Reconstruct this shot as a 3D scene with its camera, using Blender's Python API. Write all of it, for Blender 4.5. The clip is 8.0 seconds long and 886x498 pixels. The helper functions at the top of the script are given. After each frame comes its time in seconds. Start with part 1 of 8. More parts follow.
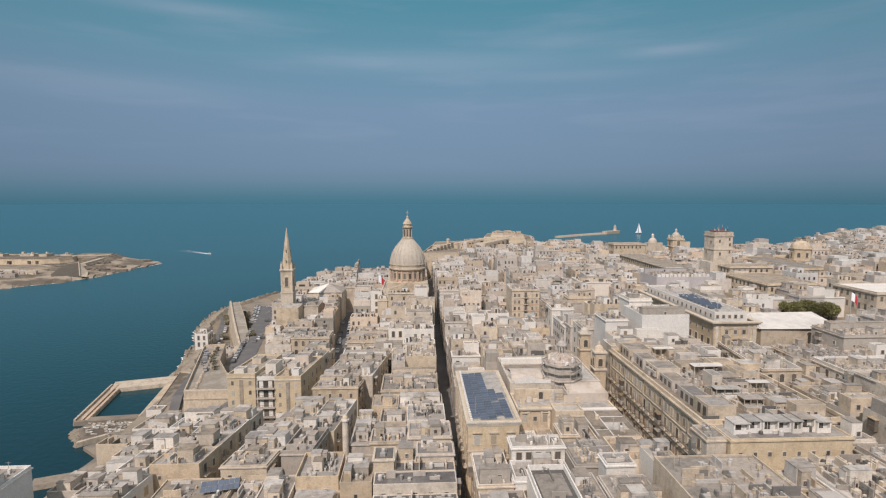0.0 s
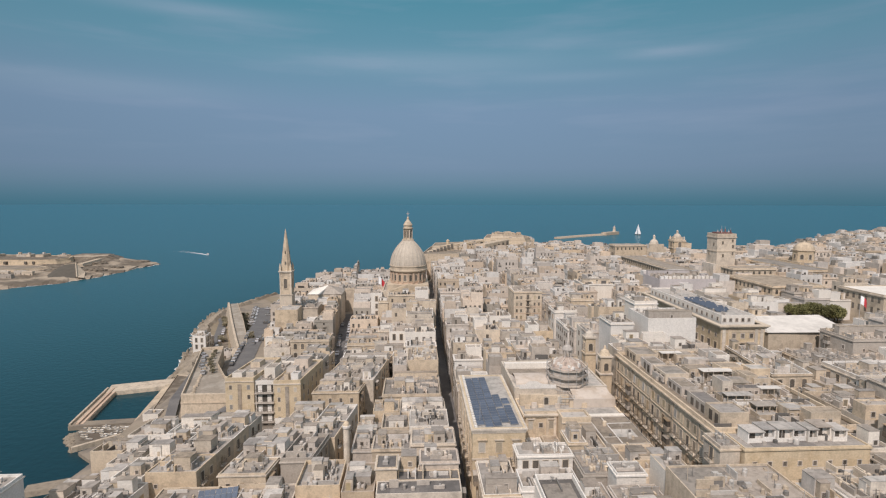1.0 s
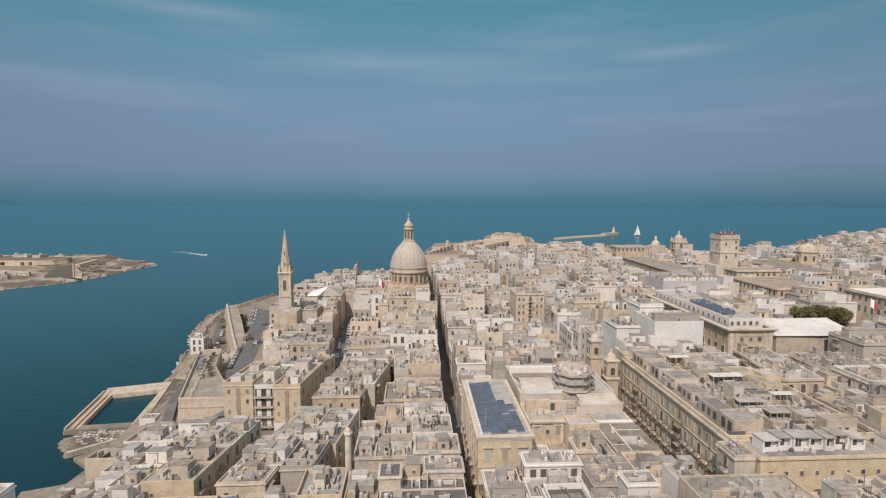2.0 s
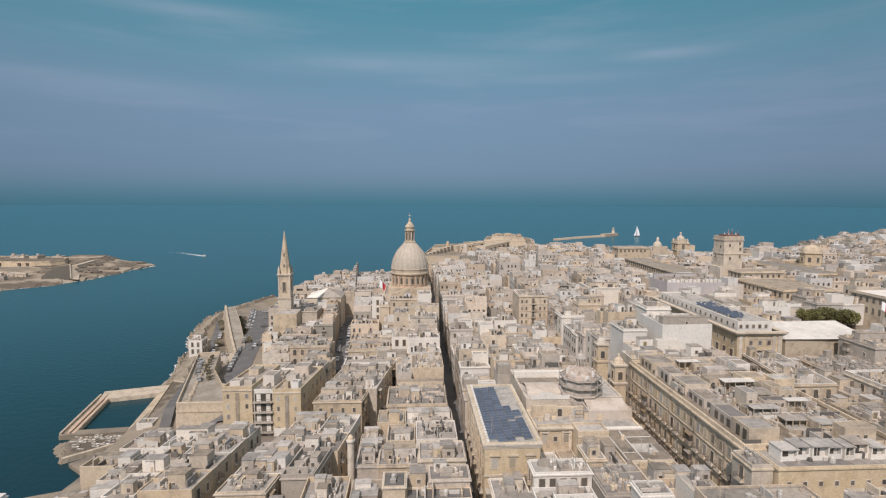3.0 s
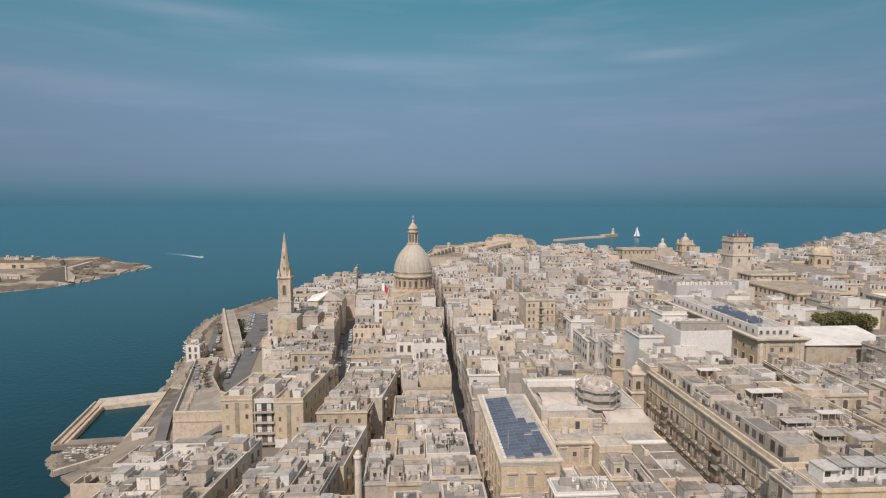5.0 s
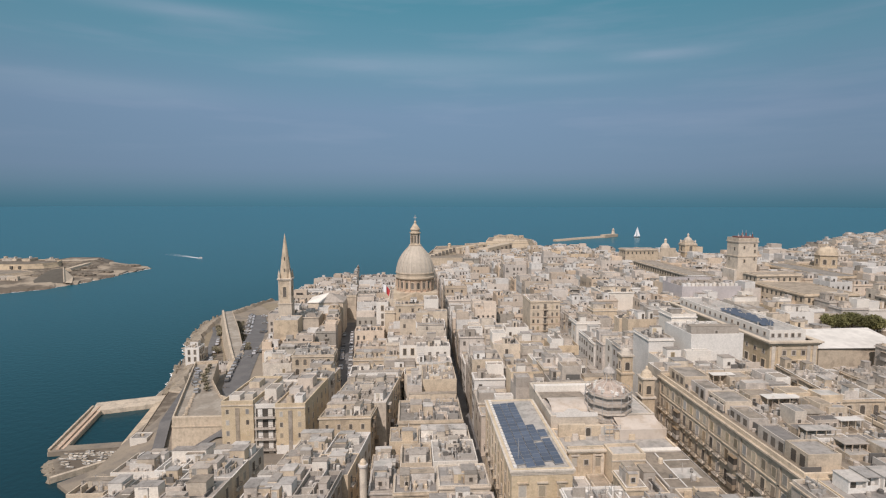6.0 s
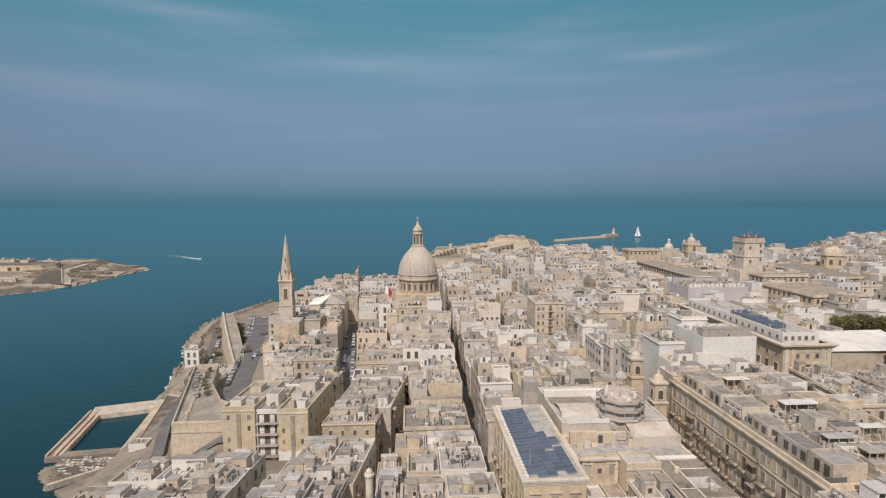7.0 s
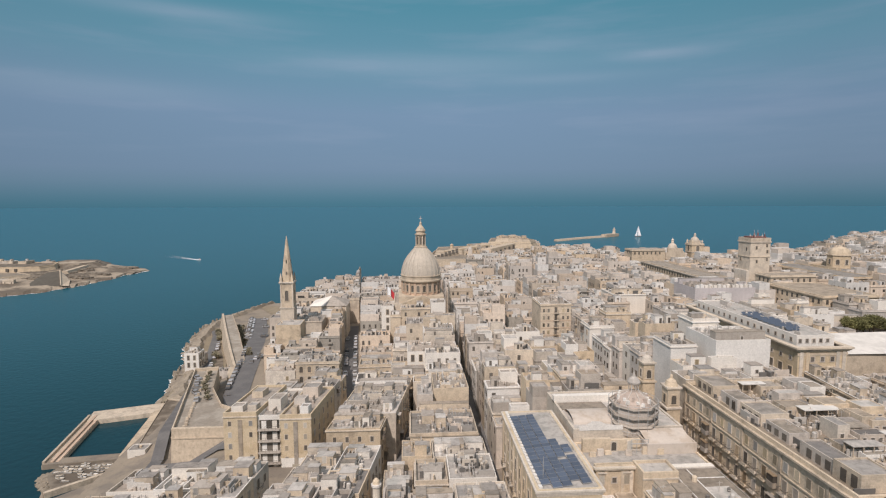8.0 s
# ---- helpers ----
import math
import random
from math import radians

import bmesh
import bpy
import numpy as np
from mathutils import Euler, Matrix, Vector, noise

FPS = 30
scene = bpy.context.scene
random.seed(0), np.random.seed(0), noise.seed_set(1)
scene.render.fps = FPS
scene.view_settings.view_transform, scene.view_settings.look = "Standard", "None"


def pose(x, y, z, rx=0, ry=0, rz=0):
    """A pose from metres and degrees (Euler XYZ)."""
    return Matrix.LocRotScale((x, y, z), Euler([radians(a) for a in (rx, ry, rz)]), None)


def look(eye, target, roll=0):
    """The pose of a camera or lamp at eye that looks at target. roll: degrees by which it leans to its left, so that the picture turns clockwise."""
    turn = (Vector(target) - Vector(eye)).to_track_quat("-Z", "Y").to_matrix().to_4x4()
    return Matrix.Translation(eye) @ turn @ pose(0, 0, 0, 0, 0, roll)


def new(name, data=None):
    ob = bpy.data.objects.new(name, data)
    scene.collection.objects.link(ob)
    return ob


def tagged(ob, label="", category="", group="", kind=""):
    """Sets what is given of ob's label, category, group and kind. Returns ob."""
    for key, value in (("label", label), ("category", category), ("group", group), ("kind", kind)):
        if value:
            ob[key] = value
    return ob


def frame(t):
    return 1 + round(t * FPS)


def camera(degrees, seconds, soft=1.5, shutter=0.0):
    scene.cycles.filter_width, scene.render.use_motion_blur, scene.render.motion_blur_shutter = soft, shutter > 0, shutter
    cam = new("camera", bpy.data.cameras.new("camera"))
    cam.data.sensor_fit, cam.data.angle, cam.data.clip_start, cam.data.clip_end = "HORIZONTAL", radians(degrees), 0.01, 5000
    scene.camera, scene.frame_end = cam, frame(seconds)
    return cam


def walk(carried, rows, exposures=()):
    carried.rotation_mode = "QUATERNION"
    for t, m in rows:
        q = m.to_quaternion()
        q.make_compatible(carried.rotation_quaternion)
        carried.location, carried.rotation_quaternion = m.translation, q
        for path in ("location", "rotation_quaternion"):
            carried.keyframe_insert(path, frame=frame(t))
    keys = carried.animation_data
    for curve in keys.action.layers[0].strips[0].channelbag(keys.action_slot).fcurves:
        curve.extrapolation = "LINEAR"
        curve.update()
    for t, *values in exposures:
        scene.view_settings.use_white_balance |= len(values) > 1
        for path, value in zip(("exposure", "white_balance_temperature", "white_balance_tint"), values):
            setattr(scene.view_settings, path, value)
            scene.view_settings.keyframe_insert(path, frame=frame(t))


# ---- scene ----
cam = camera(80.0, 8.0, soft=1.2)
PATH = [
    (0.0, pose(0.00, 0.00, 84.00, 84.19, -0.00, -2.70)),
    (0.5, pose(-0.53, 1.48, 84.02, 84.23, -0.05, -2.78)),
    (1.0, pose(-1.08, 2.97, 84.05, 84.27, -0.09, -2.86)),
    (1.5, pose(-1.64, 4.48, 84.07, 84.30, -0.13, -2.94)),
    (3.0, pose(-3.44, 9.10, 84.16, 84.39, -0.18, -3.16)),
    (3.5, pose(-4.08, 10.68, 84.20, 84.41, -0.19, -3.22)),
    (4.0, pose(-4.74, 12.28, 84.23, 84.43, -0.18, -3.29)),
    (4.5, pose(-5.41, 13.89, 84.27, 84.44, -0.17, -3.35)),
    (6.0, pose(-7.54, 18.82, 84.38, 84.47, -0.08, -3.52)),
    (6.5, pose(-8.29, 20.50, 84.43, 84.48, -0.03, -3.57)),
    (7.0, pose(-9.06, 22.19, 84.47, 84.48, 0.02, -3.61)),
    (7.5, pose(-9.84, 23.91, 84.52, 84.48, 0.08, -3.66)),
    (8.0, pose(-10.64, 25.64, 84.57, 84.47, 0.15, -3.70)),
]
walk(cam, PATH, [(0.0, 0.0, 6500, 11.5), (8.0, 0.0, 6500, 11.5)])

# ---- world and sun ----
SUN_TO = Vector((-0.40, -0.917, 0.0)).normalized()   # towards the sun, on the plan
SUN_UP = 46.0
world = bpy.data.worlds.new("hazy_sky")
scene.world = world
world.use_nodes = True
wn, wl = world.node_tree.nodes, world.node_tree.links
wn.clear()


def wnode(kind, **values):
    n = wn.new(kind)
    for key, value in values.items():
        n.inputs[key].default_value = value
    return n


w_out, w_bg = wnode("ShaderNodeOutputWorld"), wnode("ShaderNodeBackground", Strength=1.0)
w_sky = wnode("ShaderNodeTexSky")
w_sky.sky_type, w_sky.sun_disc = "NISHITA", False
w_sky.sun_elevation, w_sky.sun_rotation = radians(SUN_UP), math.atan2(SUN_TO.x, SUN_TO.y)
w_sky.dust_density, w_sky.altitude = 2.0, 80.0
w_co, w_sep = wnode("ShaderNodeTexCoord"), wnode("ShaderNodeSeparateXYZ")
w_ramp = wnode("ShaderNodeValToRGB")
w_scale = wnode("ShaderNodeMapRange")
w_scale.inputs[1].default_value, w_scale.inputs[2].default_value = -0.1, 0.9
wl.new(w_co.outputs["Generated"], w_sep.inputs[0])
wl.new(w_sep.outputs["Z"], w_scale.inputs[0])
wl.new(w_scale.outputs[0], w_ramp.inputs[0])
SKY = [(0.0, (0.060, 0.180, 0.250)), (0.088, (0.062, 0.185, 0.257)), (0.106, (0.094, 0.213, 0.297)), (0.128, (0.132, 0.238, 0.342)), (0.152, (0.156, 0.252, 0.376)),
       (0.25, (0.1757, 0.28, 0.41)), (0.34, (0.1283, 0.285, 0.385)), (0.43, (0.0808, 0.26, 0.345)), (0.62, (0.36, 0.43, 0.48)), (1.0, (0.88, 0.91, 0.95))]
for i, (at, colour) in enumerate(SKY):
    stop = w_ramp.color_ramp.elements[i] if i < 2 else w_ramp.color_ramp.elements.new(at)
    stop.position, stop.color = at, (*colour, 1)
# thin streaks of cloud, drawn out level
w_map = wnode("ShaderNodeMapping")
w_map.inputs["Scale"].default_value = (1.3, 1.3, 11.0)
w_noise = wnode("ShaderNodeTexNoise", Scale=2.3, Detail=5.0, Roughness=0.55)
w_cl = wnode("ShaderNodeMapRange")
w_cl.inputs[1].default_value, w_cl.inputs[2].default_value, w_cl.inputs[4].default_value = 0.5, 0.8, 0.35
w_band = wnode("ShaderNodeMapRange")
w_band.inputs[1].default_value, w_band.inputs[2].default_value = 0.03, 0.14
w_mul = wnode("ShaderNodeMath")
w_mul.operation = "MULTIPLY"
w_mix = wnode("ShaderNodeMixRGB")
w_mix.inputs[2].default_value = (0.30, 0.37, 0.50, 1)
wl.new(w_co.outputs["Generated"], w_map.inputs[0])
wl.new(w_map.outputs[0], w_noise.inputs["Vector"])
wl.new(w_noise.outputs[0], w_cl.inputs[0])
wl.new(w_sep.outputs["Z"], w_band.inputs[0])
wl.new(w_cl.outputs[0], w_mul.inputs[0])
wl.new(w_band.outputs[0], w_mul.inputs[1])
wl.new(w_mul.outputs[0], w_mix.inputs[0])
wl.new(w_ramp.outputs[0], w_mix.inputs[1])
# a few longer streaks: bearing, height, half length, half depth, strength
STREAKS = [(-0.39, 0.294, 0.153, 0.012, 0.42), (-0.515, 0.17, 0.19, 0.018, 0.28), (0.022, 0.235, 0.236, 0.018, 0.34), (0.441, 0.238, 0.073, 0.008, 0.36), (0.252, 0.266, 0.059, 0.012, 0.2), (0.268, 0.209, 0.152, 0.009, 0.22)]


def wmath(op, *args):
    n = wnode("ShaderNodeMath")
    n.operation = op
    for i, a in enumerate(args):
        if isinstance(a, (int, float)):
            n.inputs[i].default_value = a
        else:
            wl.new(a, n.inputs[i])
    return n.outputs[0]


bearing = wmath("ARCTAN2", w_sep.outputs["X"], w_sep.outputs["Y"])
total = None
for az, up, long, deep, strong in STREAKS:
    p = wmath("POWER", wmath("ABSOLUTE", wmath("DIVIDE", wmath("SUBTRACT", bearing, az), long)), 2.0)
    q = wmath("POWER", wmath("ABSOLUTE", wmath("DIVIDE", wmath("SUBTRACT", w_sep.outputs["Z"], up), deep)), 2.0)
    one = wmath("MULTIPLY", wmath("EXPONENT", wmath("MULTIPLY", wmath("ADD", p, q), -1.0)), strong)
    total = one if total is None else wmath("ADD", total, one)
frayed = wmath("MULTIPLY", total, wmath("ADD", 0.35, wmath("MULTIPLY", w_noise.outputs[0], 1.3)))
w_mix2 = wnode("ShaderNodeMixRGB")
w_mix2.inputs[2].default_value = (0.34, 0.42, 0.54, 1)
wl.new(frayed, w_mix2.inputs[0])
wl.new(w_mix.outputs[0], w_mix2.inputs[1])
# the high sky is brighter on the sun's side
toward = wmath("ADD", wmath("MULTIPLY", w_sep.outputs["X"], SUN_TO.x), wmath("MULTIPLY", w_sep.outputs["Y"], SUN_TO.y))
w_high = wnode("ShaderNodeMapRange")
w_high.interpolation_type = "SMOOTHSTEP"
w_high.inputs[1].default_value, w_high.inputs[2].default_value = 0.36, 0.62
wl.new(w_sep.outputs["Z"], w_high.inputs[0])
w_lean = wnode("ShaderNodeMixRGB")
w_lean.blend_type = "MULTIPLY"
w_lean.inputs[0].default_value = 1.0
wl.new(w_mix2.outputs[0], w_lean.inputs[1])
ahead = wmath("MAXIMUM", 0.92, wmath("SUBTRACT", 1.06, wmath("MULTIPLY", wmath("POWER", wmath("ABSOLUTE", bearing), 2.0), 0.3)))
wl.new(wmath("MULTIPLY", ahead, wmath("ADD", 1.0, wmath("MULTIPLY", wmath("MULTIPLY", toward, w_high.outputs[0]), 0.75))), w_lean.inputs[2])
w_dim = wnode("ShaderNodeMixRGB")
w_dim.blend_type = "MULTIPLY"
w_dim.inputs[0].default_value, w_dim.inputs[2].default_value = 1.0, (0.07, 0.07, 0.07, 1)
w_all = wnode("ShaderNodeMixRGB")
w_all.inputs[0].default_value = 0.9
wl.new(w_sky.outputs[0], w_dim.inputs[1])
wl.new(w_dim.outputs[0], w_all.inputs[1])
wl.new(w_lean.outputs[0], w_all.inputs[2])
wl.new(w_all.outputs[0], w_bg.inputs[0])
wl.new(w_bg.outputs[0], w_out.inputs[0])

sun = new("sun", bpy.data.lights.new("sun", "SUN"))
sun.data.energy, sun.data.angle, sun.data.color = 3.4, radians(0.6), (1.0, 0.885, 0.80)
sun_way = Vector((SUN_TO.x, SUN_TO.y, math.tan(radians(SUN_UP))))
sun.matrix_world = look(sun_way * 300, (0, 0, 0))

# ---- materials ----
def material(name, colour, spread=0.1, rough=0.85, grain=3.0, stain=0.00, course=0.0, bump=0.15, metal=0.0, hue=0.0, specular=0.3, island=False, patch=None, blotch=0.0):
    """Procedural surface: value spread per object, two scales of noise, stains that run down, stone courses."""
    m = bpy.data.materials.new(name)
    m.use_nodes = True
    n, l = m.node_tree.nodes, m.node_tree.links
    p = n["Principled BSDF"]
    p.inputs["Roughness"].default_value, p.inputs["Metallic"].default_value = rough, metal
    p.inputs["Specular IOR Level"].default_value = specular
    co, info = n.new("ShaderNodeTexCoord"), n.new("ShaderNodeObjectInfo")
    geo = n.new("ShaderNodeNewGeometry")
    chance = geo.outputs["Random Per Island"] if island else info.outputs["Random"]
    fine, broad = n.new("ShaderNodeTexNoise"), n.new("ShaderNodeTexNoise")
    fine.inputs["Scale"].default_value, fine.inputs["Detail"].default_value = grain, 6.0
    broad.inputs["Scale"].default_value, broad.inputs["Detail"].default_value = 0.13, 4.0
    for t in (fine, broad):
        l.new(geo.outputs["Position"], t.inputs["Vector"])

    def maths(op, a, b):
        x = n.new("ShaderNodeMath")
        x.operation = op
        for i, v in enumerate((a, b)):
            if isinstance(v, (int, float)):
                x.inputs[i].default_value = v
            else:
                l.new(v, x.inputs[i])
        return x.outputs[0]

    value = maths("ADD", 1.0 - spread, maths("MULTIPLY", chance, 2 * spread))
    value = maths("MULTIPLY", value, maths("ADD", 0.73, maths("MULTIPLY", fine.outputs[0], 0.54)))
    value = maths("MULTIPLY", value, maths("ADD", 0.80, maths("MULTIPLY", broad.outputs[0], 0.40)))
    if stain:
        streak, squash = n.new("ShaderNodeTexNoise"), n.new("ShaderNodeMapping")
        squash.inputs["Scale"].default_value = (0.8, 0.8, 0.22)
        streak.inputs["Scale"].default_value, streak.inputs["Detail"].default_value = 1.0, 5.0
        l.new(geo.outputs["Position"], squash.inputs[0])
        l.new(squash.outputs[0], streak.inputs["Vector"])
        cut = n.new("ShaderNodeMapRange")
        cut.inputs[1].default_value, cut.inputs[2].default_value = 0.5, 0.72
        cut.inputs[3].default_value, cut.inputs[4].default_value = 1.0, 1.0 - stain
        l.new(streak.outputs[0], cut.inputs[0])
        value = maths("MULTIPLY", value, cut.outputs[0])
    if blotch:
        dirt, keep = n.new("ShaderNodeTexNoise"), n.new("ShaderNodeMapRange")
        dirt.inputs["Scale"].default_value, dirt.inputs["Detail"].default_value, dirt.inputs["Roughness"].default_value = 0.8, 8.0, 0.72
        keep.inputs[1].default_value, keep.inputs[2].default_value = 0.50, 0.66
        keep.inputs[3].default_value, keep.inputs[4].default_value = 1.0, 1.0 - blotch
        l.new(geo.outputs["Position"], dirt.inputs["Vector"])
        l.new(dirt.outputs[0], keep.inputs[0])
        value = maths("MULTIPLY", value, keep.outputs[0])
    if course:
        sep, wave = n.new("ShaderNodeSeparateXYZ"), None
        l.new(geo.outputs["Position"], sep.inputs[0])
        part_of = maths("FRACT", maths("MULTIPLY", sep.outputs["Z"], 1 / 0.28), 0.0)
        joint = maths("LESS_THAN", part_of, 0.12)
        value = maths("MULTIPLY", value, maths("SUBTRACT", 1.0, maths("MULTIPLY", joint, course)))
    tint = n.new("ShaderNodeHueSaturation")
    tint.inputs["Color"].default_value = (*colour, 1)
    if hue:
        l.new(maths("ADD", 1.0 - hue, maths("MULTIPLY", maths("FRACT", maths("MULTIPLY", chance, 7.31), 0.0), 2 * hue)), tint.inputs["Saturation"])
    if patch:
        second, size, cut_at = patch
        spots, edge, blend = n.new("ShaderNodeTexNoise"), n.new("ShaderNodeMapRange"), n.new("ShaderNodeMixRGB")
        spots.inputs["Scale"].default_value, spots.inputs["Detail"].default_value, spots.inputs["Roughness"].default_value = size, 7.0, 0.62
        edge.inputs[1].default_value, edge.inputs[2].default_value = cut_at - 0.05, cut_at + 0.05
        blend.inputs[1].default_value, blend.inputs[2].default_value = (*colour, 1), (*second, 1)
        l.new(geo.outputs["Position"], spots.inputs["Vector"])
        l.new(spots.outputs[0], edge.inputs[0])
        l.new(edge.outputs[0], blend.inputs[0])
        l.new(blend.outputs[0], tint.inputs["Color"])
    l.new(value, tint.inputs["Value"])
    l.new(tint.outputs[0], p.inputs["Base Color"])
    if bump:
        b = n.new("ShaderNodeBump")
        b.inputs["Strength"].default_value, b.inputs["Distance"].default_value = bump, 0.05
        l.new(fine.outputs[0], b.inputs["Height"])
        l.new(b.outputs[0], p.inputs["Normal"])
    return m


M = {
    "tan": material("tan_limestone", (0.562, 0.461, 0.345), 0.11, stain=0.12, course=0.12, hue=0.14, patch=((0.433, 0.355, 0.271), 0.28, 0.56), blotch=0.16),
    "cream": material("cream_limestone", (0.598, 0.511, 0.410), 0.14, stain=0.12, course=0.10, hue=0.3, patch=((0.488, 0.414, 0.336), 0.3, 0.55), blotch=0.16),
    "pale": material("pale_render", (0.540, 0.482, 0.429), 0.14, stain=0.14, hue=0.3, patch=((0.469, 0.420, 0.376), 0.3, 0.55), blotch=0.16),
    "white": material("whitewash", (0.70, 0.66, 0.61), 0.06, stain=0.05, hue=0.4, patch=((0.675, 0.635, 0.585), 0.35, 0.55), blotch=0.04),
    "grey": material("weathered_grey_render", (0.407, 0.363, 0.319), 0.18, stain=0.15, blotch=0.16),
    "roof_pale": material("pale_roof_screed", (0.346, 0.311, 0.278), 0.2, grain=1.3, hue=0.4, patch=((0.290, 0.259, 0.232), 0.3, 0.54), blotch=0.3),
    "roof_white": material("white_roof_membrane", (0.456, 0.420, 0.385), 0.16, grain=1.0, patch=((0.361, 0.342, 0.314), 0.3, 0.54), blotch=0.3),
    "roof_grey": material("grey_roof_felt", (0.178, 0.164, 0.154), 0.25, grain=1.0, patch=((0.215, 0.197, 0.183), 0.3, 0.54), blotch=0.25),
    "roof_tan": material("tan_roof_slabs", (0.315, 0.271, 0.226), 0.2, grain=1.5, hue=0.3, patch=((0.238, 0.207, 0.172), 0.3, 0.54), blotch=0.3),
    "dark": material("dark_window_glass", (0.13, 0.115, 0.10), 0.4, rough=0.25, bump=0.0, specular=0.5),
    "blind": material("closed_shutter_paint", (0.36, 0.32, 0.26), 0.5, rough=0.6, bump=0.0, hue=0.8),
    "timber": material("painted_balcony_timber", (0.30, 0.25, 0.20), 0.5, rough=0.5, bump=0.0, hue=0.6),
    "rail": material("black_iron", (0.11, 0.10, 0.09), 0.2, rough=0.5, bump=0.0),
    "tank": material("white_plastic", (0.502, 0.473, 0.440), 0.2, rough=0.5, bump=0.0),
    "steel": material("dull_zinc", (0.354, 0.332, 0.310), 0.2, rough=0.5, bump=0.0),
    "asphalt": material("worn_asphalt", (0.135, 0.130, 0.130), 0.05, grain=2.0, patch=((0.158, 0.152, 0.149), 0.2, 0.52)),
    "paving": material("harbour_paving", (0.272, 0.227, 0.177), 0.05, grain=0.8, patch=((0.205, 0.175, 0.145), 0.09, 0.53), blotch=0.3),
    "rock": material("shore_rock", (0.264, 0.222, 0.173), 0.15, grain=0.6, bump=0.6, blotch=0.3),
    "island": material("island_rock_and_scrub", (0.39, 0.32, 0.245), 0.1, grain=0.35, bump=0.6, patch=((0.158, 0.128, 0.098), 0.03, 0.49), blotch=0.25),
    "bastion": material("bastion_masonry", (0.513, 0.425, 0.327), 0.06, grain=1.2, stain=0.17, course=0.12, blotch=0.22),
    "dome": material("grey_dome_stone", (0.504, 0.443, 0.372), 0.04, grain=2.0, stain=0.17, blotch=0.14),
    "pv": material("blue_solar_cells", (0.075, 0.098, 0.14), 0.2, rough=0.45, bump=0.0, specular=0.6),
    "red": material("red_cloth", (0.55, 0.06, 0.07), 0.05, bump=0.0),
    "leaf": material("dark_green_leaves", (0.16, 0.155, 0.065), 0.3, grain=1.5, bump=0.0),
    "bark": material("brown_bark", (0.12, 0.09, 0.06), 0.2),
    "scaf": material("scaffold_planks", (0.460, 0.407, 0.354), 0.2),
    "pole": material("galvanised_pole", (0.42, 0.41, 0.40), 0.1, rough=0.5, bump=0.0),
    "rust": material("red_brown_paint", (0.20, 0.10, 0.09), 0.3, bump=0.0),
    "foam": material("white_foam", (0.75, 0.80, 0.82), 0.05, bump=0.0),
    "sail": material("white_sailcloth", (0.85, 0.86, 0.88), 0.02, bump=0.0),
    "lilac": material("pale_lilac_render", (0.496, 0.460, 0.460), 0.03, stain=0.06),
    "car": material("car_paint", (0.30, 0.30, 0.31), 0.9, rough=0.35, bump=0.0, hue=0.9),
    "hull": material("boat_hull_paint", (0.45, 0.44, 0.42), 0.7, rough=0.4, bump=0.0, hue=0.9),
    "pink": material("faded_pink_dome_render", (0.44, 0.36, 0.31), 0.05, grain=1.2, stain=0.20),
    "pinkroof": material("dusty_pale_roof", (0.521, 0.457, 0.399), 0.05, grain=0.8, patch=((0.448, 0.375, 0.309), 0.25, 0.53), blotch=0.16),
    "lane": material("dusty_lane", (0.281, 0.243, 0.201), 0.05, grain=1.0, patch=((0.347, 0.309, 0.262), 0.15, 0.52)),
    "dull_steel": material("panel_frame_metal", (0.23, 0.235, 0.245), 0.1, rough=0.5, bump=0.0),
    "felt": material("dark_grey_felt", (0.118, 0.110, 0.105), 0.15, grain=1.0, patch=((0.145, 0.135, 0.128), 0.25, 0.54), blotch=0.2),
    "dull": material("dull_plant_grey", (0.17, 0.16, 0.15), 0.4, bump=0.0, rough=0.6),
    "aged": material("aged_brown_limestone", (0.531, 0.443, 0.345), 0.08, stain=0.2, course=0.12, patch=((0.425, 0.358, 0.283), 0.3, 0.53), blotch=0.2),
    "shrub": material("dusty_olive_leaves", (0.22, 0.195, 0.135), 0.3, grain=1.5, bump=0.0),
    "honey": material("honey_limestone", (0.58, 0.475, 0.338), 0.03, stain=0.12, course=0.12, patch=((0.522, 0.416, 0.283), 0.3, 0.55), blotch=0.12),
    "scrub": material("dry_scrub_slope", (0.212, 0.178, 0.140), 0.1, grain=0.5, bump=0.6, patch=((0.123, 0.100, 0.078), 0.12, 0.5)),
    "rose": material("rosy_tan_limestone", (0.531, 0.394, 0.296), 0.05, stain=0.15, course=0.1, blotch=0.15),
    "canvas": material("white_canvas_sheet", (0.610, 0.575, 0.532), 0.03, grain=0.5, blotch=0.06),
    "brush": material("dark_brush_slope", (0.10, 0.088, 0.072), 0.1, grain=0.4, bump=0.6),
    "earth": material("dry_earth", (0.248, 0.203, 0.143), 0.1, grain=0.7),
}

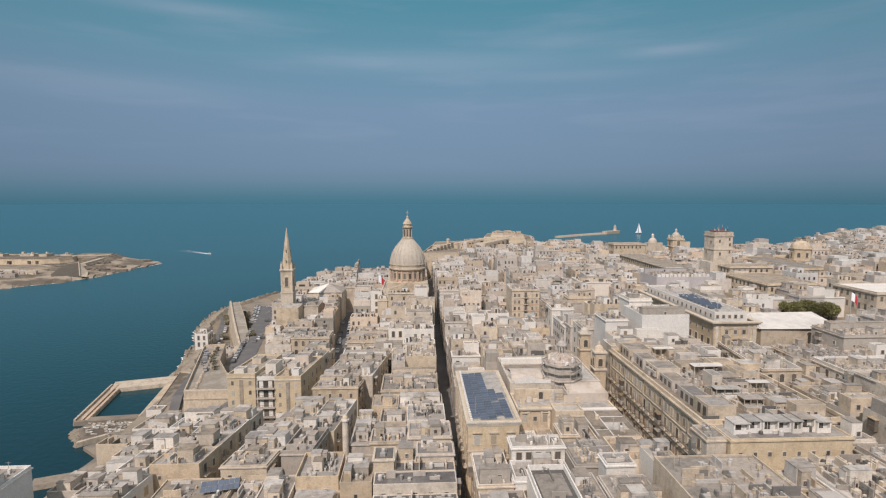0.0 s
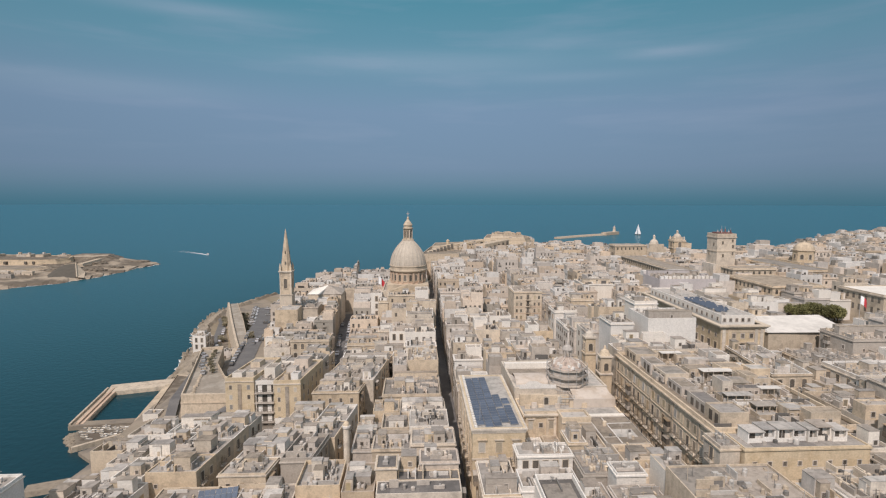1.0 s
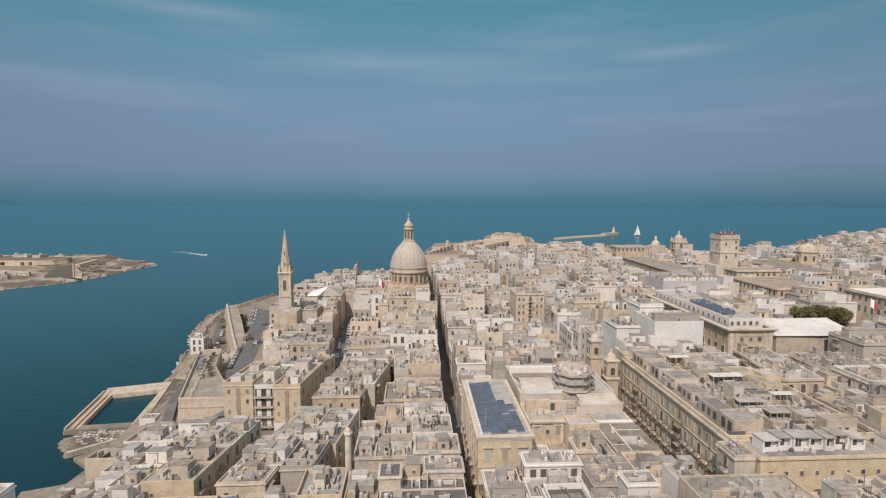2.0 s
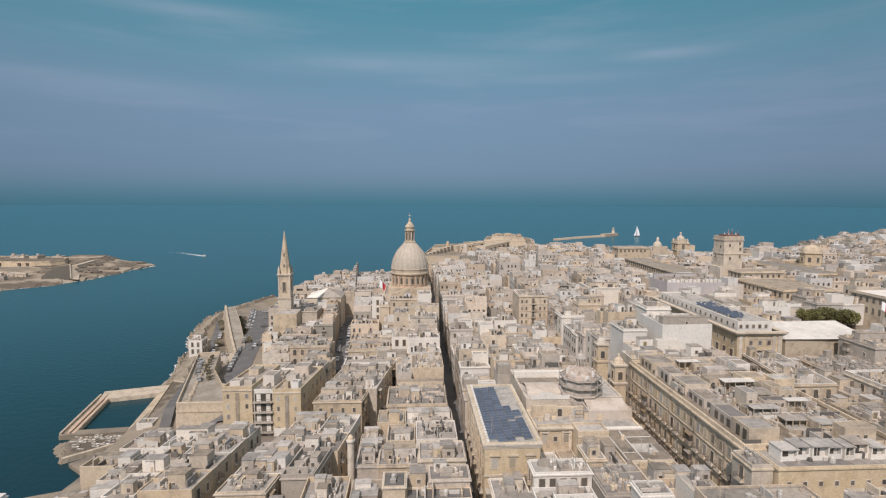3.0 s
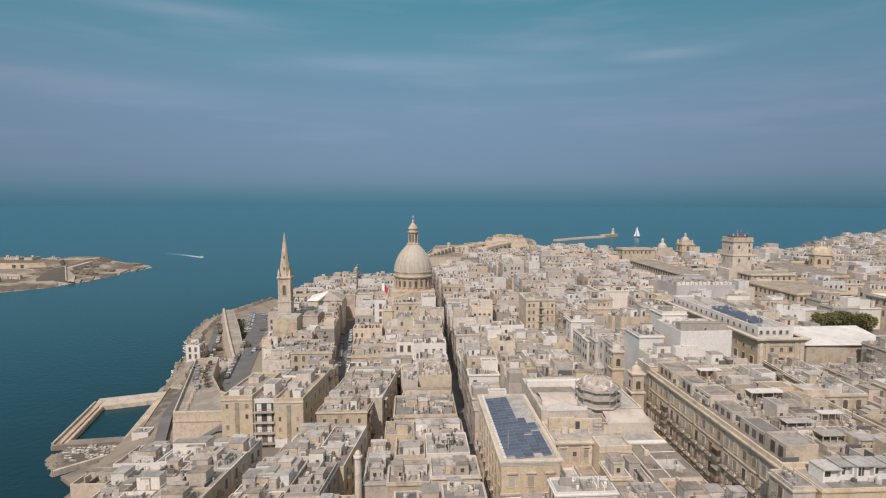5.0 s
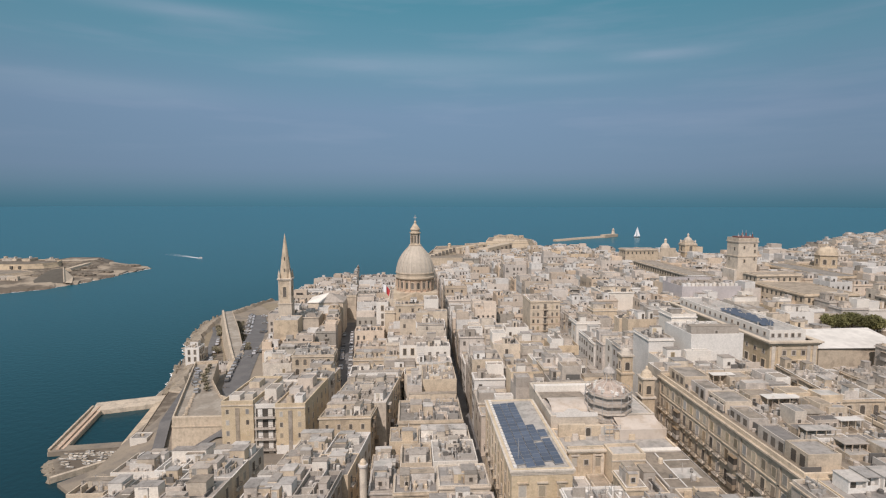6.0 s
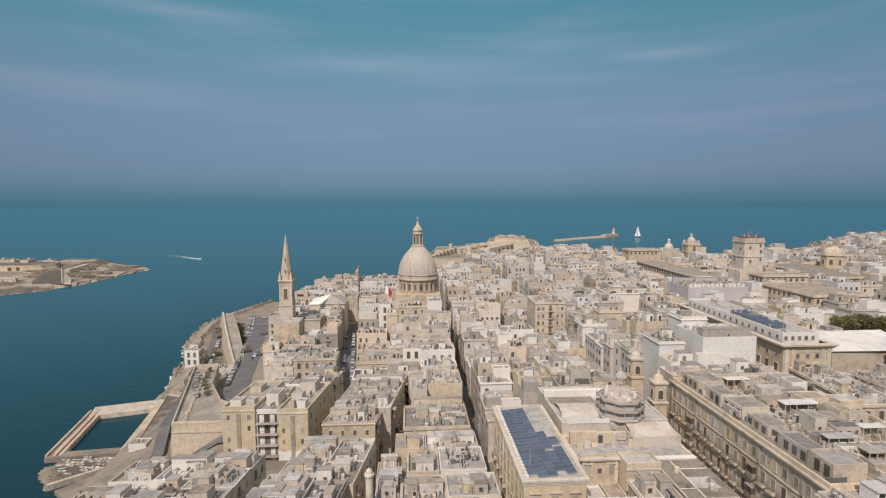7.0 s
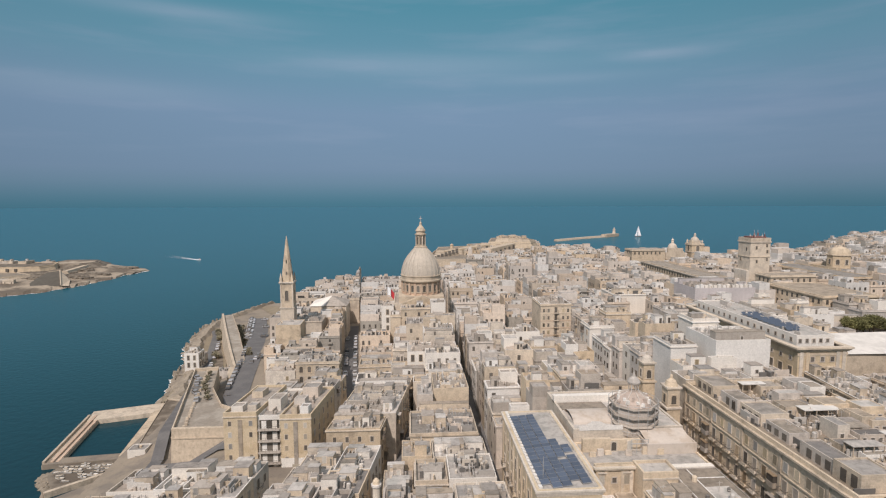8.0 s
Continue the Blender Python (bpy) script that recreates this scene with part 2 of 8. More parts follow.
# the same surfaces for the far houses, which are one joined object
FAR = {
    "tan": material("far_tan_limestone", (0.534, 0.442, 0.345), 0.18, stain=0.12, hue=0.25, island=True, bump=0.0, blotch=0.18),
    "cream": material("far_cream_limestone", (0.571, 0.478, 0.391), 0.18, stain=0.12, hue=0.3, island=True, bump=0.0, blotch=0.18),
    "pale": material("far_pale_render", (0.558, 0.500, 0.447), 0.14, stain=0.14, hue=0.3, island=True, bump=0.0, blotch=0.18),
    "white": material("far_whitewash", (0.637, 0.615, 0.589), 0.1, stain=0.10, island=True, bump=0.0, blotch=0.18),
    "grey": material("far_grey_render", (0.336, 0.310, 0.274), 0.2, stain=0.15, island=True, bump=0.0, blotch=0.18),
    "roof_pale": material("far_pale_roof", (0.338, 0.302, 0.271), 0.2, grain=1.3, hue=0.4, island=True, bump=0.0, blotch=0.18),
    "roof_white": material("far_white_roof", (0.463, 0.428, 0.394), 0.16, grain=1.0, island=True, bump=0.0, blotch=0.18),
    "roof_grey": material("far_grey_roof", (0.204, 0.189, 0.177), 0.25, grain=1.0, island=True, bump=0.0, blotch=0.18),
    "roof_tan": material("far_tan_roof", (0.276, 0.238, 0.199), 0.2, grain=1.5, hue=0.3, island=True, bump=0.0, blotch=0.18),
    "dark": material("far_window_glass", (0.10, 0.09, 0.08), 0.4, rough=0.3, island=True, bump=0.0),
}

# the sea: dark teal water with small waves
sea_mat = bpy.data.materials.new("teal_sea_water")
sea_mat.use_nodes = True
sn, sl = sea_mat.node_tree.nodes, sea_mat.node_tree.links
sp = sn["Principled BSDF"]
sp.inputs["Roughness"].default_value, sp.inputs["IOR"].default_value = 0.25, 1.33
sp.inputs["Specular IOR Level"].default_value = 0.32
# teal sheen put in to brighten the far, low-angle water like haze
sp.inputs["Sheen Weight"].default_value, sp.inputs["Sheen Roughness"].default_value = 0.72, 0.30
sp.inputs["Sheen Tint"].default_value = (0.15, 0.625, 0.685, 1)
s_geo, s_wave, s_big = sn.new("ShaderNodeNewGeometry"), sn.new("ShaderNodeTexNoise"), sn.new("ShaderNodeTexNoise")
s_wave.inputs["Scale"].default_value, s_wave.inputs["Detail"].default_value = 0.35, 7.0
s_big.inputs["Scale"].default_value, s_big.inputs["Detail"].default_value = 0.006, 4.0
s_mix, s_bump = sn.new("ShaderNodeMixRGB"), sn.new("ShaderNodeBump")
s_mix.inputs[1].default_value, s_mix.inputs[2].default_value = (0.002, 0.021, 0.033, 1), (0.004, 0.028, 0.041, 1)
s_bump.inputs["Strength"].default_value, s_bump.inputs["Distance"].default_value = 0.32, 0.5
for t in (s_wave, s_big):
    sl.new(s_geo.outputs["Position"], t.inputs["Vector"])
sl.new(s_big.outputs[0], s_mix.inputs[0])
sl.new(s_mix.outputs[0], sp.inputs["Base Color"])
sl.new(s_wave.outputs[0], s_bump.inputs["Height"])
sl.new(s_bump.outputs[0], sp.inputs["Normal"])

# ---- building helpers ----
class Geo:
    """Collects points and faces of one mesh."""

    def __init__(self):
        self.p, self.f = [], []

    def quad(self, *pts):
        i = len(self.p)
        self.p += pts
        self.f.append(tuple(range(i, i + len(pts))))
        return self

    def box(self, x0, x1, y0, y1, z0, z1, bottom=False, taper=0.0):
        i, t = len(self.p), taper
        self.p += [(x0, y0, z0), (x1, y0, z0), (x1, y1, z0), (x0, y1, z0),
                   (x0 + t, y0 + t, z1), (x1 - t, y0 + t, z1), (x1 - t, y1 - t, z1), (x0 + t, y1 - t, z1)]
        self.f += [(i, i + 1, i + 5, i + 4), (i + 1, i + 2, i + 6, i + 5), (i + 2, i + 3, i + 7, i + 6), (i + 3, i, i + 4, i + 7), (i + 4, i + 5, i + 6, i + 7)]
        if bottom:
            self.f.append((i + 3, i + 2, i + 1, i))
        return self

    def ring(self, x0, x1, y0, y1, z0, zt, zi, w):
        """A wall round a rectangle: outside from z0 to zt, rim of width w, inside down to zi."""
        i = len(self.p)
        for (a, b, c, d), z in (((x0, x1, y0, y1), z0), ((x0, x1, y0, y1), zt), ((x0 + w, x1 - w, y0 + w, y1 - w), zt), ((x0 + w, x1 - w, y0 + w, y1 - w), zi)):
            self.p += [(a, c, z), (b, c, z), (b, d, z), (a, d, z)]
        for k in range(3):
            for j in range(4):
                a, b = i + 4 * k + j, i + 4 * k + (j + 1) % 4
                self.f.append((a, b, b + 4, a + 4))
        return self

    def lathe(self, cx, cy, profile, n=16, turn=0.0, sx=1.0, sy=1.0, cap=True):
        i = len(self.p)
        for r, z in profile:
            self.p += [(cx + sx * r * math.cos(turn + 2 * math.pi * k / n), cy + sy * r * math.sin(turn + 2 * math.pi * k / n), z) for k in range(n)]
        for j in range(len(profile) - 1):
            for k in range(n):
                a, b = i + j * n + k, i + j * n + (k + 1) % n
                self.f.append((a, b, b + n, a + n))
        if cap:
            self.f.append(tuple(range(i + (len(profile) - 1) * n, i + len(profile) * n)))
        return self

    def beam(self, a, b, r=0.05, n=4):
        """A straight bar from a to b."""
        a, b = Vector(a), Vector(b)
        q = (b - a).to_track_quat("Z", "Y")
        i = len(self.p)
        for e in (a, b):
            for k in range(n):
                self.p.append(tuple(e + q @ Vector((r * math.cos(2 * math.pi * k / n + 0.785), r * math.sin(2 * math.pi * k / n + 0.785), 0))))
        for k in range(n):
            self.f.append((i + k, i + (k + 1) % n, i + n + (k + 1) % n, i + n + k))
        self.f += [tuple(range(i + n, i + 2 * n)), tuple(range(i + n - 1, i - 1, -1))]
        return self

    def mesh(self, name, mat, smooth=False):
        m = bpy.data.meshes.new(name)
        m.from_pydata(self.p, [], self.f)
        m.materials.append(mat)
        if smooth:
            m.shade_smooth()
        return m


def thing(name, x, y, z, label, category, group="", kind="", turn=0.0):
    """A top-level empty at its base that parents its parts."""
    ob = new(name)
    ob.empty_display_size = 0.5
    ob.matrix_basis = pose(x, y, z, 0, 0, turn)
    return tagged(ob, label, category, group, kind)


def part(name, geo, mat, parent, label="", smooth=False, kind="", at=None):
    """One mesh object under a thing or a part; geo may be a shared mesh."""
    data = geo.mesh(name, mat, smooth) if isinstance(geo, Geo) else geo
    ob = new(name, data)
    ob.parent = parent
    if at is not None:
        ob.matrix_basis = at
    return tagged(ob, label, "", "", kind)


def lerp(x, xs, ys):
    return float(np.interp(x, xs, ys))


def ground(u, v):
    """Height of the land above the sea."""
    z = lerp(u, [-200, -112, -104, -96, -84, -60, -36, 8, 50, 90, 150, 300, 700], [2, 2, 3, 5, 10, 13, 13, 15, 24, 30, 33, 34, 32])
    low = lerp(u, [-200, -112, -100, -90, -76, -66, -60, 8], [2, 2, 3, 5, 6.5, 12.5, 13, 15])
    f = lerp(v, [154, 162, 186, 194], [0, 1, 1, 0]) if u < 8 else 0.0
    return (z * (1 - f) + min(low, z) * f) * lerp(v, [340, 640], [1.0, 0.8])


ROOF_U = [-110, -75, -58, -36, -16, 5, 30, 50, 54, 85, 130, 200, 300, 450, 700]
ROOF_V = {
    80: [14, 20, 25, 26, 27, 29, 32, 34, 38.5, 40.5, 42, 44, 44, 45, 46],
    150: [14, 22, 25.5, 26.5, 28.5, 32, 35, 35.5, 40.5, 41.5, 43, 45, 45, 46, 47],
    215: [10, 13, 19.5, 25.5, 27.5, 31.5, 32, 31.5, 36.5, 39.5, 39.5, 43, 45, 47, 48],
    240: [10, 14, 20, 26, 29, 31.5, 32, 32, 36, 37, 36, 42, 45, 46, 47],
    265: [12, 21, 25, 27, 29.5, 32, 32, 33, 36.5, 39, 40, 43, 44, 45, 47],
    300: [12, 21, 26, 28, 30, 32, 32.5, 33.5, 36.5, 39.5, 42, 44, 44, 45, 46],
    400: [10, 19, 25.8, 27.6, 28.6, 29.5, 30, 32, 34, 36.5, 38.5, 39.5, 39.5, 42, 46.5],
    520: [10, 15, 21, 23, 24, 26, 27, 28, 29.5, 31.5, 33.5, 34.5, 38.0, 41.5, 56.0],
    640: [10, 14, 20, 23, 24, 24, 24, 25, 26, 27.5, 28.5, 29, 30, 34.0, 58.0],
}


def roof_level(u, v):
    """The usual height of the roofs at a place."""
    return lerp(v, list(ROOF_V), [lerp(u, ROOF_U, row) for row in ROOF_V.values()])


def coast(v):
    """The shore line: u at which the land begins."""
    return lerp(v, [-60, 100, 158, 170, 236, 243, 267, 298, 330, 366, 387, 448, 470], [-100, -100, -100, -103, -104, -113, -118, -126, -137, -143, -142, -125, -110])


def town_edge(v):
    """Where the houses begin on the harbour side."""
    return lerp(v, [60, 147, 150, 200, 250, 300, 360, 440], [-90, -80, -60, -60, -72, -84, -92, -96])


def far_edge(u):
    return lerp(u, [-130, -100, -60, -12, 4, 20, 45, 75, 120, 160, 192, 260, 330, 400, 430, 480, 700], [450, 455, 445, 430, 490, 560, 600, 620, 640, 560, 450, 448, 464, 515, 550, 600, 660])

# ---- sea and land ----
g = Geo()
RINGS = [0, 150, 400, 900, 2000, 6000]
for j in range(len(RINGS) - 1):
    for k in range(24):
        a, b = 2 * math.pi * k / 24, 2 * math.pi * (k + 1) / 24
        r, s = RINGS[j], RINGS[j + 1]
        pts = [(r * math.cos(a), 300 + r * math.sin(a), 0), (s * math.cos(a), 300 + s * math.sin(a), 0), (s * math.cos(b), 300 + s * math.sin(b), 0), (r * math.cos(b), 300 + r * math.sin(b), 0)]
        g.quad(*(pts if r else pts[:3]))
tagged(new("water", g.mesh("water", sea_mat)), "calm teal sea with fine ripples round the peninsula", "sea", kind="structure")

g, NU, NV = Geo(), 150, 110
for i in range(NU + 1):
    un = -150 + 870 * (i / NU) ** 1.5
    for j in range(NV + 1):
        v = -80 + (far_edge(un) + 80) * j / NV
        u = coast(v) + (un + 150) / 870 * (720 - coast(v))
        g.p.append((u, v, ground(u, v) if 0 < i < NU and 0 < j < NV else -2.0))
for i in range(NU):
    for j in range(NV):
        a = i * (NV + 1) + j
        g.f.append((a, a + NV + 1, a + NV + 2, a + 1))
tagged(new("ground", g.mesh("ground", M["paving"])), "pale stone paved ground of the sloping peninsula", "ground", kind="structure")

# ---- shared pieces of houses ----
def two(name, ga, ma, gb, mb):
    """One mesh of two materials."""
    g = Geo()
    g.p, g.f = ga.p + gb.p, ga.f + [tuple(k + len(ga.p) for k in f) for f in gb.f]
    m = g.mesh(name, ma)
    m.materials.append(mb)
    m.polygons.foreach_set("material_index", [0] * len(ga.f) + [1] * len(gb.f))
    return m


def surround(w, h, t=0.14, d=0.09):
    g = Geo()
    for x0, x1, z0, z1 in ((-w / 2 - t, -w / 2, 0, h), (w / 2, w / 2 + t, 0, h), (-w / 2 - t, w / 2 + t, h, h + t), (-w / 2 - t * 1.5, w / 2 + t * 1.5, -t, 0)):
        g.box(x0, x1, -d, 0.02, z0, z1, True)
    return g


def railing(w, d, h):
    g = Geo()
    g.box(-w / 2, w / 2, -d - 0.03, -d + 0.03, h - 0.06, h, True)
    for x in (-w / 2, w / 2):
        g.box(x - 0.03, x + 0.03, -d, 0, h - 0.06, h, True)
    for k in range(7):
        x = -w / 2 + w * k / 6
        g.box(x - 0.025, x + 0.025, -d - 0.02, -d + 0.02, 0, h)
    return g


WIN = {
    "dark": two("window", surround(1.0, 1.7), M["cream"], Geo().box(-0.5, 0.5, -0.035, 0.02, 0, 1.7), M["dark"]),
    "blind": two("window", surround(1.0, 1.7), M["cream"], Geo().box(-0.5, 0.5, -0.06, 0.02, 0, 1.7), M["blind"]),
    "brown": two("window", surround(1.1, 2.3), M["cream"], Geo().box(-0.55, 0.55, -0.05, 0.02, 0, 2.3), M["timber"]),
    "small": two("window", surround(0.8, 1.0), M["pale"], Geo().box(-0.4, 0.4, -0.035, 0.02, 0, 1.0), M["dark"]),
    "tall": two("window", surround(1.1, 2.3), M["cream"], Geo().box(-0.55, 0.55, -0.035, 0.02, 0, 2.3), M["dark"]),
}
arch = Geo()
arch.quad(*[(-0.6, -0.04, 0), (0.6, -0.04, 0), (0.6, -0.04, 1.5)] + [(0.6 * math.cos(a), -0.04, 1.5 + 0.6 * math.sin(a)) for a in np.linspace(0.3, 2.84, 7)] + [(-0.6, -0.04, 1.5)])
rim = surround(1.2, 2.1, 0.2, 0.12)
WIN["arch"] = two("arched_window", rim, M["cream"], arch, M["dark"])
SLAB = Geo().box(-0.95, 0.95, -0.8, 0.0, -0.18, 0.0, True).box(-0.7, -0.5, -0.6, 0, -0.5, -0.18, True).box(0.5, 0.7, -0.6, 0, -0.5, -0.18, True).mesh("balcony", M["cream"])
RAIL = railing(1.84, 0.76, 1.0).mesh("railing", M["rail"])
BOXB = Geo().box(-0.9, 0.9, -0.85, 0, 0, 1.0, True).mesh("closed_balcony", M["timber"])
BOXG = Geo().box(-0.84, 0.84, -0.8, 0, 1.0, 2.3).mesh("glazing", M["dark"])
BOXT = Geo().box(-1.0, 1.0, -0.95, 0, 2.3, 2.45, True).mesh("balcony_roof", M["timber"])


def balcony(parent, at):
    b = part("balcony", SLAB, None, parent, at=at)
    part("railing", RAIL, None, b, "black iron railing")


def closed_balcony(parent, at):
    b = part("closed_balcony", BOXB, None, parent, "painted timber closed balcony", at=at)
    part("glazing", BOXG, None, b)
    part("balcony_roof", BOXT, None, b)


SLANT = 0.157   # the old quarter by the harbour stands askew to the main street


def skew(root, k):
    """Shear a thing sideways with its depth: its own meshes point by point, shared pieces by moving and turning them."""
    for o in root.children_recursive:
        if o.data.users == 1 and o.matrix_basis == Matrix.Identity(4):
            for p in o.data.vertices:
                p.co.x += k * p.co.y
            continue
        m = o.matrix_basis.copy()
        side = abs(m.to_3x3().col[1].y) < 0.3
        at = m.translation + Vector((k * m.translation.y, 0, 0))
        m.translation = (0, 0, 0)
        o.matrix_basis = Matrix.Translation(at) @ (Matrix.Rotation(-math.atan(k), 4, "Z") @ m if side else m)


FACE = {"F": 0.0, "L": -90.0, "R": 90.0}
WALLS = ["tan"] * 4 + ["cream"] * 7 + ["pale"] * 5 + ["white"] * 4 + ["grey"] * 2
ROOFS = ["roof_pale"] * 7 + ["roof_tan"] * 3 + ["roof_white"] * 5 + ["roof_grey"] * 3
LOOK = {"honey": "honey limestone", "tan": "tan limestone", "cream": "cream limestone", "pale": "pale rendered", "white": "whitewashed", "grey": "weathered grey", "lilac": "pale lilac rendered", "aged": "aged brown limestone"}
LOOK_ROOF = {"felt": "a dark felted", "roof_pale": "a pale screed", "roof_tan": "a tan slab", "roof_white": "a white membrane", "roof_grey": "a grey felt"}
occupied = []
tanks = []


def face_place(f, w, d, s, z):
    """Pose on a face of a house of width w and depth d, s metres along it from its middle."""
    x, y = {"F": (s, -d / 2), "L": (-w / 2, -s), "R": (w / 2, s)}[f]
    return pose(x, y, z, 0, 0, FACE[f])


def roof_things(rng, g, w, d, z, count):
    """Small clutter on a roof: boxes, tanks, low walls, masts."""
    for _ in range(count):
        x, y, k = rng.uniform(-w / 2 + 1, w / 2 - 1), rng.uniform(-d / 2 + 1, d / 2 - 1), rng.random()
        if k < 0.35:
            a, b, h = rng.uniform(0.25, 1.1), rng.uniform(0.25, 0.9), rng.uniform(0.3, 1.1)
            g.box(x - a / 2, x + a / 2, y - b / 2, y + b / 2, z, z + h)
        elif k < 0.6:
            r, h = rng.uniform(0.25, 0.45), rng.uniform(0.6, 1.1)
            g.lathe(x, y, [(r, z), (r, z + h * 0.85), (r * 0.5, z + h)], 8)
        elif k < 0.85:
            a, h = rng.uniform(1.2, 4.5), rng.uniform(0.5, 1.7)
            if rng.random() < 0.5:
                g.box(max(-w / 2, x - a / 2), min(w / 2, x + a / 2), y - 0.12, y + 0.12, z, z + h)
            else:
                g.box(x - 0.12, x + 0.12, max(-d / 2, y - a / 2), min(d / 2, y + a / 2), z, z + h)
        else:
            h = rng.uniform(1.5, 3.0)
            g.box(x - 0.03, x + 0.03, y - 0.03, y + 0.03, z, z + h)
            g.box(x - 0.5, x + 0.5, y - 0.02, y + 0.02, z + h - 0.3, z + h - 0.25)
    return g


def house(u0, u1, v0, v1, zr, wall="", roof="", level=0, faces="F", seed=0, huts=-1, base=None, label="", win="mix", floors=5, par=None, name="house", clutter=1.0, pitch=3.0, cornice=None, lean=0.0):
    """A flat-roofed town house: walls with parapet, roof, stair huts, windows."""
    rng = random.Random(seed * 7919 + int(u0 * 13) * 31 + int(v0 * 17))
    shift = lean * (v1 - v0)
    occupied.append((u0 + min(0, shift), u1 + max(0, shift), v0, v1))
    wall, roof = wall or rng.choice(WALLS), roof or rng.choice(ROOFS)
    w, d, cx, cy = u1 - u0, v1 - v0, (u0 + u1 + shift) / 2, (v0 + v1) / 2
    zb = min(ground(u0, v0), ground(u0, v1), ground(u1, v0), ground(u1, v1)) - 0.3 if base is None else base
    h = zr - zb
    par = rng.choice([0.2, 0.3, 0.4, 0.6, 0.9]) if par is None else par
    root = thing(name, cx, cy, zb, label or f"flat-roofed {LOOK[wall]} town house with {LOOK_ROOF[roof]} roof", "house", "town houses")
    shell = Geo().ring(-w / 2, w / 2, -d / 2, d / 2, 0, h + par, h, 0.22).mesh("wall", M[wall])
    shell.materials.append(M[random.Random(int(u0 * 7 + v0 * 11)).choice([wall, wall, wall, wall, "cream", "pale", "white"])])
    shell.polygons.foreach_set("material_index", [0] * 4 + [1] * 8)
    part("wall", shell, None, root)
    part("roof", Geo().box(-w / 2 + 0.2, w / 2 - 0.2, -d / 2 + 0.2, d / 2 - 0.2, h - 0.3, h), M[roof], root)
    if (rng.random() < 0.4 if cornice is None else cornice) and level < 2:
        g = Geo()
        g.ring(-w / 2 - 0.25, w / 2 + 0.25, -d / 2 - 0.25, d / 2 + 0.25, h - 0.25, h + 0.02, h - 0.25, 0.3)
        part("cornice", g, M["cream" if wall == "tan" else wall], root)
    # a further storey over part of the roof
    if huts < 0 and w > 5 and d > 5 and rng.random() < 0.55:
        t, a, b = rng.uniform(2.6, 3.6), w * rng.uniform(0.4, 0.62), d * rng.uniform(0.4, 0.75)
        x = rng.choice([-w / 2 + 0.02, w / 2 - 0.02 - a])
        y = rng.choice([-d / 2 + 0.02, d / 2 - 0.02 - b])
        upper = part("upper_storey", Geo().ring(x, x + a, y, y + b, h - 0.2, h + t + 0.3, h + t, 0.25), M[rng.choice([wall, wall, "white", "cream", "pale", "grey"])], root)
        part("upper_roof", Geo().box(x + 0.25, x + a - 0.25, y + 0.25, y + b - 0.25, h + t - 0.3, h + t), M[rng.choice(ROOFS)], upper)
        if level == 0:
            for k in range(int(a / 2.6)):
                if rng.random() < 0.7:
                    part("window", WIN[rng.choice(["dark", "small", "blind"])], None, upper, at=pose(x + a * (k + 0.5) / int(a / 2.6), y - 0.01, h + 0.9))
        g = roof_things(rng, Geo(), a - 0.8, b - 0.8, h + t, int(a * b / 16))
        if g.f:
            part("upper_clutter", g, M[rng.choice(["pale", "white", "tank", "grey"])], upper, kind="stuff", at=pose(x + a / 2, y + b / 2, 0))
    # stair huts and set-back rooms
    small, glass = Geo(), M["dark"]
    n = huts + (huts > 1) if huts >= 0 else rng.choice([2, 2, 3, 3, 4])
    for k in range(n):
        a, b = min(w - 1.2, rng.uniform(1.3, 3.8)), min(d - 1.2, rng.uniform(1.3, 3.4))
        if rng.random() < 0.12:
            a = w - rng.uniform(1.0, 1.6)
        x, y, t = rng.uniform(-w / 2 + 0.5, w / 2 - 0.5 - a), rng.uniform(-d / 2 + 0.5, d / 2 - 0.5 - b), rng.uniform(1.7, 2.8)
        if a < 1 or b < 1:
            continue
        g = Geo()
        g.box(x, x + a, y, y + b, h, h + t)
        skin, lid = M[rng.choice([wall, wall, "white", "white", "pale", "cream", "cream", "grey"])], M[rng.choice(["roof_pale", "roof_pale", "roof_white", "roof_tan"])]
        cover = Geo().box(x - 0.06, x + a + 0.06, y - 0.06, y + b + 0.06, h + t, h + t + 0.1, True)
        if level:
            part("stair_hut", two("stair_hut", g, skin, cover, lid), None, root)
        else:
            hut = part("stair_hut", g, skin, root)
            part("hut_roof", cover, lid, hut)
        if level and rng.random() < 0.8:
            q = x + a * rng.uniform(0.2, 0.6)
            small.box(q, q + 0.75, y - 0.05, y, h + 0.2, h + min(t - 0.2, 1.9))
        if level == 0 and rng.random() < 0.6:
            part("hut_door", WIN[rng.choice(["small", "small", "blind"])], None, hut, at=pose(x + a * rng.uniform(0.25, 0.75), y - 0.01, h + rng.choice([0.25, 0.7])) @ Matrix.Scale(0.85, 4))
    # patches of other screed, then small plant, tanks and low walls
    if w > 4.5 and d > 4.5:
        g = Geo()
        for _ in range(rng.choice([1, 2])):
            a, b = rng.uniform(0.3, 0.6) * (w - 1), rng.uniform(0.3, 0.7) * (d - 1)
            x, y = rng.uniform(-w / 2 + 0.4, w / 2 - 0.4 - a), rng.uniform(-d / 2 + 0.4, d / 2 - 0.4 - b)
            g.box(x, x + a, y, y + b, h, h + 0.03 + 0.015 * len(g.f))
        part("roof_patch", g, M[rng.choice([r for r in ("roof_pale", "roof_white", "roof_grey", "roof_tan") if r != roof])], root)
    per = 6 if level == 0 else 7
    plants = (("roof_clutter", ["pale", "cream", wall]), ("roof_plant", ["dull", "grey", "steel"]), ("roof_tank", ["tank", "pale", "grey", "steel"]))
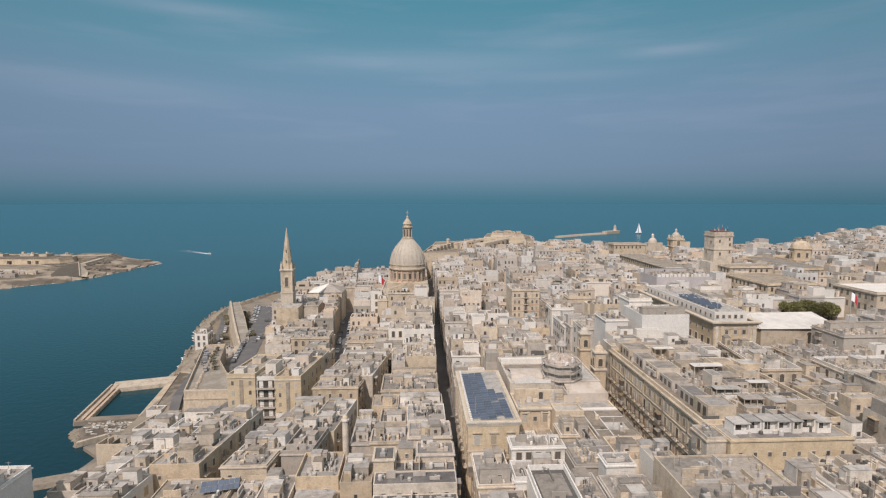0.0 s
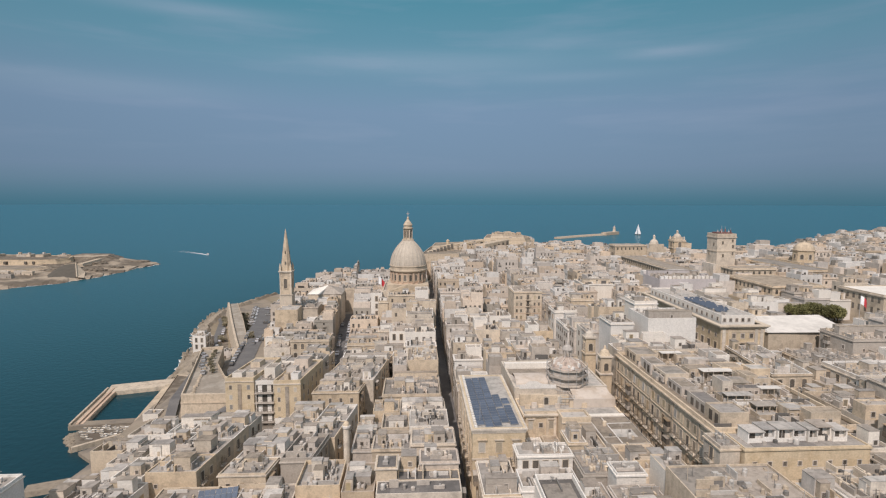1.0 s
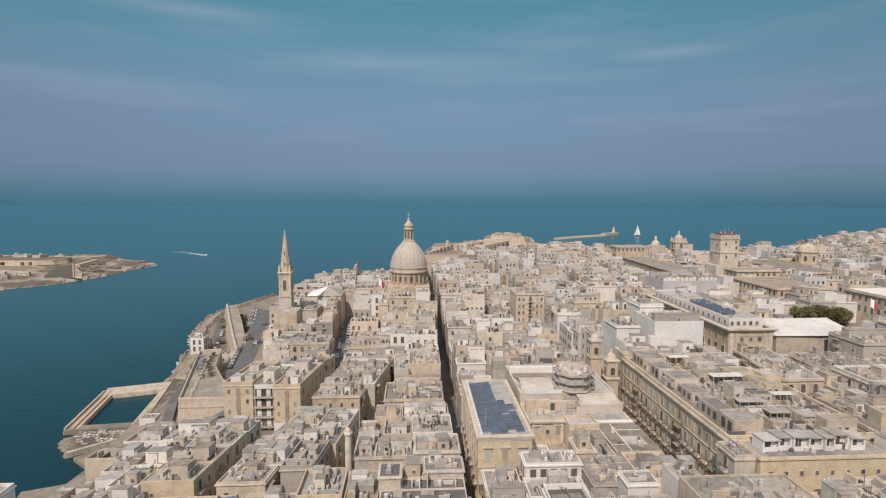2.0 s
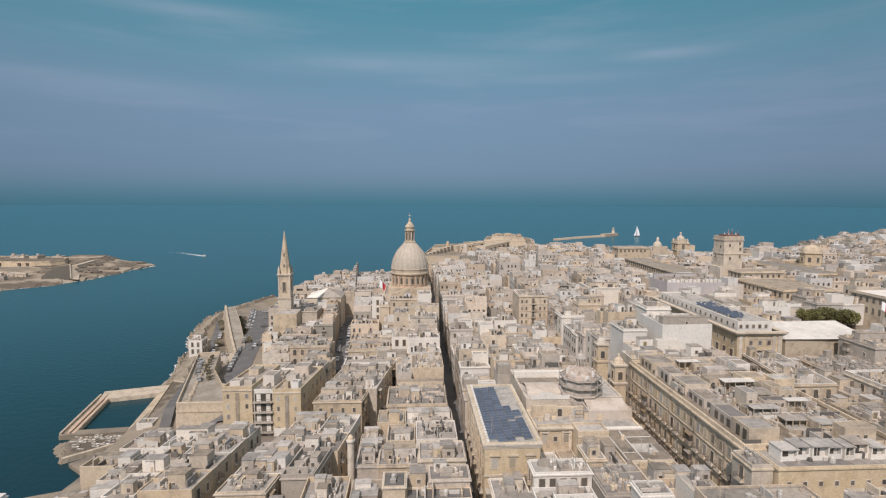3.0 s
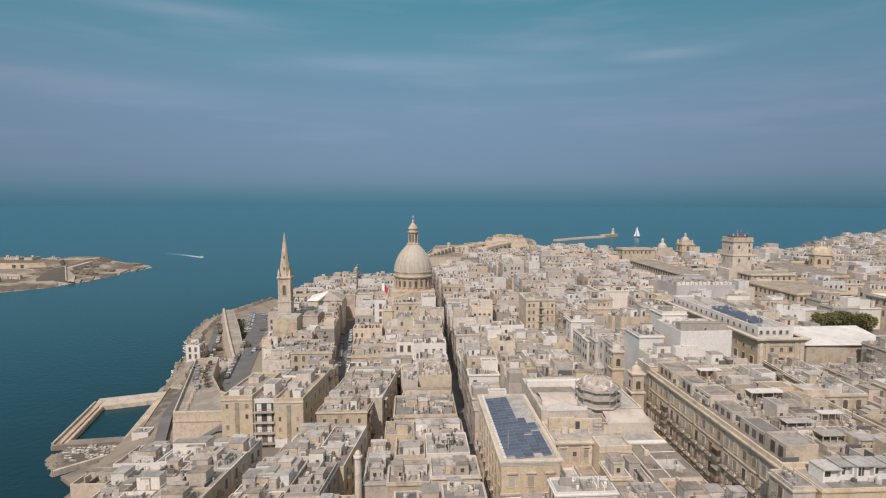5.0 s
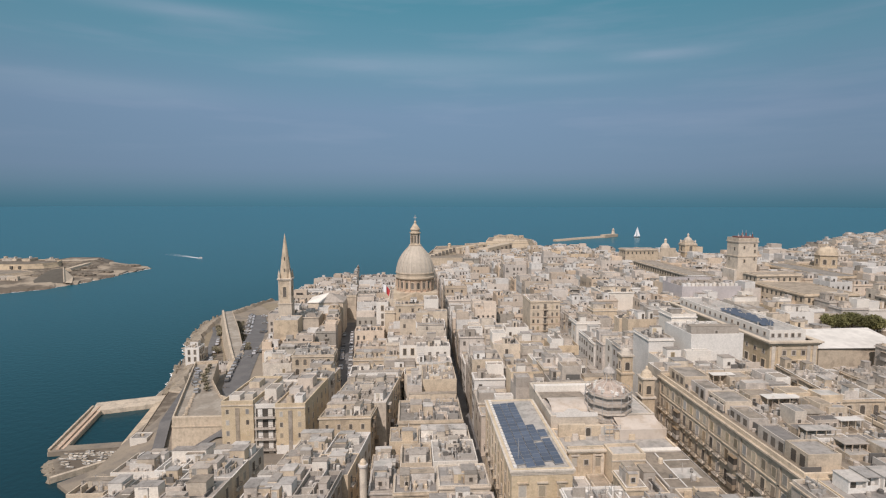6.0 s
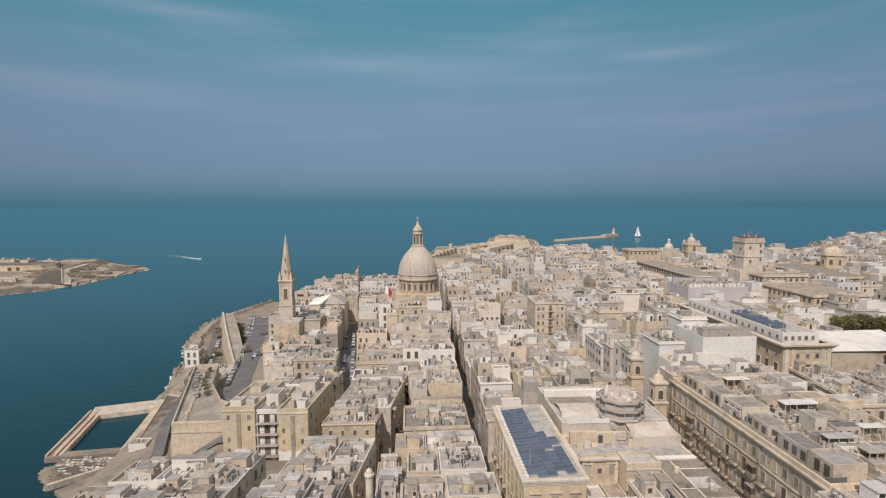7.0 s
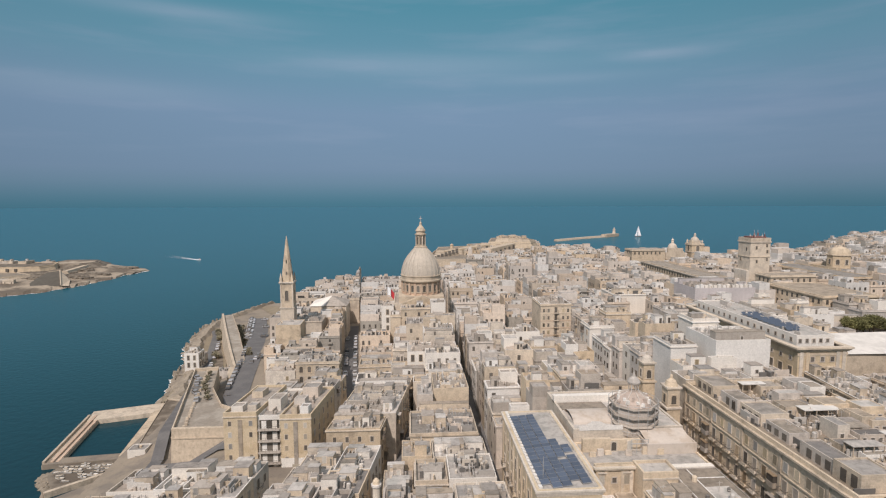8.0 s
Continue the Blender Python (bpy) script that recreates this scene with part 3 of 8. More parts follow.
    for nm, mats in plants if level == 0 else plants[rng.randrange(2):][:2]:
        g = roof_things(rng, Geo(), w - 0.8, d - 0.8, h, int(clutter * w * d / per + rng.random()))
        if g.f:
            part(nm, g, M[rng.choice(mats)], root, kind="stuff")
    # openings
    for f in faces:
        width = w if f == "F" else d
        n = int((width - 1.0) / (pitch if level == 0 or pitch != 3.0 else 2.3))
        street = len(faces) > 1 and f != "F"
        rows = floors if street else min(floors, 3 + (win != "mix"))
        if win == "none" or n < 1:
            continue
        if win == "mix" and f == "F" and rng.random() < 0.12:
            continue
        for r in range(rows):
            z = h - 3.1 - r * 3.5
            if z < 0.5:
                break
            for k in range(n):
                s = (k - (n - 1) / 2) * (width - 1.0) / n
                if win == "mix" and not street and rng.random() < 0.3:
                    continue
                if level == 0:
                    kind = win if win in WIN else rng.choice(["dark", "dark", "blind", "tall" if street else "small"])
                    at = face_place(f, w, d, s, z)
                    part("window", WIN[kind], None, root, at=at @ Matrix.Scale(1.0 if street or win in ("tall", "arch") else 0.8, 4))
                    if street and r < rows - 1 and (k + r) % 3 == 0:
                        if rng.random() < 0.6:
                            balcony(root, face_place(f, w, d, s, z - 0.15))
                        else:
                            closed_balcony(root, face_place(f, w, d, s, z - 0.15))
                else:
                    if rng.random() < 0.25:
                        continue
                    x0, x1, e = s - rng.uniform(0.35, 0.6), s + rng.uniform(0.35, 0.6), 0.06
                    if f == "F":
                        small.box(x0, x1, -d / 2 - e, -d / 2, z, z + 1.6)
                    elif f == "L":
                        small.box(-w / 2 - e, -w / 2, -x1, -x0, z, z + 1.6)
                    else:
                        small.box(w / 2, w / 2 + e, x0, x1, z, z + 1.6)
    if small.f:
        part("window", small, glass, root, kind="stuff")
    if level == 0:
        for _ in range(rng.choice([0, 1, 1, 2])):
            tanks.append((cx + rng.uniform(-w / 2 + 1.2, w / 2 - 1.2), cy + rng.uniform(-d / 2 + 1.2, d / 2 - 1.2), zr))
    if lean:
        skew(root, lean)
    return root


def slanted(u0, u1, v0, v1, *args, **more):
    """A house of the askew quarter; u is counted along the line v = 138."""
    s = SLANT * (v0 - 138)
    return house(u0 + s, u1 + s, v0, v1, *args, lean=SLANT, **more)


far_pieces = {key: Geo() for key in FAR}


def far_house(u0, u1, v0, v1, zr, faces, seed):
    """A distant house as part of the joined far town."""
    rng = random.Random(seed)
    wall, roof = rng.choice(WALLS), rng.choice(ROOFS)
    zb, par = ground((u0 + u1) / 2, (v0 + v1) / 2) - 2, rng.choice([0.5, 0.9, 1.1])
    far_pieces[wall].ring(u0, u1, v0, v1, zb, zr + par, zr, 0.3)
    far_pieces[roof].quad((u0 + 0.3, v0 + 0.3, zr), (u1 - 0.3, v0 + 0.3, zr), (u1 - 0.3, v1 - 0.3, zr), (u0 + 0.3, v1 - 0.3, zr))
    w, d = u1 - u0, v1 - v0
    if rng.random() < 0.5:
        a, b, t = w * rng.uniform(0.4, 0.65), d * rng.uniform(0.4, 0.8), rng.uniform(2.4, 3.6)
        x, y = rng.choice([u0 + 0.05, u1 - 0.05 - a]), rng.choice([v0 + 0.05, v1 - 0.05 - b])
        far_pieces[rng.choice([wall, "white", "cream", "pale"])].ring(x, x + a, y, y + b, zr - 0.1, zr + t + 0.6, zr + t, 0.25)
        far_pieces[rng.choice(ROOFS)].quad((x + 0.25, y + 0.25, zr + t), (x + a - 0.25, y + 0.25, zr + t), (x + a - 0.25, y + b - 0.25, zr + t), (x + 0.25, y + b - 0.25, zr + t))
    for _ in range(rng.choice([2, 3, 3, 4, 5])):
        a, b, t = min(w - 1, rng.uniform(1.6, 4.6)), min(d - 1, rng.uniform(1.6, 4.0)), rng.uniform(1.6, 3.2)
        x, y = rng.uniform(u0 + 0.4, u1 - 0.4 - a), rng.uniform(v0 + 0.4, v1 - 0.4 - b)
        far_pieces[rng.choice([wall, "white", "pale", "cream", "grey"])].box(x, x + a, y, y + b, zr, zr + t)
        far_pieces[rng.choice(ROOFS)].box(x + 0.1, x + a - 0.1, y + 0.1, y + b - 0.1, zr + t, zr + t + 0.06)
        if rng.random() < 0.8:
            far_pieces["dark"].box(x + a * 0.35, x + a * 0.35 + 0.9, y - 0.06, y, zr + 0.2, zr + 1.8)
    for _ in range(int(w * d / 4.5)):
        g = far_pieces[rng.choice(["white", "pale", "cream", "grey", "roof_grey", "roof_grey", "dark"])]
        x, y, s = rng.uniform(u0 + 1, u1 - 1), rng.uniform(v0 + 1, v1 - 1), rng.uniform(0.18, 0.5)
        if rng.random() < 0.7:
            g.box(x - s, x + s, y - s, y + s, zr, zr + rng.uniform(0.5, 1.5))
        elif rng.random() < 0.5:
            g.box(max(u0, x - 4 * s), min(u1, x + 4 * s), y - 0.12, y + 0.12, zr, zr + rng.uniform(0.7, 1.8))
        else:
            g.box(x - 0.12, x + 0.12, max(v0, y - 4 * s), min(v1, y + 4 * s), zr, zr + rng.uniform(0.7, 1.8))
    pitch, dark = rng.uniform(2.0, 2.9), far_pieces["dark"]
    fill_in, tall = rng.choice([0.4, 0.75, 0.9]), rng.uniform(1.1, 1.9)
    for r in range(4):
        z = zr - 2.7 - 3.3 * r
        for k in range(int((w - 0.6) / pitch)):
            if rng.random() < fill_in:
                x, e = u0 + 0.3 + pitch * (k + 0.5), rng.uniform(0.35, 0.55)
                dark.box(x - e, x + e, v0 - 0.06, v0, z, z + tall)
                if rng.random() < 0.2:
                    far_pieces["grey"].box(x - 0.9, x + 0.9, v0 - 0.8, v0, z - 0.25, z - 0.05, True)
                    far_pieces["grey"].box(x - 0.9, x + 0.9, v0 - 0.82, v0 - 0.76, z - 0.05, z + 0.8)
        if "L" in faces:
            for k in range(int((d - 0.6) / pitch)):
                y = v0 + 0.3 + pitch * (k + 0.5)
                if rng.random() < 0.8:
                    dark.box(u0 - 0.06, u0, y - 0.45, y + 0.45, z, z + tall)
    if rng.random() < 0.5:
        far_pieces[wall].box(u0 - 0.2, u1 + 0.2, v0 - 0.25, v0 + 0.05, zr - 0.35, zr - 0.05, True)

# ---- landmarks ----
def reserve(u0, u1, v0, v1):
    occupied.append((u0, u1, v0, v1))


def slab(g, x0, x1, y0, y1, z0, z1):
    return g.box(x0, x1, y0, y1, z0, z1, True)


# the great domed church
def domed_church(x, y):
    reserve(x - 13, x + 10.6, y - 15.8, y + 14.8)
    zb = 19.8
    root = thing("domed_church", x, y, zb, "tan stone church with a tall ribbed grey dome and lantern", "church")
    root.scale = (0.945, 0.945, 0.925)
    part("body", Geo().ring(-13, 11, -13, 15, -6.5, 20.6, 20.0, 0.5), M["cream"], root)
    part("roof", Geo().box(-12.5, 10.5, -12.5, 14.5, 19.0, 20.0), M["roof_pale"], root)
    # gabled transept towards the street
    g = Geo().box(-8.5, 8.5, -16.5, -12.9, -6.5, 21.0)
    part("transept", g, M["cream"], root)
    g = Geo()
    for y0, y1 in ((-16.9, -12.9),):
        g.quad((-9.2, y0, 20.9), (9.2, y0, 20.9), (0, y0, 24.4))
        g.quad((-9.2, y0, 20.9), (0, y0, 24.4), (0, y1, 24.4), (-9.2, y1, 20.9))
        g.quad((0, y0, 24.4), (9.2, y0, 20.9), (9.2, y1, 20.9), (0, y1, 24.4))
    part("pediment", g, M["tan"], root)
    part("square_base", Geo().box(-10.6, 10.6, -10.6, 10.6, 19.9, 23.2), M["cream"], root)
    part("drum", Geo().lathe(0, 0, [(9.2, 23.0), (9.2, 23.6), (8.9, 23.7), (8.9, 29.2)], 48), M["rose"], root, smooth=False)
    part("drum_cornice", Geo().lathe(0, 0, [(8.9, 29.1), (9.7, 29.5), (10.1, 29.9), (10.1, 30.5), (9.5, 30.7), (9.5, 32.0), (9.8, 32.2), (9.8, 32.6), (9.3, 32.7)], 48), M["tan"], root)
    win = Geo()
    win.quad(*[(-0.65, -0.05, 0), (0.65, -0.05, 0), (0.65, -0.05, 2.4)] + [(0.65 * math.cos(a), -0.05, 2.4 + 0.65 * math.sin(a)) for a in np.linspace(0.3, 2.84, 7)] + [(-0.65, -0.05, 2.4)])
    win = two("arched_window", surround(1.3, 3.2, 0.25, 0.25), M["tan"], win, M["dark"])
    pier = Geo().box(-0.42, 0.42, -0.55, 0.1, 0, 5.4).mesh("pilaster", M["rose"])
    for k in range(20):
        a = 2 * math.pi * (k + 0.5) / 20
        at = pose(9.0 * math.sin(a), -9.0 * math.cos(a), 24.9, 0, 0, math.degrees(a))
        part("arched_window", win, None, root, at=at)
        b = 2 * math.pi * k / 20
        part("pilaster", pier, None, root, at=pose(8.95 * math.sin(b), -8.95 * math.cos(b), 23.7, 0, 0, math.degrees(b)))
    rise = [0, 0.12, 0.27, 0.42, 0.54, 0.65, 0.75, 0.85, 0.93, 1.0]
    wide = [1.0, 0.99, 0.945, 0.872, 0.788, 0.69, 0.58, 0.455, 0.345, 0.28]
    prof = [(9.35 * lerp(f, rise, wide), 32.6 + 13.6 * f) for f in np.linspace(0, 1, 21)]
    part("dome", Geo().lathe(0, 0, prof, 64), M["dome"], root, smooth=True)
    rib = Geo()
    for j in range(len(prof) - 1):
        (r0, z0), (r1, z1) = prof[j], prof[j + 1]
        t0, t1 = 0.34 * (r0 / 9.35) + 0.1, 0.34 * (r1 / 9.35) + 0.1
        rib.quad((-t0, -r0 - 0.2, z0), (t0, -r0 - 0.2, z0), (t1, -r1 - 0.2, z1), (-t1, -r1 - 0.2, z1))
        rib.quad((t0, -r0 - 0.2, z0), (t0, -r0 + 0.1, z0), (t1, -r1 + 0.1, z1), (t1, -r1 - 0.2, z1))
        rib.quad((-t0, -r0 + 0.1, z0), (-t0, -r0 - 0.2, z0), (-t1, -r1 - 0.2, z1), (-t1, -r1 + 0.1, z1))
    rib = rib.mesh("rib", M["dome"])
    for k in range(24):
        part("rib", rib, None, root, at=pose(0, 0, 0, 0, 0, 15 * k))
    lan = part("lantern", Geo().lathe(0, 0, [(3.0, 45.7), (3.1, 46.3), (2.5, 46.5), (2.1, 46.6), (2.05, 51.6), (2.7, 51.9), (2.8, 52.4), (2.2, 52.6), (2.1, 53.6), (2.5, 53.8), (2.4, 54.2), (1.5, 55.6), (0.7, 56.6), (0.5, 57.4), (0.65, 57.8), (0.2, 58.4)], 20), M["tan"], root)
    for k in range(8):
        a = 2 * math.pi * k / 8
        part("lantern_window", Geo().box(-0.35, 0.35, -0.04, 0.1, 0, 3.6), M["dark"], lan, at=pose(2.1 * math.sin(a), -2.1 * math.cos(a), 47.3, 0, 0, math.degrees(a)))
        b = a + math.pi / 8
        part("column", Geo().lathe(0, 0, [(0.25, 0), (0.22, 4.8)], 8), M["cream"], lan, at=pose(2.4 * math.sin(b), -2.4 * math.cos(b), 46.6))
    part("cross", Geo().box(-0.09, 0.09, -0.09, 0.09, 58.2, 61.2).box(-0.75, 0.75, -0.08, 0.08, 59.8, 60.05, True), M["pale"], root, "white metal cross")


domed_church(-5.4, 266)
house(-45.7, -39.6, 327.5, 342, 26.6, "cream", "roof_pale", 1, "FR", 306, huts=0, win="none", label="tall plain cream stone house at the end of the street")
house(-12, 7.2, 229, 240.8, 35.0, "cream", "roof_pale", 1, "F", 305)
house(-1.9, 4.2, 241, 249.8, 41.0, "white", "roof_white", 1, "F", 301, huts=0, win="none", label="whitewashed house before the domed church", clutter=0.4, par=0.4)
house(-14.2, -2.1, 242.5, 249.8, 38.6, "tan", "roof_pale", 1, "F", 302, huts=1, win="dark", label="tan stone house below the church pediment", par=0.5)
house(-22.8, -17.5, 250.5, 258, 37.6, "white", "roof_white", 0, "F", 303, huts=0, win="tall", pitch=2.2, label="whitewashed house with large dark windows beside the church")
house(-18.7, -14.4, 242, 249.8, 35.5, "cream", "roof_tan", 1, "F", 304, huts=1)


# the church with the tall stone spire
def spired_tower(x, y):
    reserve(x - 4.5, x + 4.5, y - 4.5, y + 4.5)
    root = thing("church_spire", x, y, 15.9, "slender pale stone bell tower with an octagonal spire", "church tower")
    root.scale = (0.92, 0.92, 0.92)
    part("lower_stage", Geo().box(-3.3, 3.3, -3.3, 3.3, -6.0, 21.0), M["cream"], root)
    part("ledge", slab(Geo(), -3.6, 3.6, -3.6, 3.6, 20.9, 21.4), M["cream"], root)
    part("bell_stage", Geo().box(-2.9, 2.9, -2.9, 2.9, 21.4, 33.0), M["tan"], root)
    for sx in (-1, 1):
        for sy in (-1, 1):
            part("corner_pier", Geo().box(sx * 2.75 - 0.35, sx * 2.75 + 0.35, sy * 2.75 - 0.35, sy * 2.75 + 0.35, 21.4, 33.2), M["cream"], root)
            part("pinnacle", Geo().box(sx * 2.7 - 0.5, sx * 2.7 + 0.5, sy * 2.7 - 0.5, sy * 2.7 + 0.5, 33.9, 36.0).lathe(sx * 2.7, sy * 2.7, [(0.62, 36.0), (0.05, 38.4)], 4, 0.785), M["cream"], root)
    part("cornice", slab(slab(Geo(), -3.3, 3.3, -3.3, 3.3, 33.0, 33.5), -3.6, 3.6, -3.6, 3.6, 33.5, 34.0), M["cream"], root)
    big = Geo()
    big.quad(*[(-0.85, -0.06, 0), (0.85, -0.06, 0), (0.85, -0.06, 4.2)] + [(0.85 * math.cos(a), -0.06, 4.2 + 0.85 * math.sin(a)) for a in np.linspace(0.3, 2.84, 7)] + [(-0.85, -0.06, 4.2)])
    big = two("bell_opening", surround(1.7, 5.1, 0.28, 0.3), M["cream"], big, M["dark"])
    for a in (0, 90, -90, 180):
        r = math.radians(a)
        part("bell_opening", big, None, root, at=pose(2.92 * math.sin(r), -2.92 * math.cos(r), 24.6, 0, 0, a))
    spire = part("spire", Geo().lathe(0, 0, [(2.9, 33.9), (2.75, 36.0), (2.55, 38.0), (1.5, 46.5), (0.65, 53.0), (0.1, 56.4)], 8, 0.3927), M["cream"], root)
    for k in range(0, 8, 2):
        a = 2 * math.pi * k / 8
        for z, r in ((37.4, 2.5), (43.0, 1.8)):
            part("spire_opening", Geo().box(-0.28, 0.28, -0.12, 0.3, 0, 1.6), M["dark"], spire, at=pose(r * math.sin(a), -r * math.cos(a), z, 0, 0, math.degrees(a)))
    # nave and hall beside the tower
    house(-68.4, -57.8, 253, 263, 30.0, "tan", "roof_pale", 1, win="none", label="large blank tan stone church wall with flat roof", huts=0, name="church_hall", clutter=0.2)
    house(-69, -52, 272, 286, 27.0, "cream", "roof_pale", 1, label="cream stone church nave beside the bell tower", name="church_nave", huts=1)


spired_tower(-65.8, 267)
# shallow pyramid roof beyond the spire
reserve(-61, -43, 293, 311)
r = thing("hall", -52, 302, 12, "stone hall with a shallow pyramid roof, its sunlit sides coloured white", "hall")
part("wall", Geo().box(-9, 9, -8, 8, 0, 18), M["cream"], r)
g = Geo()
for a, b in (((-9.5, -8.5), (-2.5, -8.5)), ((-2.5, -8.5), (9.5, -8.5)), ((9.5, -8.5), (9.5, 8.5)), ((9.5, 8.5), (-9.5, 8.5)), ((-9.5, 8.5), (-9.5, -8.5))):
    g.quad((*a, 17.9), (*b, 17.9), (1, 0, 21.8))
# sun put into the colour: left sides white as if lit, the rest duller
hip = g.mesh("roof", M["roof_pale"])
hip.materials.append(M["white"])
hip.polygons.foreach_set("material_index", [1, 0, 0, 0, 1])
part("roof", hip, None, r)


# the tan hotel with stacked balconies
def hotel():
    reserve(-60.5, -34, 162.5, 184)
    x, y, zb = -47.1, 173.0, 11.6
    root = thing("apartment_block", x, y, zb, "tan stone apartment block with grey stacked balconies", "apartment building")
    wings = (("left_wing", -11.2, -2.6, 16.2), ("right_wing", 3.4, 11.6, 15.2))
    for nm, x0, x1, h in wings:
        w = part(nm, Geo().ring(x0, x1, -10, 10.5, 0, h + 0.7, h, 0.35), M["honey"], root)
        part("roof", Geo().box(x0 + 0.35, x1 - 0.35, -9.6, 10.1, h - 0.4, h), M["roof_pale"], w)
        part("string_course", slab(Geo(), x0 - 0.12, x1 + 0.12, -10.2, -9.9, h - 0.7, h - 0.35), M["cream"], w)
        # darker strip on the wall face, coloured in for a slot lying in shade
        part("recess", Geo().box((x0 + x1) / 2 - 0.55, (x0 + x1) / 2 + 0.55, -10.13, -9.9, 1.4, h - 1.3), M["roof_tan"], w)
        part("ground_floor", Geo().box(x0 + 0.1, x1 - 0.1, -10.1, -9.9, 0, 3.9), M["white"], w)
        for r in range(4):
            for s in (x0 + 1.6, x1 - 1.6):
                part("window", WIN["blind" if (r + int(s)) % 3 else "dark"], None, w, at=pose(s, -10.0, h - 3.0 - 3.1 * r) @ Matrix.Scale(0.78, 4))
        part("garage_door", Geo().box((x0 + x1) / 2 - 1.1, (x0 + x1) / 2 + 1.1, -10.16, -10.0, 0, 2.2), M["blind"], w)
    mid = part("middle", Geo().ring(-2.6, 3.4, -9.3, 10.5, 0, 15.6, 15.0, 0.3), M["white"], root)
    part("roof", Geo().box(-2.3, 3.1, -9.0, 10.2, 14.6, 15.0), M["roof_pale"], mid)
    rail = railing(5.6, 1.2, 1.0)
    bal = two("balcony", slab(Geo(), -2.9, 2.9, -1.3, 0, -0.22, 0), M["grey"], rail, M["rail"])
    for r in range(5):
        z = 12.2 - 3.1 * r
        if r < 4:
            part("balcony", bal, None, mid, at=pose(0.4, -9.3, z - 0.2))
        # dark band coloured in for the shade behind each balcony, round the white shutters
        part("window_band", Geo().box(-2.2, 3.0, -9.36, -9.28, max(0.2, z - 0.15), z + 2.15), M["dark"], mid)
        for s in (-1.0, 1.8):
            part("shutter", Geo().box(s - 0.62, s + 0.62, -9.46, -9.34, max(0.25, z - 0.15), z + 1.95), M["white"], mid)
    for r in range(4):
        for k in range(5):
            part("window", WIN["blind" if (r + k) % 2 else "dark"], None, root, at=pose(11.61, -7.5 + 3.8 * k, 12 - 3.1 * r, 0, 0, 90))
    for k, (a, b, c, d, h) in enumerate(((-10, -7, -8, -5, 2.4), (-5.5, -3.2, -8.5, -6, 2.8), (5, 8, -4, -1, 2.5), (8.4, 10.6, -9, -6.4, 2.2), (-9, -6, 2, 6, 2.6), (4.5, 9, 4, 8, 2.8), (-1.5, 1.8, -5, 0, 2.9), (6, 7.4, -8.6, -7, 2.0))):
        part("stair_hut", Geo().ring(a, b, c, d, 14.9, 15.4 + h, 15.2 + h, 0.2), M[("white", "cream", "pale")[k % 3]], root)
        part("hut_roof", Geo().box(a + 0.2, b - 0.2, c + 0.2, d - 0.2, 15.0, 15.25 + h), M["roof_pale"], root)
    rng = random.Random(5)
    part("roof_clutter", roof_things(rng, Geo(), 21, 18, 15.2, 40), M["pale"], root, kind="stuff")
    skew(root, SLANT)


hotel()

# row behind the hotel up to the arcaded house, along the shaded street
house(-49.5, -34.9, 203.2, 211, 28.6, "cream", "roof_pale", 0, "FR", 3, win="arch", label="cream stone house with a row of arched windows", pitch=2.5, huts=1, cornice=True)
house(-59.5, -49.7, 203.2, 211, 26.0, "cream", "roof_pale", 0, "F", 4, huts=2)
for k, (a, b, c, d, z) in enumerate(((-50, -41.1, 184.4, 190.4, 26.4), (-50, -41.1, 190.6, 197.2, 26.2), (-61, -50.2, 184.4, 192, 23.5), (-61, -50.2, 192.2, 200, 22.5))):
    slanted(a, b, c, d, z, ("cream", "tan", "pale", "cream")[k], "roof_pale", 0, "FR", 20 + k)

# houses round the two shaded streets, from the near end
slanted(-34.5, -21.0, 154.8, 162, 26.4, "tan", "roof_tan", 0, "FR", 6, win="dark", label="tan stone house with a row of small windows under its cornice", huts=2, pitch=2.6, cornice=True, par=0.4)
slanted(-34.4, -18.4, 162.2, 172, 27.0, "cream", "roof_white", 0, "FR", 7, huts=3)
slanted(-34.3, -18.4, 172.2, 184, 27.0, "cream", "roof_pale", 0, "FR", 8, huts=3)
slanted(-34.2, -18.6, 184.2, 194, 26.0, "pale", "roof_pale", 0, "FR", 18, huts=3)
house(-4.2, 5.8, 169.4, 183, 30.9, "tan", "roof_pale", 0, "FR", 9, win="none", label="tall house with a blank tan stone side wall", huts=1)
house(-8.8, -4.4, 167.0, 176, 30.2, "pale", "roof_pale", 0, "F", 19, win="none", huts=1)
house(-11.6, 5.6, 200, 212, 32.6, "white", "roof_white", 0, "FR", 11, win="tall", label="whitewashed three-storey house with tall shuttered windows", huts=1, pitch=2.5)
r = house(-10.8, 5.5, 147, 160.6, 28.0, "aged", "roof_tan", 0, "FR", 12, win="dark", label="weathered stone house with a heavy moulded cornice and grey roof", huts=2, cornice=True)
part("roof_membrane", Geo().box(3.2, 7.4, -4.0, 3.6, 0, 0.08), M["roof_grey"], r, "grey felt sheet on the roof", at=pose(0, 0, 28.0 - r.location.z + 0.05))
house(-8.8, 5.8, 160.8, 166.8, 26.6, "pale", "roof_white", 0, "FR", 13, huts=1)
house(-9.8, -3.2, 127, 136, 27.0, "tan", "roof_tan", 0, "FR", 14, win="none", huts=1)
house(-3.0, 6.6, 126, 136.2, 28.3, "white", "roof_white", 0, "FR", 15, huts=1, label="whitewashed house with a dark roof terrace")
house(-5.8, 6.4, 137, 145.6, 26.8, "cream", "roof_pale", 0, "FR", 16, huts=3)


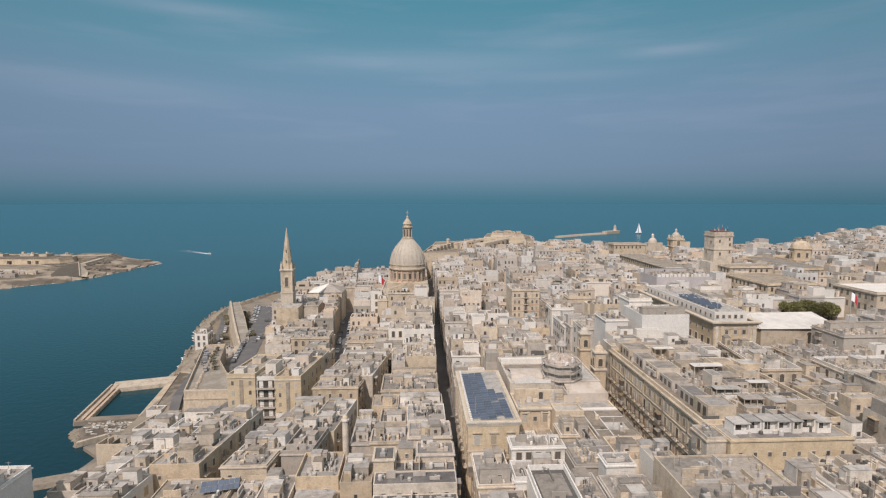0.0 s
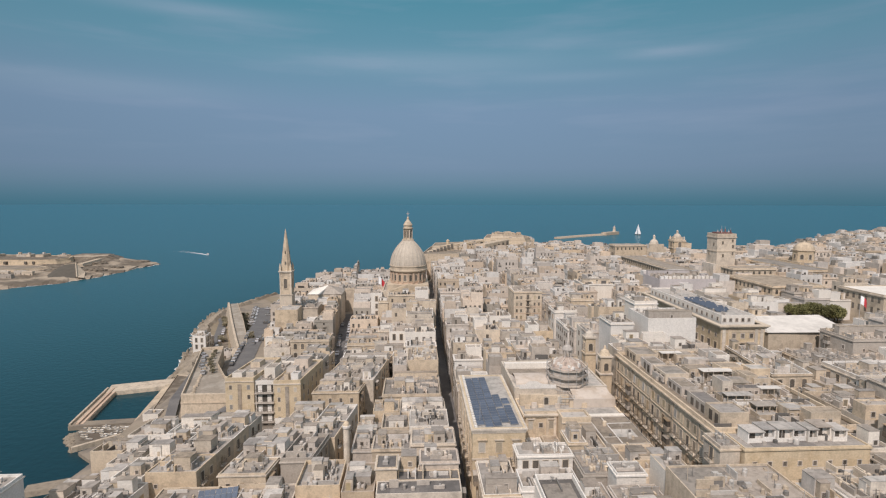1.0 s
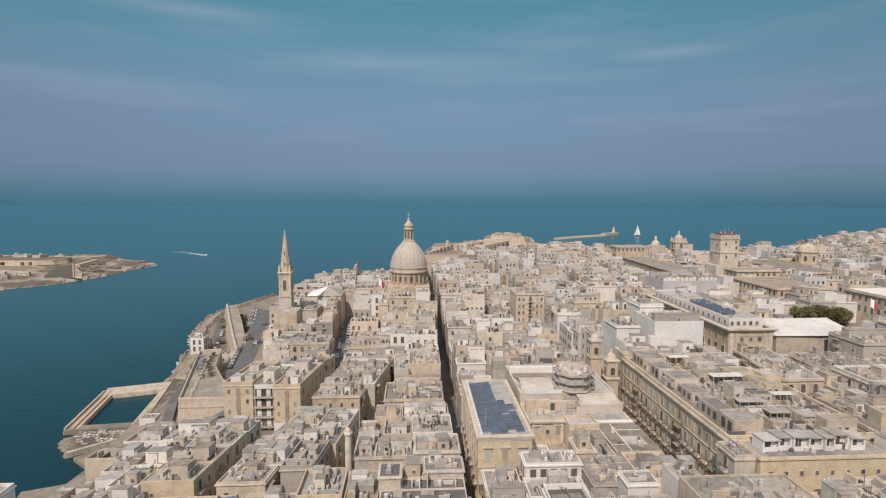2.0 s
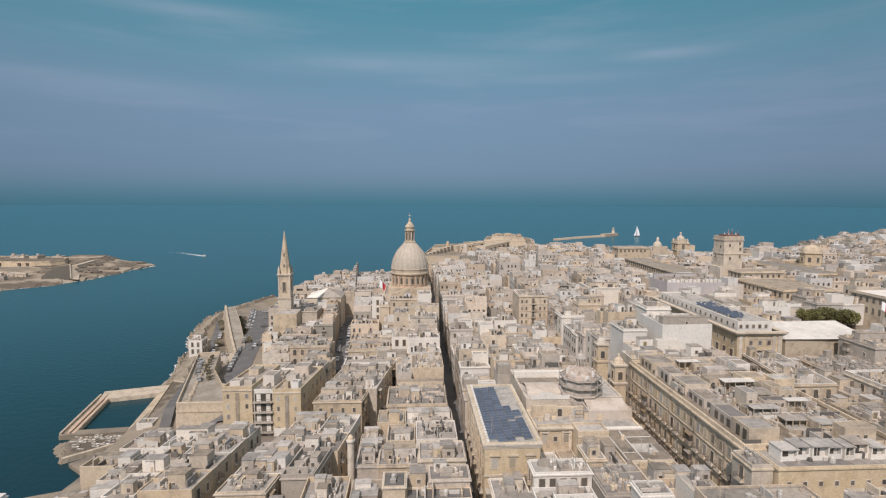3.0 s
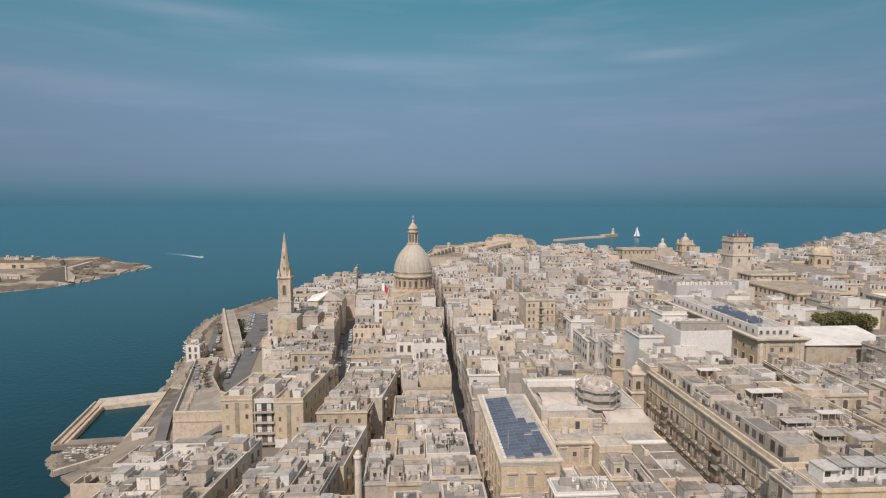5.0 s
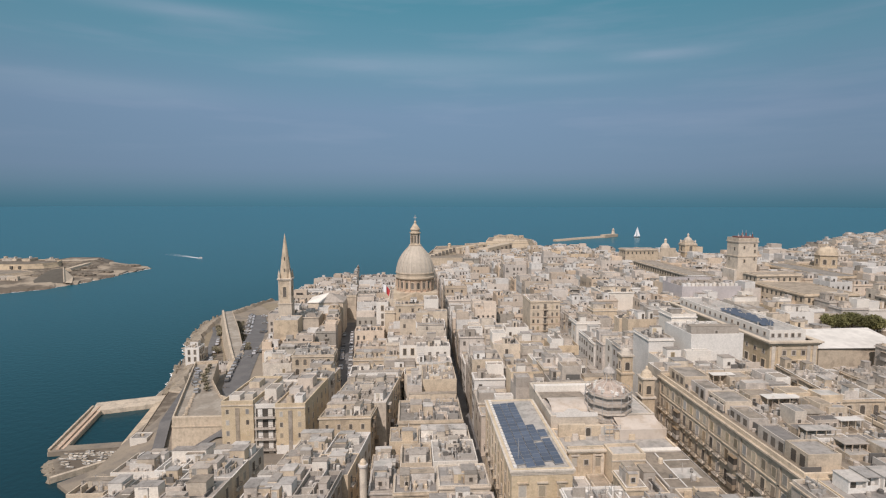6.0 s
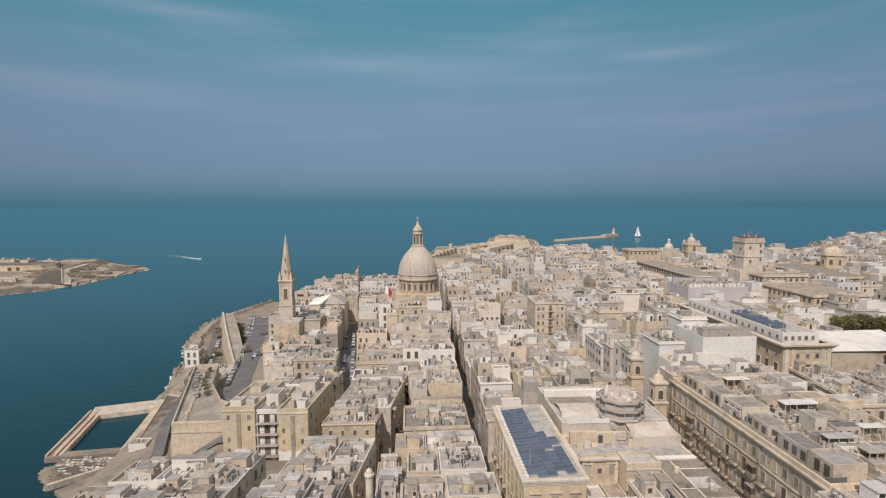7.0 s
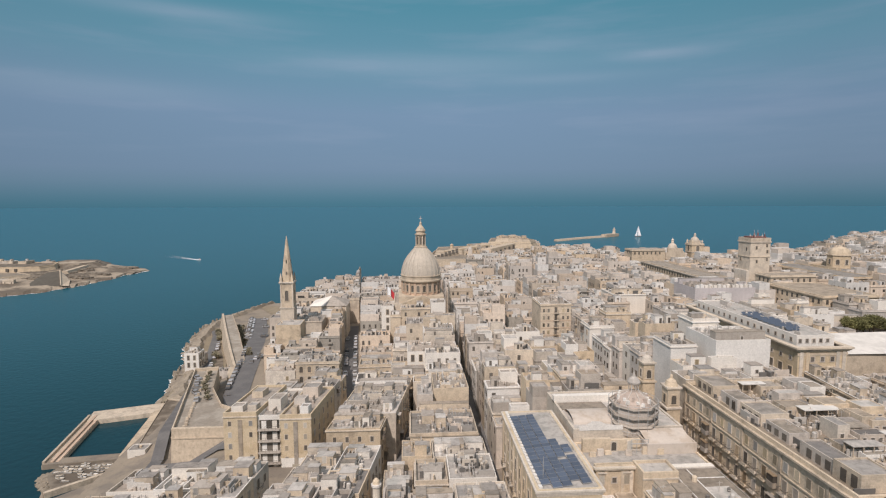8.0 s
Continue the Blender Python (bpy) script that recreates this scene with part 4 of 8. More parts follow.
# the palazzo with the solar roof
def solar_palazzo():
    u0, u1, v0, v1, zr, zb = 10.5, 21.7, 108.8, 141.8, 35.3, 14.6
    reserve(u0, u1, v0, v1)
    w, d, h = u1 - u0, v1 - v0, zr - zb
    root = thing("palazzo", (u0 + u1) / 2, (v0 + v1) / 2, zb, "long tan stone palazzo with blue solar panels on its roof", "palazzo")
    part("wall", Geo().ring(-w / 2, w / 2, -d / 2, d / 2, 0, h + 0.3, h, 0.4), M["honey"], root)
    part("roof", Geo().box(-w / 2 + 0.4, w / 2 - 0.4, -d / 2 + 0.4, d / 2 - 0.4, h - 0.4, h), M["roof_white"], root)
    g = Geo()
    for k, e in enumerate((0.12, 0.25, 0.4)):
        z = h - 0.8 + 0.33 * k
        g.ring(-w / 2 - e, w / 2 + e, -d / 2 - e, d / 2 + e, z, z + 0.36, z, 0.5 + e)
    part("cornice", g, M["cream"], root)
    for y in np.arange(-d / 2 + 2.2, d / 2 - 1.5, 3.9):
        for z in (h - 5.5, h - 10.5, h - 15.5):
            part("window", WIN["tall"], None, root, at=pose(-w / 2 - 0.01, y, z, 0, 0, -90))
            if z == h - 10.5:
                balcony(root, pose(-w / 2 - 0.01, y, z - 0.15, 0, 0, -90))
        part("pilaster", Geo().box(-w / 2 - 0.16, -w / 2 + 0.05, y + 1.7, y + 2.2, 0, h - 0.9), M["cream"], root)
    for x in (-3.6, 0, 3.6):
        part("window", WIN["blind"], None, root, at=pose(x, -d / 2 - 0.01, h - 4.9) @ Matrix.Scale(1.2, 4))
        part("window_hood", slab(Geo(), x - 1.0, x + 1.0, -d / 2 - 0.4, -d / 2, h - 2.35, h - 2.1), M["cream"], root)
    part("string_course", slab(Geo(), -w / 2 - 0.2, w / 2 + 0.2, -d / 2 - 0.2, -d / 2 + 0.05, h - 6.6, h - 6.2), M["cream"], root)
    part("mast", Geo().lathe(-3.6, -12.5, [(0.06, h), (0.04, h + 4.2)], 6), M["pole"], root)
    # pale blocks along the roof's edge
    for k in range(26):
        part("roof_block", Geo().box(-w / 2 + 0.55, -w / 2 + 1.15, -d / 2 + 1 + 1.25 * k, -d / 2 + 1.75 + 1.25 * k, h, h + 0.35), M["white"], root)
    # solar panels in rows, tilted towards the light
    cell = two("solar_panel", Geo().quad((-0.85, 0, 0.16), (0.85, 0, 0.16), (0.85, 1.08, 0.55), (-0.85, 1.08, 0.55)), M["pv"],
               Geo().box(-0.87, 0.87, -0.02, 0.0, 0.08, 0.17, True).box(-0.87, 0.87, 1.08, 1.15, 0.4, 0.57, True).box(-0.89, -0.85, 0, 1.08, 0.05, 0.2).box(0.85, 0.89, 0, 1.08, 0.05, 0.2).quad((-0.89, 0.0, 0.18), (0.89, 0.0, 0.18), (0.89, 0.09, 0.22), (-0.89, 0.09, 0.22)), M["dull_steel"])
    rows = int((d - 3.0) / 1.4)
    array = part("panel_array", Geo().box(-w / 2 + 1.4, -w / 2 + 1.5, -d / 2 + 1.2, d / 2 - 1.6, h, h + 0.1), M["steel"], root)
    for j in range(rows):
        f = j / rows
        n = 3 if f > 0.55 else 4 if f > 0.47 else 5
        for k in range(n):
            if (0.26 < f < 0.31 and k == 3) or (0.30 < f < 0.35 and k == 4) or (j < 1 and k in (0, 3)):
                continue
            part("solar_panel", cell, None, array, at=pose(-w / 2 + 2.05 + 1.82 * k, -d / 2 + 0.6 + 1.4 * j + 0.34 * k, h, 0, 0, 10))


solar_palazzo()


# the church under repair: roofs, scaffolded dome, bell towers
def church_under_repair():
    reserve(23, 47.5, 109, 152)
    zb = 16.2
    root = thing("church", 35.2, 132, zb, "tan stone church with pale roofs under repair", "church")
    # nave behind, then a broken terrace, an old arched wall and two front blocks
    part("nave", Geo().ring(-12, 11.5, -2.5, 19, 0, 20.3, 20.0, 0.5), M["cream"], root)
    part("nave_roof", Geo().box(-11.5, 11, -2.0, 18.5, 19.2, 20.0), M["roof_white"], root)
    part("roof_gutter", Geo().box(-11.4, -0.6, 8.2, 12.4, 20.0, 20.12), M["roof_tan"], root, "olive-brown felted gutter")
    part("rear_wall", Geo().box(-12, 3.5, 12.6, 14.0, 19.9, 21.6), M["white"], root)
    vault = Geo()
    for j in range(10):
        a, b = math.pi * j / 10, math.pi * (j + 1) / 10
        vault.quad((-11, 4.0 - 3.6 * math.cos(a), 19.9 + 1.5 * math.sin(a)), (-11, 4.0 - 3.6 * math.cos(b), 19.9 + 1.5 * math.sin(b)), (-0.4, 4.0 - 3.6 * math.cos(b), 19.9 + 1.5 * math.sin(b)), (-0.4, 4.0 - 3.6 * math.cos(a), 19.9 + 1.5 * math.sin(a)))
    part("barrel_roof", vault, M["pinkroof"], root, smooth=True)
    part("white_gable", Geo().quad((-10.8, -2.6, 20.0), (-1.5, -2.6, 20.0), (-1.5, -2.6, 20.9), (-5.0, -2.6, 21.2), (-6.4, -2.6, 21.9), (-8.2, -2.6, 22.0), (-9.4, -2.6, 21.2), (-10.8, -2.6, 21.0)).box(-10.8, -1.5, -2.59, -2.2, 20.0, 20.8), M["white"], root)
    part("terrace", Geo().ring(-12, 11.5, -14.5, -2.6, 0, 17.6, 17.3, 0.4), M["cream"], root)
    part("terrace_roof", Geo().box(-11.6, 11.1, -14.1, -2.7, 16.6, 17.3), M["roof_white"], root)
    part("terrace_ledge", Geo().box(-11.8, 11.3, -14.6, -13.4, 17.3, 17.9), M["white"], root, "whitewashed ledge")
    cage = part("scaffold_cage", Geo().box(-1.9, 1.6, -7.9, -7.75, 19.3, 19.45), M["pole"], root, "steel scaffold round a broken wall")
    for x in (-1.9, -0.75, 0.45, 1.6):
        part("scaffold_pole", Geo().beam((x, -7.8, 17.3), (x, -7.8, 20.3), 0.06), M["pole"], cage)
    for z in (18.2, 20.2):
        part("guard_rail", Geo().beam((-1.9, -7.8, z), (1.6, -7.8, z), 0.05), M["pole"], cage)
    old = part("arched_wall", Geo().box(-11.4, -5.6, -6.6, -5.8, 17.2, 20.0).box(-5.6, 0.6, -6.4, -5.7, 17.2, 19.6), M["tan"], root, "old rough arched wall")
    part("arched_window", WIN["arch"], None, old, at=pose(-5.0, -6.62, 17.5) @ Matrix.Scale(0.85, 4))
    part("blocked_window", WIN["blind"], None, old, at=pose(-1.6, -6.42, 17.6))
    for k, (x, h) in enumerate(((-10.6, 0.9), (-8.9, 1.3), (-7.2, 0.7), (-3.3, 1.1), (0.3, 1.5), (1.3, 0.8), (3.2, 1.2), (5.2, 0.7))):
        part("rubble_wall", Geo().box(x, x + 1.3, -8.6 + 0.35 * (k % 3), -8.0 + 0.35 * (k % 3), 17.2, 17.3 + h, True, 0.06), M["pale" if k % 2 else "tan"], root)
    part("right_terrace", Geo().ring(1.2, 11.4, -8.4, -2.8, 17.2, 19.4, 19.0, 0.4).quad((1.6, -8.0, 19.05), (11.0, -8.0, 19.05), (11.0, -3.2, 20.3), (1.6, -3.2, 20.3)), M["pinkroof"], root)
    front = part("chapel_front", Geo().ring(-12.0, -4.7, -15.6, -14.6, 0, 19.3, 18.8, 0.3), M["tan"], root)
    for x in (-11.6, -9.9, -6.9, -5.2):
        part("pilaster", Geo().box(x - 0.28, x + 0.28, -15.85, -15.5, 0, 18.5), M["cream"], front)
    for x in (-10.75, -8.4, -6.05):
        if x != -8.4:
            part("window", WIN["blind"], None, front, at=pose(x, -15.62, 15.6))
            part("window_hood", slab(Geo(), x - 0.85, x + 0.85, -16.0, -15.6, 17.8, 18.05), M["cream"], front)
    part("niche", WIN["small"], None, front, at=pose(-8.4, -15.62, 15.9))
    part("cornice", slab(slab(Geo(), -12.2, -4.5, -16.1, -15.4, 18.5, 18.8), -12.4, -4.3, -16.3, -15.4, 18.8, 19.1), M["cream"], front)
    side = part("sacristy", Geo().ring(-4.6, 1.9, -19.2, -14.6, 0, 19.6, 19.1, 0.4), M["tan"], root)
    part("sacristy_roof", Geo().box(-4.2, 1.5, -18.8, -15.0, 18.4, 19.1), M["roof_white"], root)
    part("string_course", slab(Geo(), -4.7, 2.0, -19.35, -19.1, 18.2, 18.5), M["cream"], side)
    part("window", WIN["small"], None, side, at=pose(-2.6, -19.2, 15.4) @ Matrix.Scale(0.7, 4))
    part("blocked_arch", Geo().box(-0.8, 1.2, -19.26, -19.1, 11.0, 16.2), M["cream"], side)
    annex = part("annex", Geo().ring(-12.0, -8.6, -23.0, -15.7, 0, 13.6, 13.2, 0.3), M["white"], root)
    part("annex_roof", Geo().box(-11.7, -8.9, -22.7, -16.0, 12.6, 13.2), M["roof_white"], annex)
    shed = part("porch", Geo().ring(-8.4, -4.8, -22.0, -15.7, 0, 14.0, 13.7, 0.3), M["cream"], root)
    part("porch_roof", Geo().box(-8.1, -5.1, -21.7, -16.0, 13.0, 13.7), M["roof_tan"], shed)
    dome = thing("scaffolded_dome", 37.3, 133.0, zb + 17.8, "church dome wrapped in tiers of builders' scaffolding", "dome")
    dome.scale = (0.92, 0.92, 0.95)
    part("drum", Geo().lathe(0, 0, [(4.6, 0), (4.6, 6.6)], 8, 0.39), M["pale"], dome)
    part("dome_shell", Geo().lathe(0, 0, [(4.4, 6.5), (3.9, 7.7), (2.9, 8.7), (1.5, 9.3), (1.3, 9.5), (0.7, 9.6)], 16), M["pink"], dome)
    for k in range(8):
        a = 2 * math.pi * k / 8
        part("dome_rib", Geo().beam((4.5 * math.cos(a), 4.5 * math.sin(a), 6.5), (3.2 * math.cos(a), 3.2 * math.sin(a), 8.6), 0.17).beam((3.2 * math.cos(a), 3.2 * math.sin(a), 8.6), (1.2 * math.cos(a), 1.2 * math.sin(a), 9.6), 0.15), M["pale"], dome)
        part("lantern_post", Geo().beam((1.15 * math.cos(a), 1.15 * math.sin(a), 9.4), (1.1 * math.cos(a), 1.1 * math.sin(a), 11.6), 0.14), M["pale"], dome)
    part("lantern_cap", Geo().lathe(0, 0, [(1.45, 11.5), (1.5, 11.8), (1.05, 12.5), (0.4, 13.0), (0.3, 13.5), (0.05, 14.1)], 12), M["pale"], dome)
    for j, z in enumerate((0.9, 2.9, 4.9, 6.8)):
        g, n = Geo(), 8
        ri, ro = 4.75, 5.75 - (0.3 if j == 3 else 0)
        for k in range(n):
            a, b = 2 * math.pi * (k + 0.5) / n, 2 * math.pi * (k + 1.5) / n
            q = [(r * math.cos(t), r * math.sin(t)) for r, t in ((ri, a), (ro, a), (ro, b), (ri, b))]
            g.quad(*[(*c, z + 0.12) for c in q])
            g.quad(*[(*c, z) for c in reversed(q)])
            g.quad((*q[1], z), (*q[2], z), (*q[2], z + 0.5), (*q[1], z + 0.5))
        part("scaffold_deck", g, M["scaf"], dome)
    for k in range(16):
        a = 2 * math.pi * k / 16 + 0.2
        part("scaffold_pole", Geo().beam((5.6 * math.cos(a), 5.6 * math.sin(a), 0), (5.6 * math.cos(a), 5.6 * math.sin(a), 7.9), 0.06), M["pole"], dome)
        b = a + 2 * math.pi / 16
        for z in (1.9, 3.9, 5.9, 7.8):
            part("guard_rail", Geo().beam((5.6 * math.cos(a), 5.6 * math.sin(a), z), (5.6 * math.cos(b), 5.6 * math.sin(b), z), 0.05), M["pole"], dome)
    for k in range(22):
        a, q = 2 * math.pi * k / 22, 3.1 + 1.2 * ((k * 7) % 5) / 5
        part("loose_stone", Geo().box(-0.4, 0.4, -0.3, 0.3, 0, 0.5 + 0.15 * (k % 4), True, 0.05), M["white" if k % 3 else "pink"], dome, at=pose(q * math.cos(a), q * math.sin(a), 10.6 - q * 0.78, 0, 0, 40 * k))
    for x, y, z in ((50.4, 155, 43.3), (50.6, 142.5, 41.4)):
        t = thing("bell_tower", x, y, 18, "small tan stone bell tower with arched openings and cap", "bell tower", "church bell towers")
        h = z - 18
        part("shaft", Geo().box(-1.6, 1.6, -1.6, 1.6, 0, h - 6), M["tan"], t)
        part("ledge", slab(Geo(), -1.9, 1.9, -1.9, 1.9, h - 6, h - 5.6), M["cream"], t)
        part("bell_stage", Geo().box(-1.45, 1.45, -1.45, 1.45, h - 5.6, h - 1.2), M["tan"], t)
        for a in (0, -90, 90):
            r = math.radians(a)
            part("bell_opening", WIN["arch"], None, t, at=pose(1.46 * math.sin(r), -1.46 * math.cos(r), h - 4.9, 0, 0, a))
        part("cornice", slab(Geo(), -1.8, 1.8, -1.8, 1.8, h - 1.2, h - 0.8), M["cream"], t)
        part("cap", Geo().lathe(0, 0, [(1.5, h - 0.8), (1.1, h + 0.3), (0.35, h + 0.9), (0.3, h + 1.6), (0.05, h + 1.9)], 12), M["cream"], t)
    reserve(48, 53, 140.5, 157)


church_under_repair()


# the long apartment building with rows of balconies
def long_building():
    u0, u1, v0, v1, zr, zb = 53.8, 82.4, 94.0, 142, 40.6, 22.5
    reserve(u0, u1, v0, v1)
    w, d, h = u1 - u0, v1 - v0, zr - zb
    root = thing("long_apartment_building", (u0 + u1) / 2, (v0 + v1) / 2, zb, "long weathered tan stone building with rows of iron balconies", "apartment building")
    part("wall", Geo().ring(-w / 2, w / 2, -d / 2, d / 2, 0, h + 0.9, h, 0.4), M["tan"], root)
    part("roof", Geo().box(-w / 2 + 0.4, w / 2 - 0.4, -d / 2 + 0.4, d / 2 - 0.4, h - 0.4, h), M["roof_tan"], root)
    for z, e, t in ((h - 0.2, 0.55, 0.35), (h - 0.55, 0.3, 0.35), (h - 4.2, 0.2, 0.25), (5.0, 0.22, 0.3)):
        part("cornice", Geo().ring(-w / 2 - e, w / 2 + e, -d / 2 - e, d / 2 + e, z, z + t, z, 0.4 + e), M["aged"], root)
    for j, y in enumerate(np.arange(d / 2 - 1.6, -d / 2 + 1, -2.65)):
        for r, z in enumerate((h - 3.3, h - 7.2, h - 11.2, h - 15.2)):
            part("window", WIN["blind" if r == 0 else ("tall" if (j + r) % 3 == 0 else "brown")], None, root, at=pose(-w / 2 - 0.01, y, z, 0, 0, -90))
            if (r in (1, 2) and j % 8 != 3) or (r == 3 and j % 2 == 0):
                balcony(root, pose(-w / 2 - 0.01, y, z - 0.12, 0, 0, -90))
            elif r in (1, 2, 3) and j % 8 == 3:
                closed_balcony(root, pose(-w / 2 - 0.01, y, z - 0.12, 0, 0, -90))
        if j % 4 == 0:
            part("pilaster", Geo().box(-w / 2 - 0.2, -w / 2 + 0.05, y + 1.0, y + 1.6, 0, h - 0.6), M["aged"], root)
    rng = random.Random(8)
    # set-back top storey along the street side, with dark openings, then huts, low walls and terraces
    y = -d / 2 + 2.0
    while y < d / 2 - 6:
        b, t, x = rng.uniform(4.5, 8), rng.uniform(1.7, 2.7), -w / 2 + rng.uniform(2.0, 2.8)
        a = rng.uniform(3.5, 6.5)
        top = part("penthouse", Geo().ring(x, x + a, y, y + b, h, h + t + 0.25, h + t, 0.2), M[rng.choice(["aged", "pale", "cream", "grey"])], root)
        part("penthouse_roof", Geo().box(x + 0.2, x + a - 0.2, y + 0.2, y + b - 0.2, h + t - 0.3, h + t), M[rng.choice(["roof_tan", "roof_pale", "roof_tan", "roof_grey"])], top)
        for q in np.arange(y + 1.2, y + b - 1, 2.0):
            part("opening", Geo().box(x - 0.05, x + 0.02, q - 0.55, q + 0.55, h + 0.3, h + t - 0.35), M["dark"], top)
        y += b + rng.choice([0.0, 0.0, 1.5, 3.0])
    for k in range(34):
        x, y = -w / 2 + 9 + rng.uniform(0, w - 14), -d / 2 + 2 + 1.28 * k + rng.uniform(-1, 1)
        a, b, t = rng.uniform(2.2, 6.5), rng.uniform(1.6, 4.2), rng.choice([0.9, 1.3, 2.0, 2.5, 3.0]) + 0.013 * k
        x = min(x, w / 2 - 0.6 - a)
        if k % 3 == 1:
            a, b = a + 2.0, min(b, 2.4)
            x, t = min(x, w / 2 - 0.6 - a), 2.1 + 0.3 * (k % 2)
            posts = Geo()
            for q in np.linspace(x + 0.1, x + a - 0.1, 4):
                posts.box(q - 0.06, q + 0.06, y, y + 0.12, h, h + t)
            part("pergola", two("pergola", posts.box(x, x + a, y + b - 0.2, y + b, h, h + t), M["aged"], Geo().box(x - 0.1, x + a + 0.1, y - 0.1, y + b + 0.1, h + t, h + t + 0.12, True), M[rng.choice(["roof_pale", "roof_white", "canvas", "roof_tan"])]), None, root)
            continue
        hut = part("stair_hut", two("stair_hut", Geo().ring(x, x + a, y, y + b, h, h + t, h + t - 0.15, 0.2), M[rng.choice(["pale", "cream", "white", "aged", "aged", "tan"])],
                                    Geo().box(x + 0.2, x + a - 0.2, y + 0.2, y + b - 0.2, h + t - 0.5, h + t - 0.1), M[rng.choice(["roof_tan", "roof_pale", "roof_tan", "roof_grey", "roof_white"])]), None, root)
        if t > 1.9:
            for q in np.arange(x + 0.9, x + a - 0.6, 1.5):
                part("window", WIN["small"], None, hut, at=pose(q, y - 0.01, h + 0.7) @ Matrix.Scale(0.85, 4))
    # white loggias at the near end
    x = -w / 2 + 3.4
    for k, a in enumerate((3.0, 2.4, 3.0, 2.6, 1.8, 2.8, 2.6)):
        y, t = -d / 2 - 4.4 + 0.5 * (k % 2), 2.0 + 0.22 * (k % 3)
        box = part("loggia", two("loggia", Geo().box(x, x + 0.25, y, y + 3.0, h, h + t).box(x + a - 0.25, x + a, y, y + 3.0, h, h + t).box(x + 0.25, x + a - 0.25, y + 0.7, y + 3.0, h, h + t).box(x + 0.25, x + a - 0.25, y, y + 0.15, h, h + 0.85), M["white"],
                                 Geo().box(x - 0.1, x + a + 0.1, y - 0.2, y + 3.1, h + t + 0.01 * k, h + t + 0.16 + 0.01 * k, True), M["roof_pale" if k % 2 else "roof_white"]), None, root)
        part("loggia_door", Geo().box(x + 0.5, x + 0.5 + 0.42 * a, y + 0.64, y + 0.72, h + 0.1, h + t - 0.4), M["dark"], box)
        x += a + 0.02
    for nm, mat, n in (("roof_clutter", "pale", 190), ("roof_plant", "dull", 110), ("roof_wall", "aged", 130), ("roof_tank", "tank", 120)):
        part(nm, roof_things(rng, Geo(), w - 2, d - 2, h, n), M[mat], root, kind="stuff")


long_building()
house(54, 70.2, 142.2, 149.2, 41.0, "cream", "roof_pale", 0, "F", 46, huts=3)
# big whitewashed blocks
house(66.6, 81.0, 151.5, 166, 48.0, "white", "roof_white", 0, "FL", 47, win="none", huts=1, label="large blank whitewashed block above its neighbours", clutter=0.5, par=0.5, cornice=False)
house(64.4, 71.0, 149.6, 151.4, 44.2, "white", "roof_grey", 1, "F", 61, win="none", huts=0, label="low whitewashed lean-to below the white block", clutter=0.4)
house(70.4, 80.8, 142.2, 149.4, 41.6, "cream", "roof_pale", 0, "F", 63, win="tall", huts=1, pitch=2.2, label="low cream stone terrace below the white block")
house(68.5, 76, 166.1, 174, 49.8, "white", "roof_white", 0, "F", 48, win="none", huts=1, label="small whitewashed block above the flat roofs")
house(57.2, 64.2, 156, 166, 45.8, "white", "roof_white", 0, "FL", 49, win="none", huts=1, label="blank whitewashed house wall")
house(57.2, 64.2, 149.6, 155.8, 42.2, "white", "roof_white", 0, "FL", 50, win="small", huts=1)


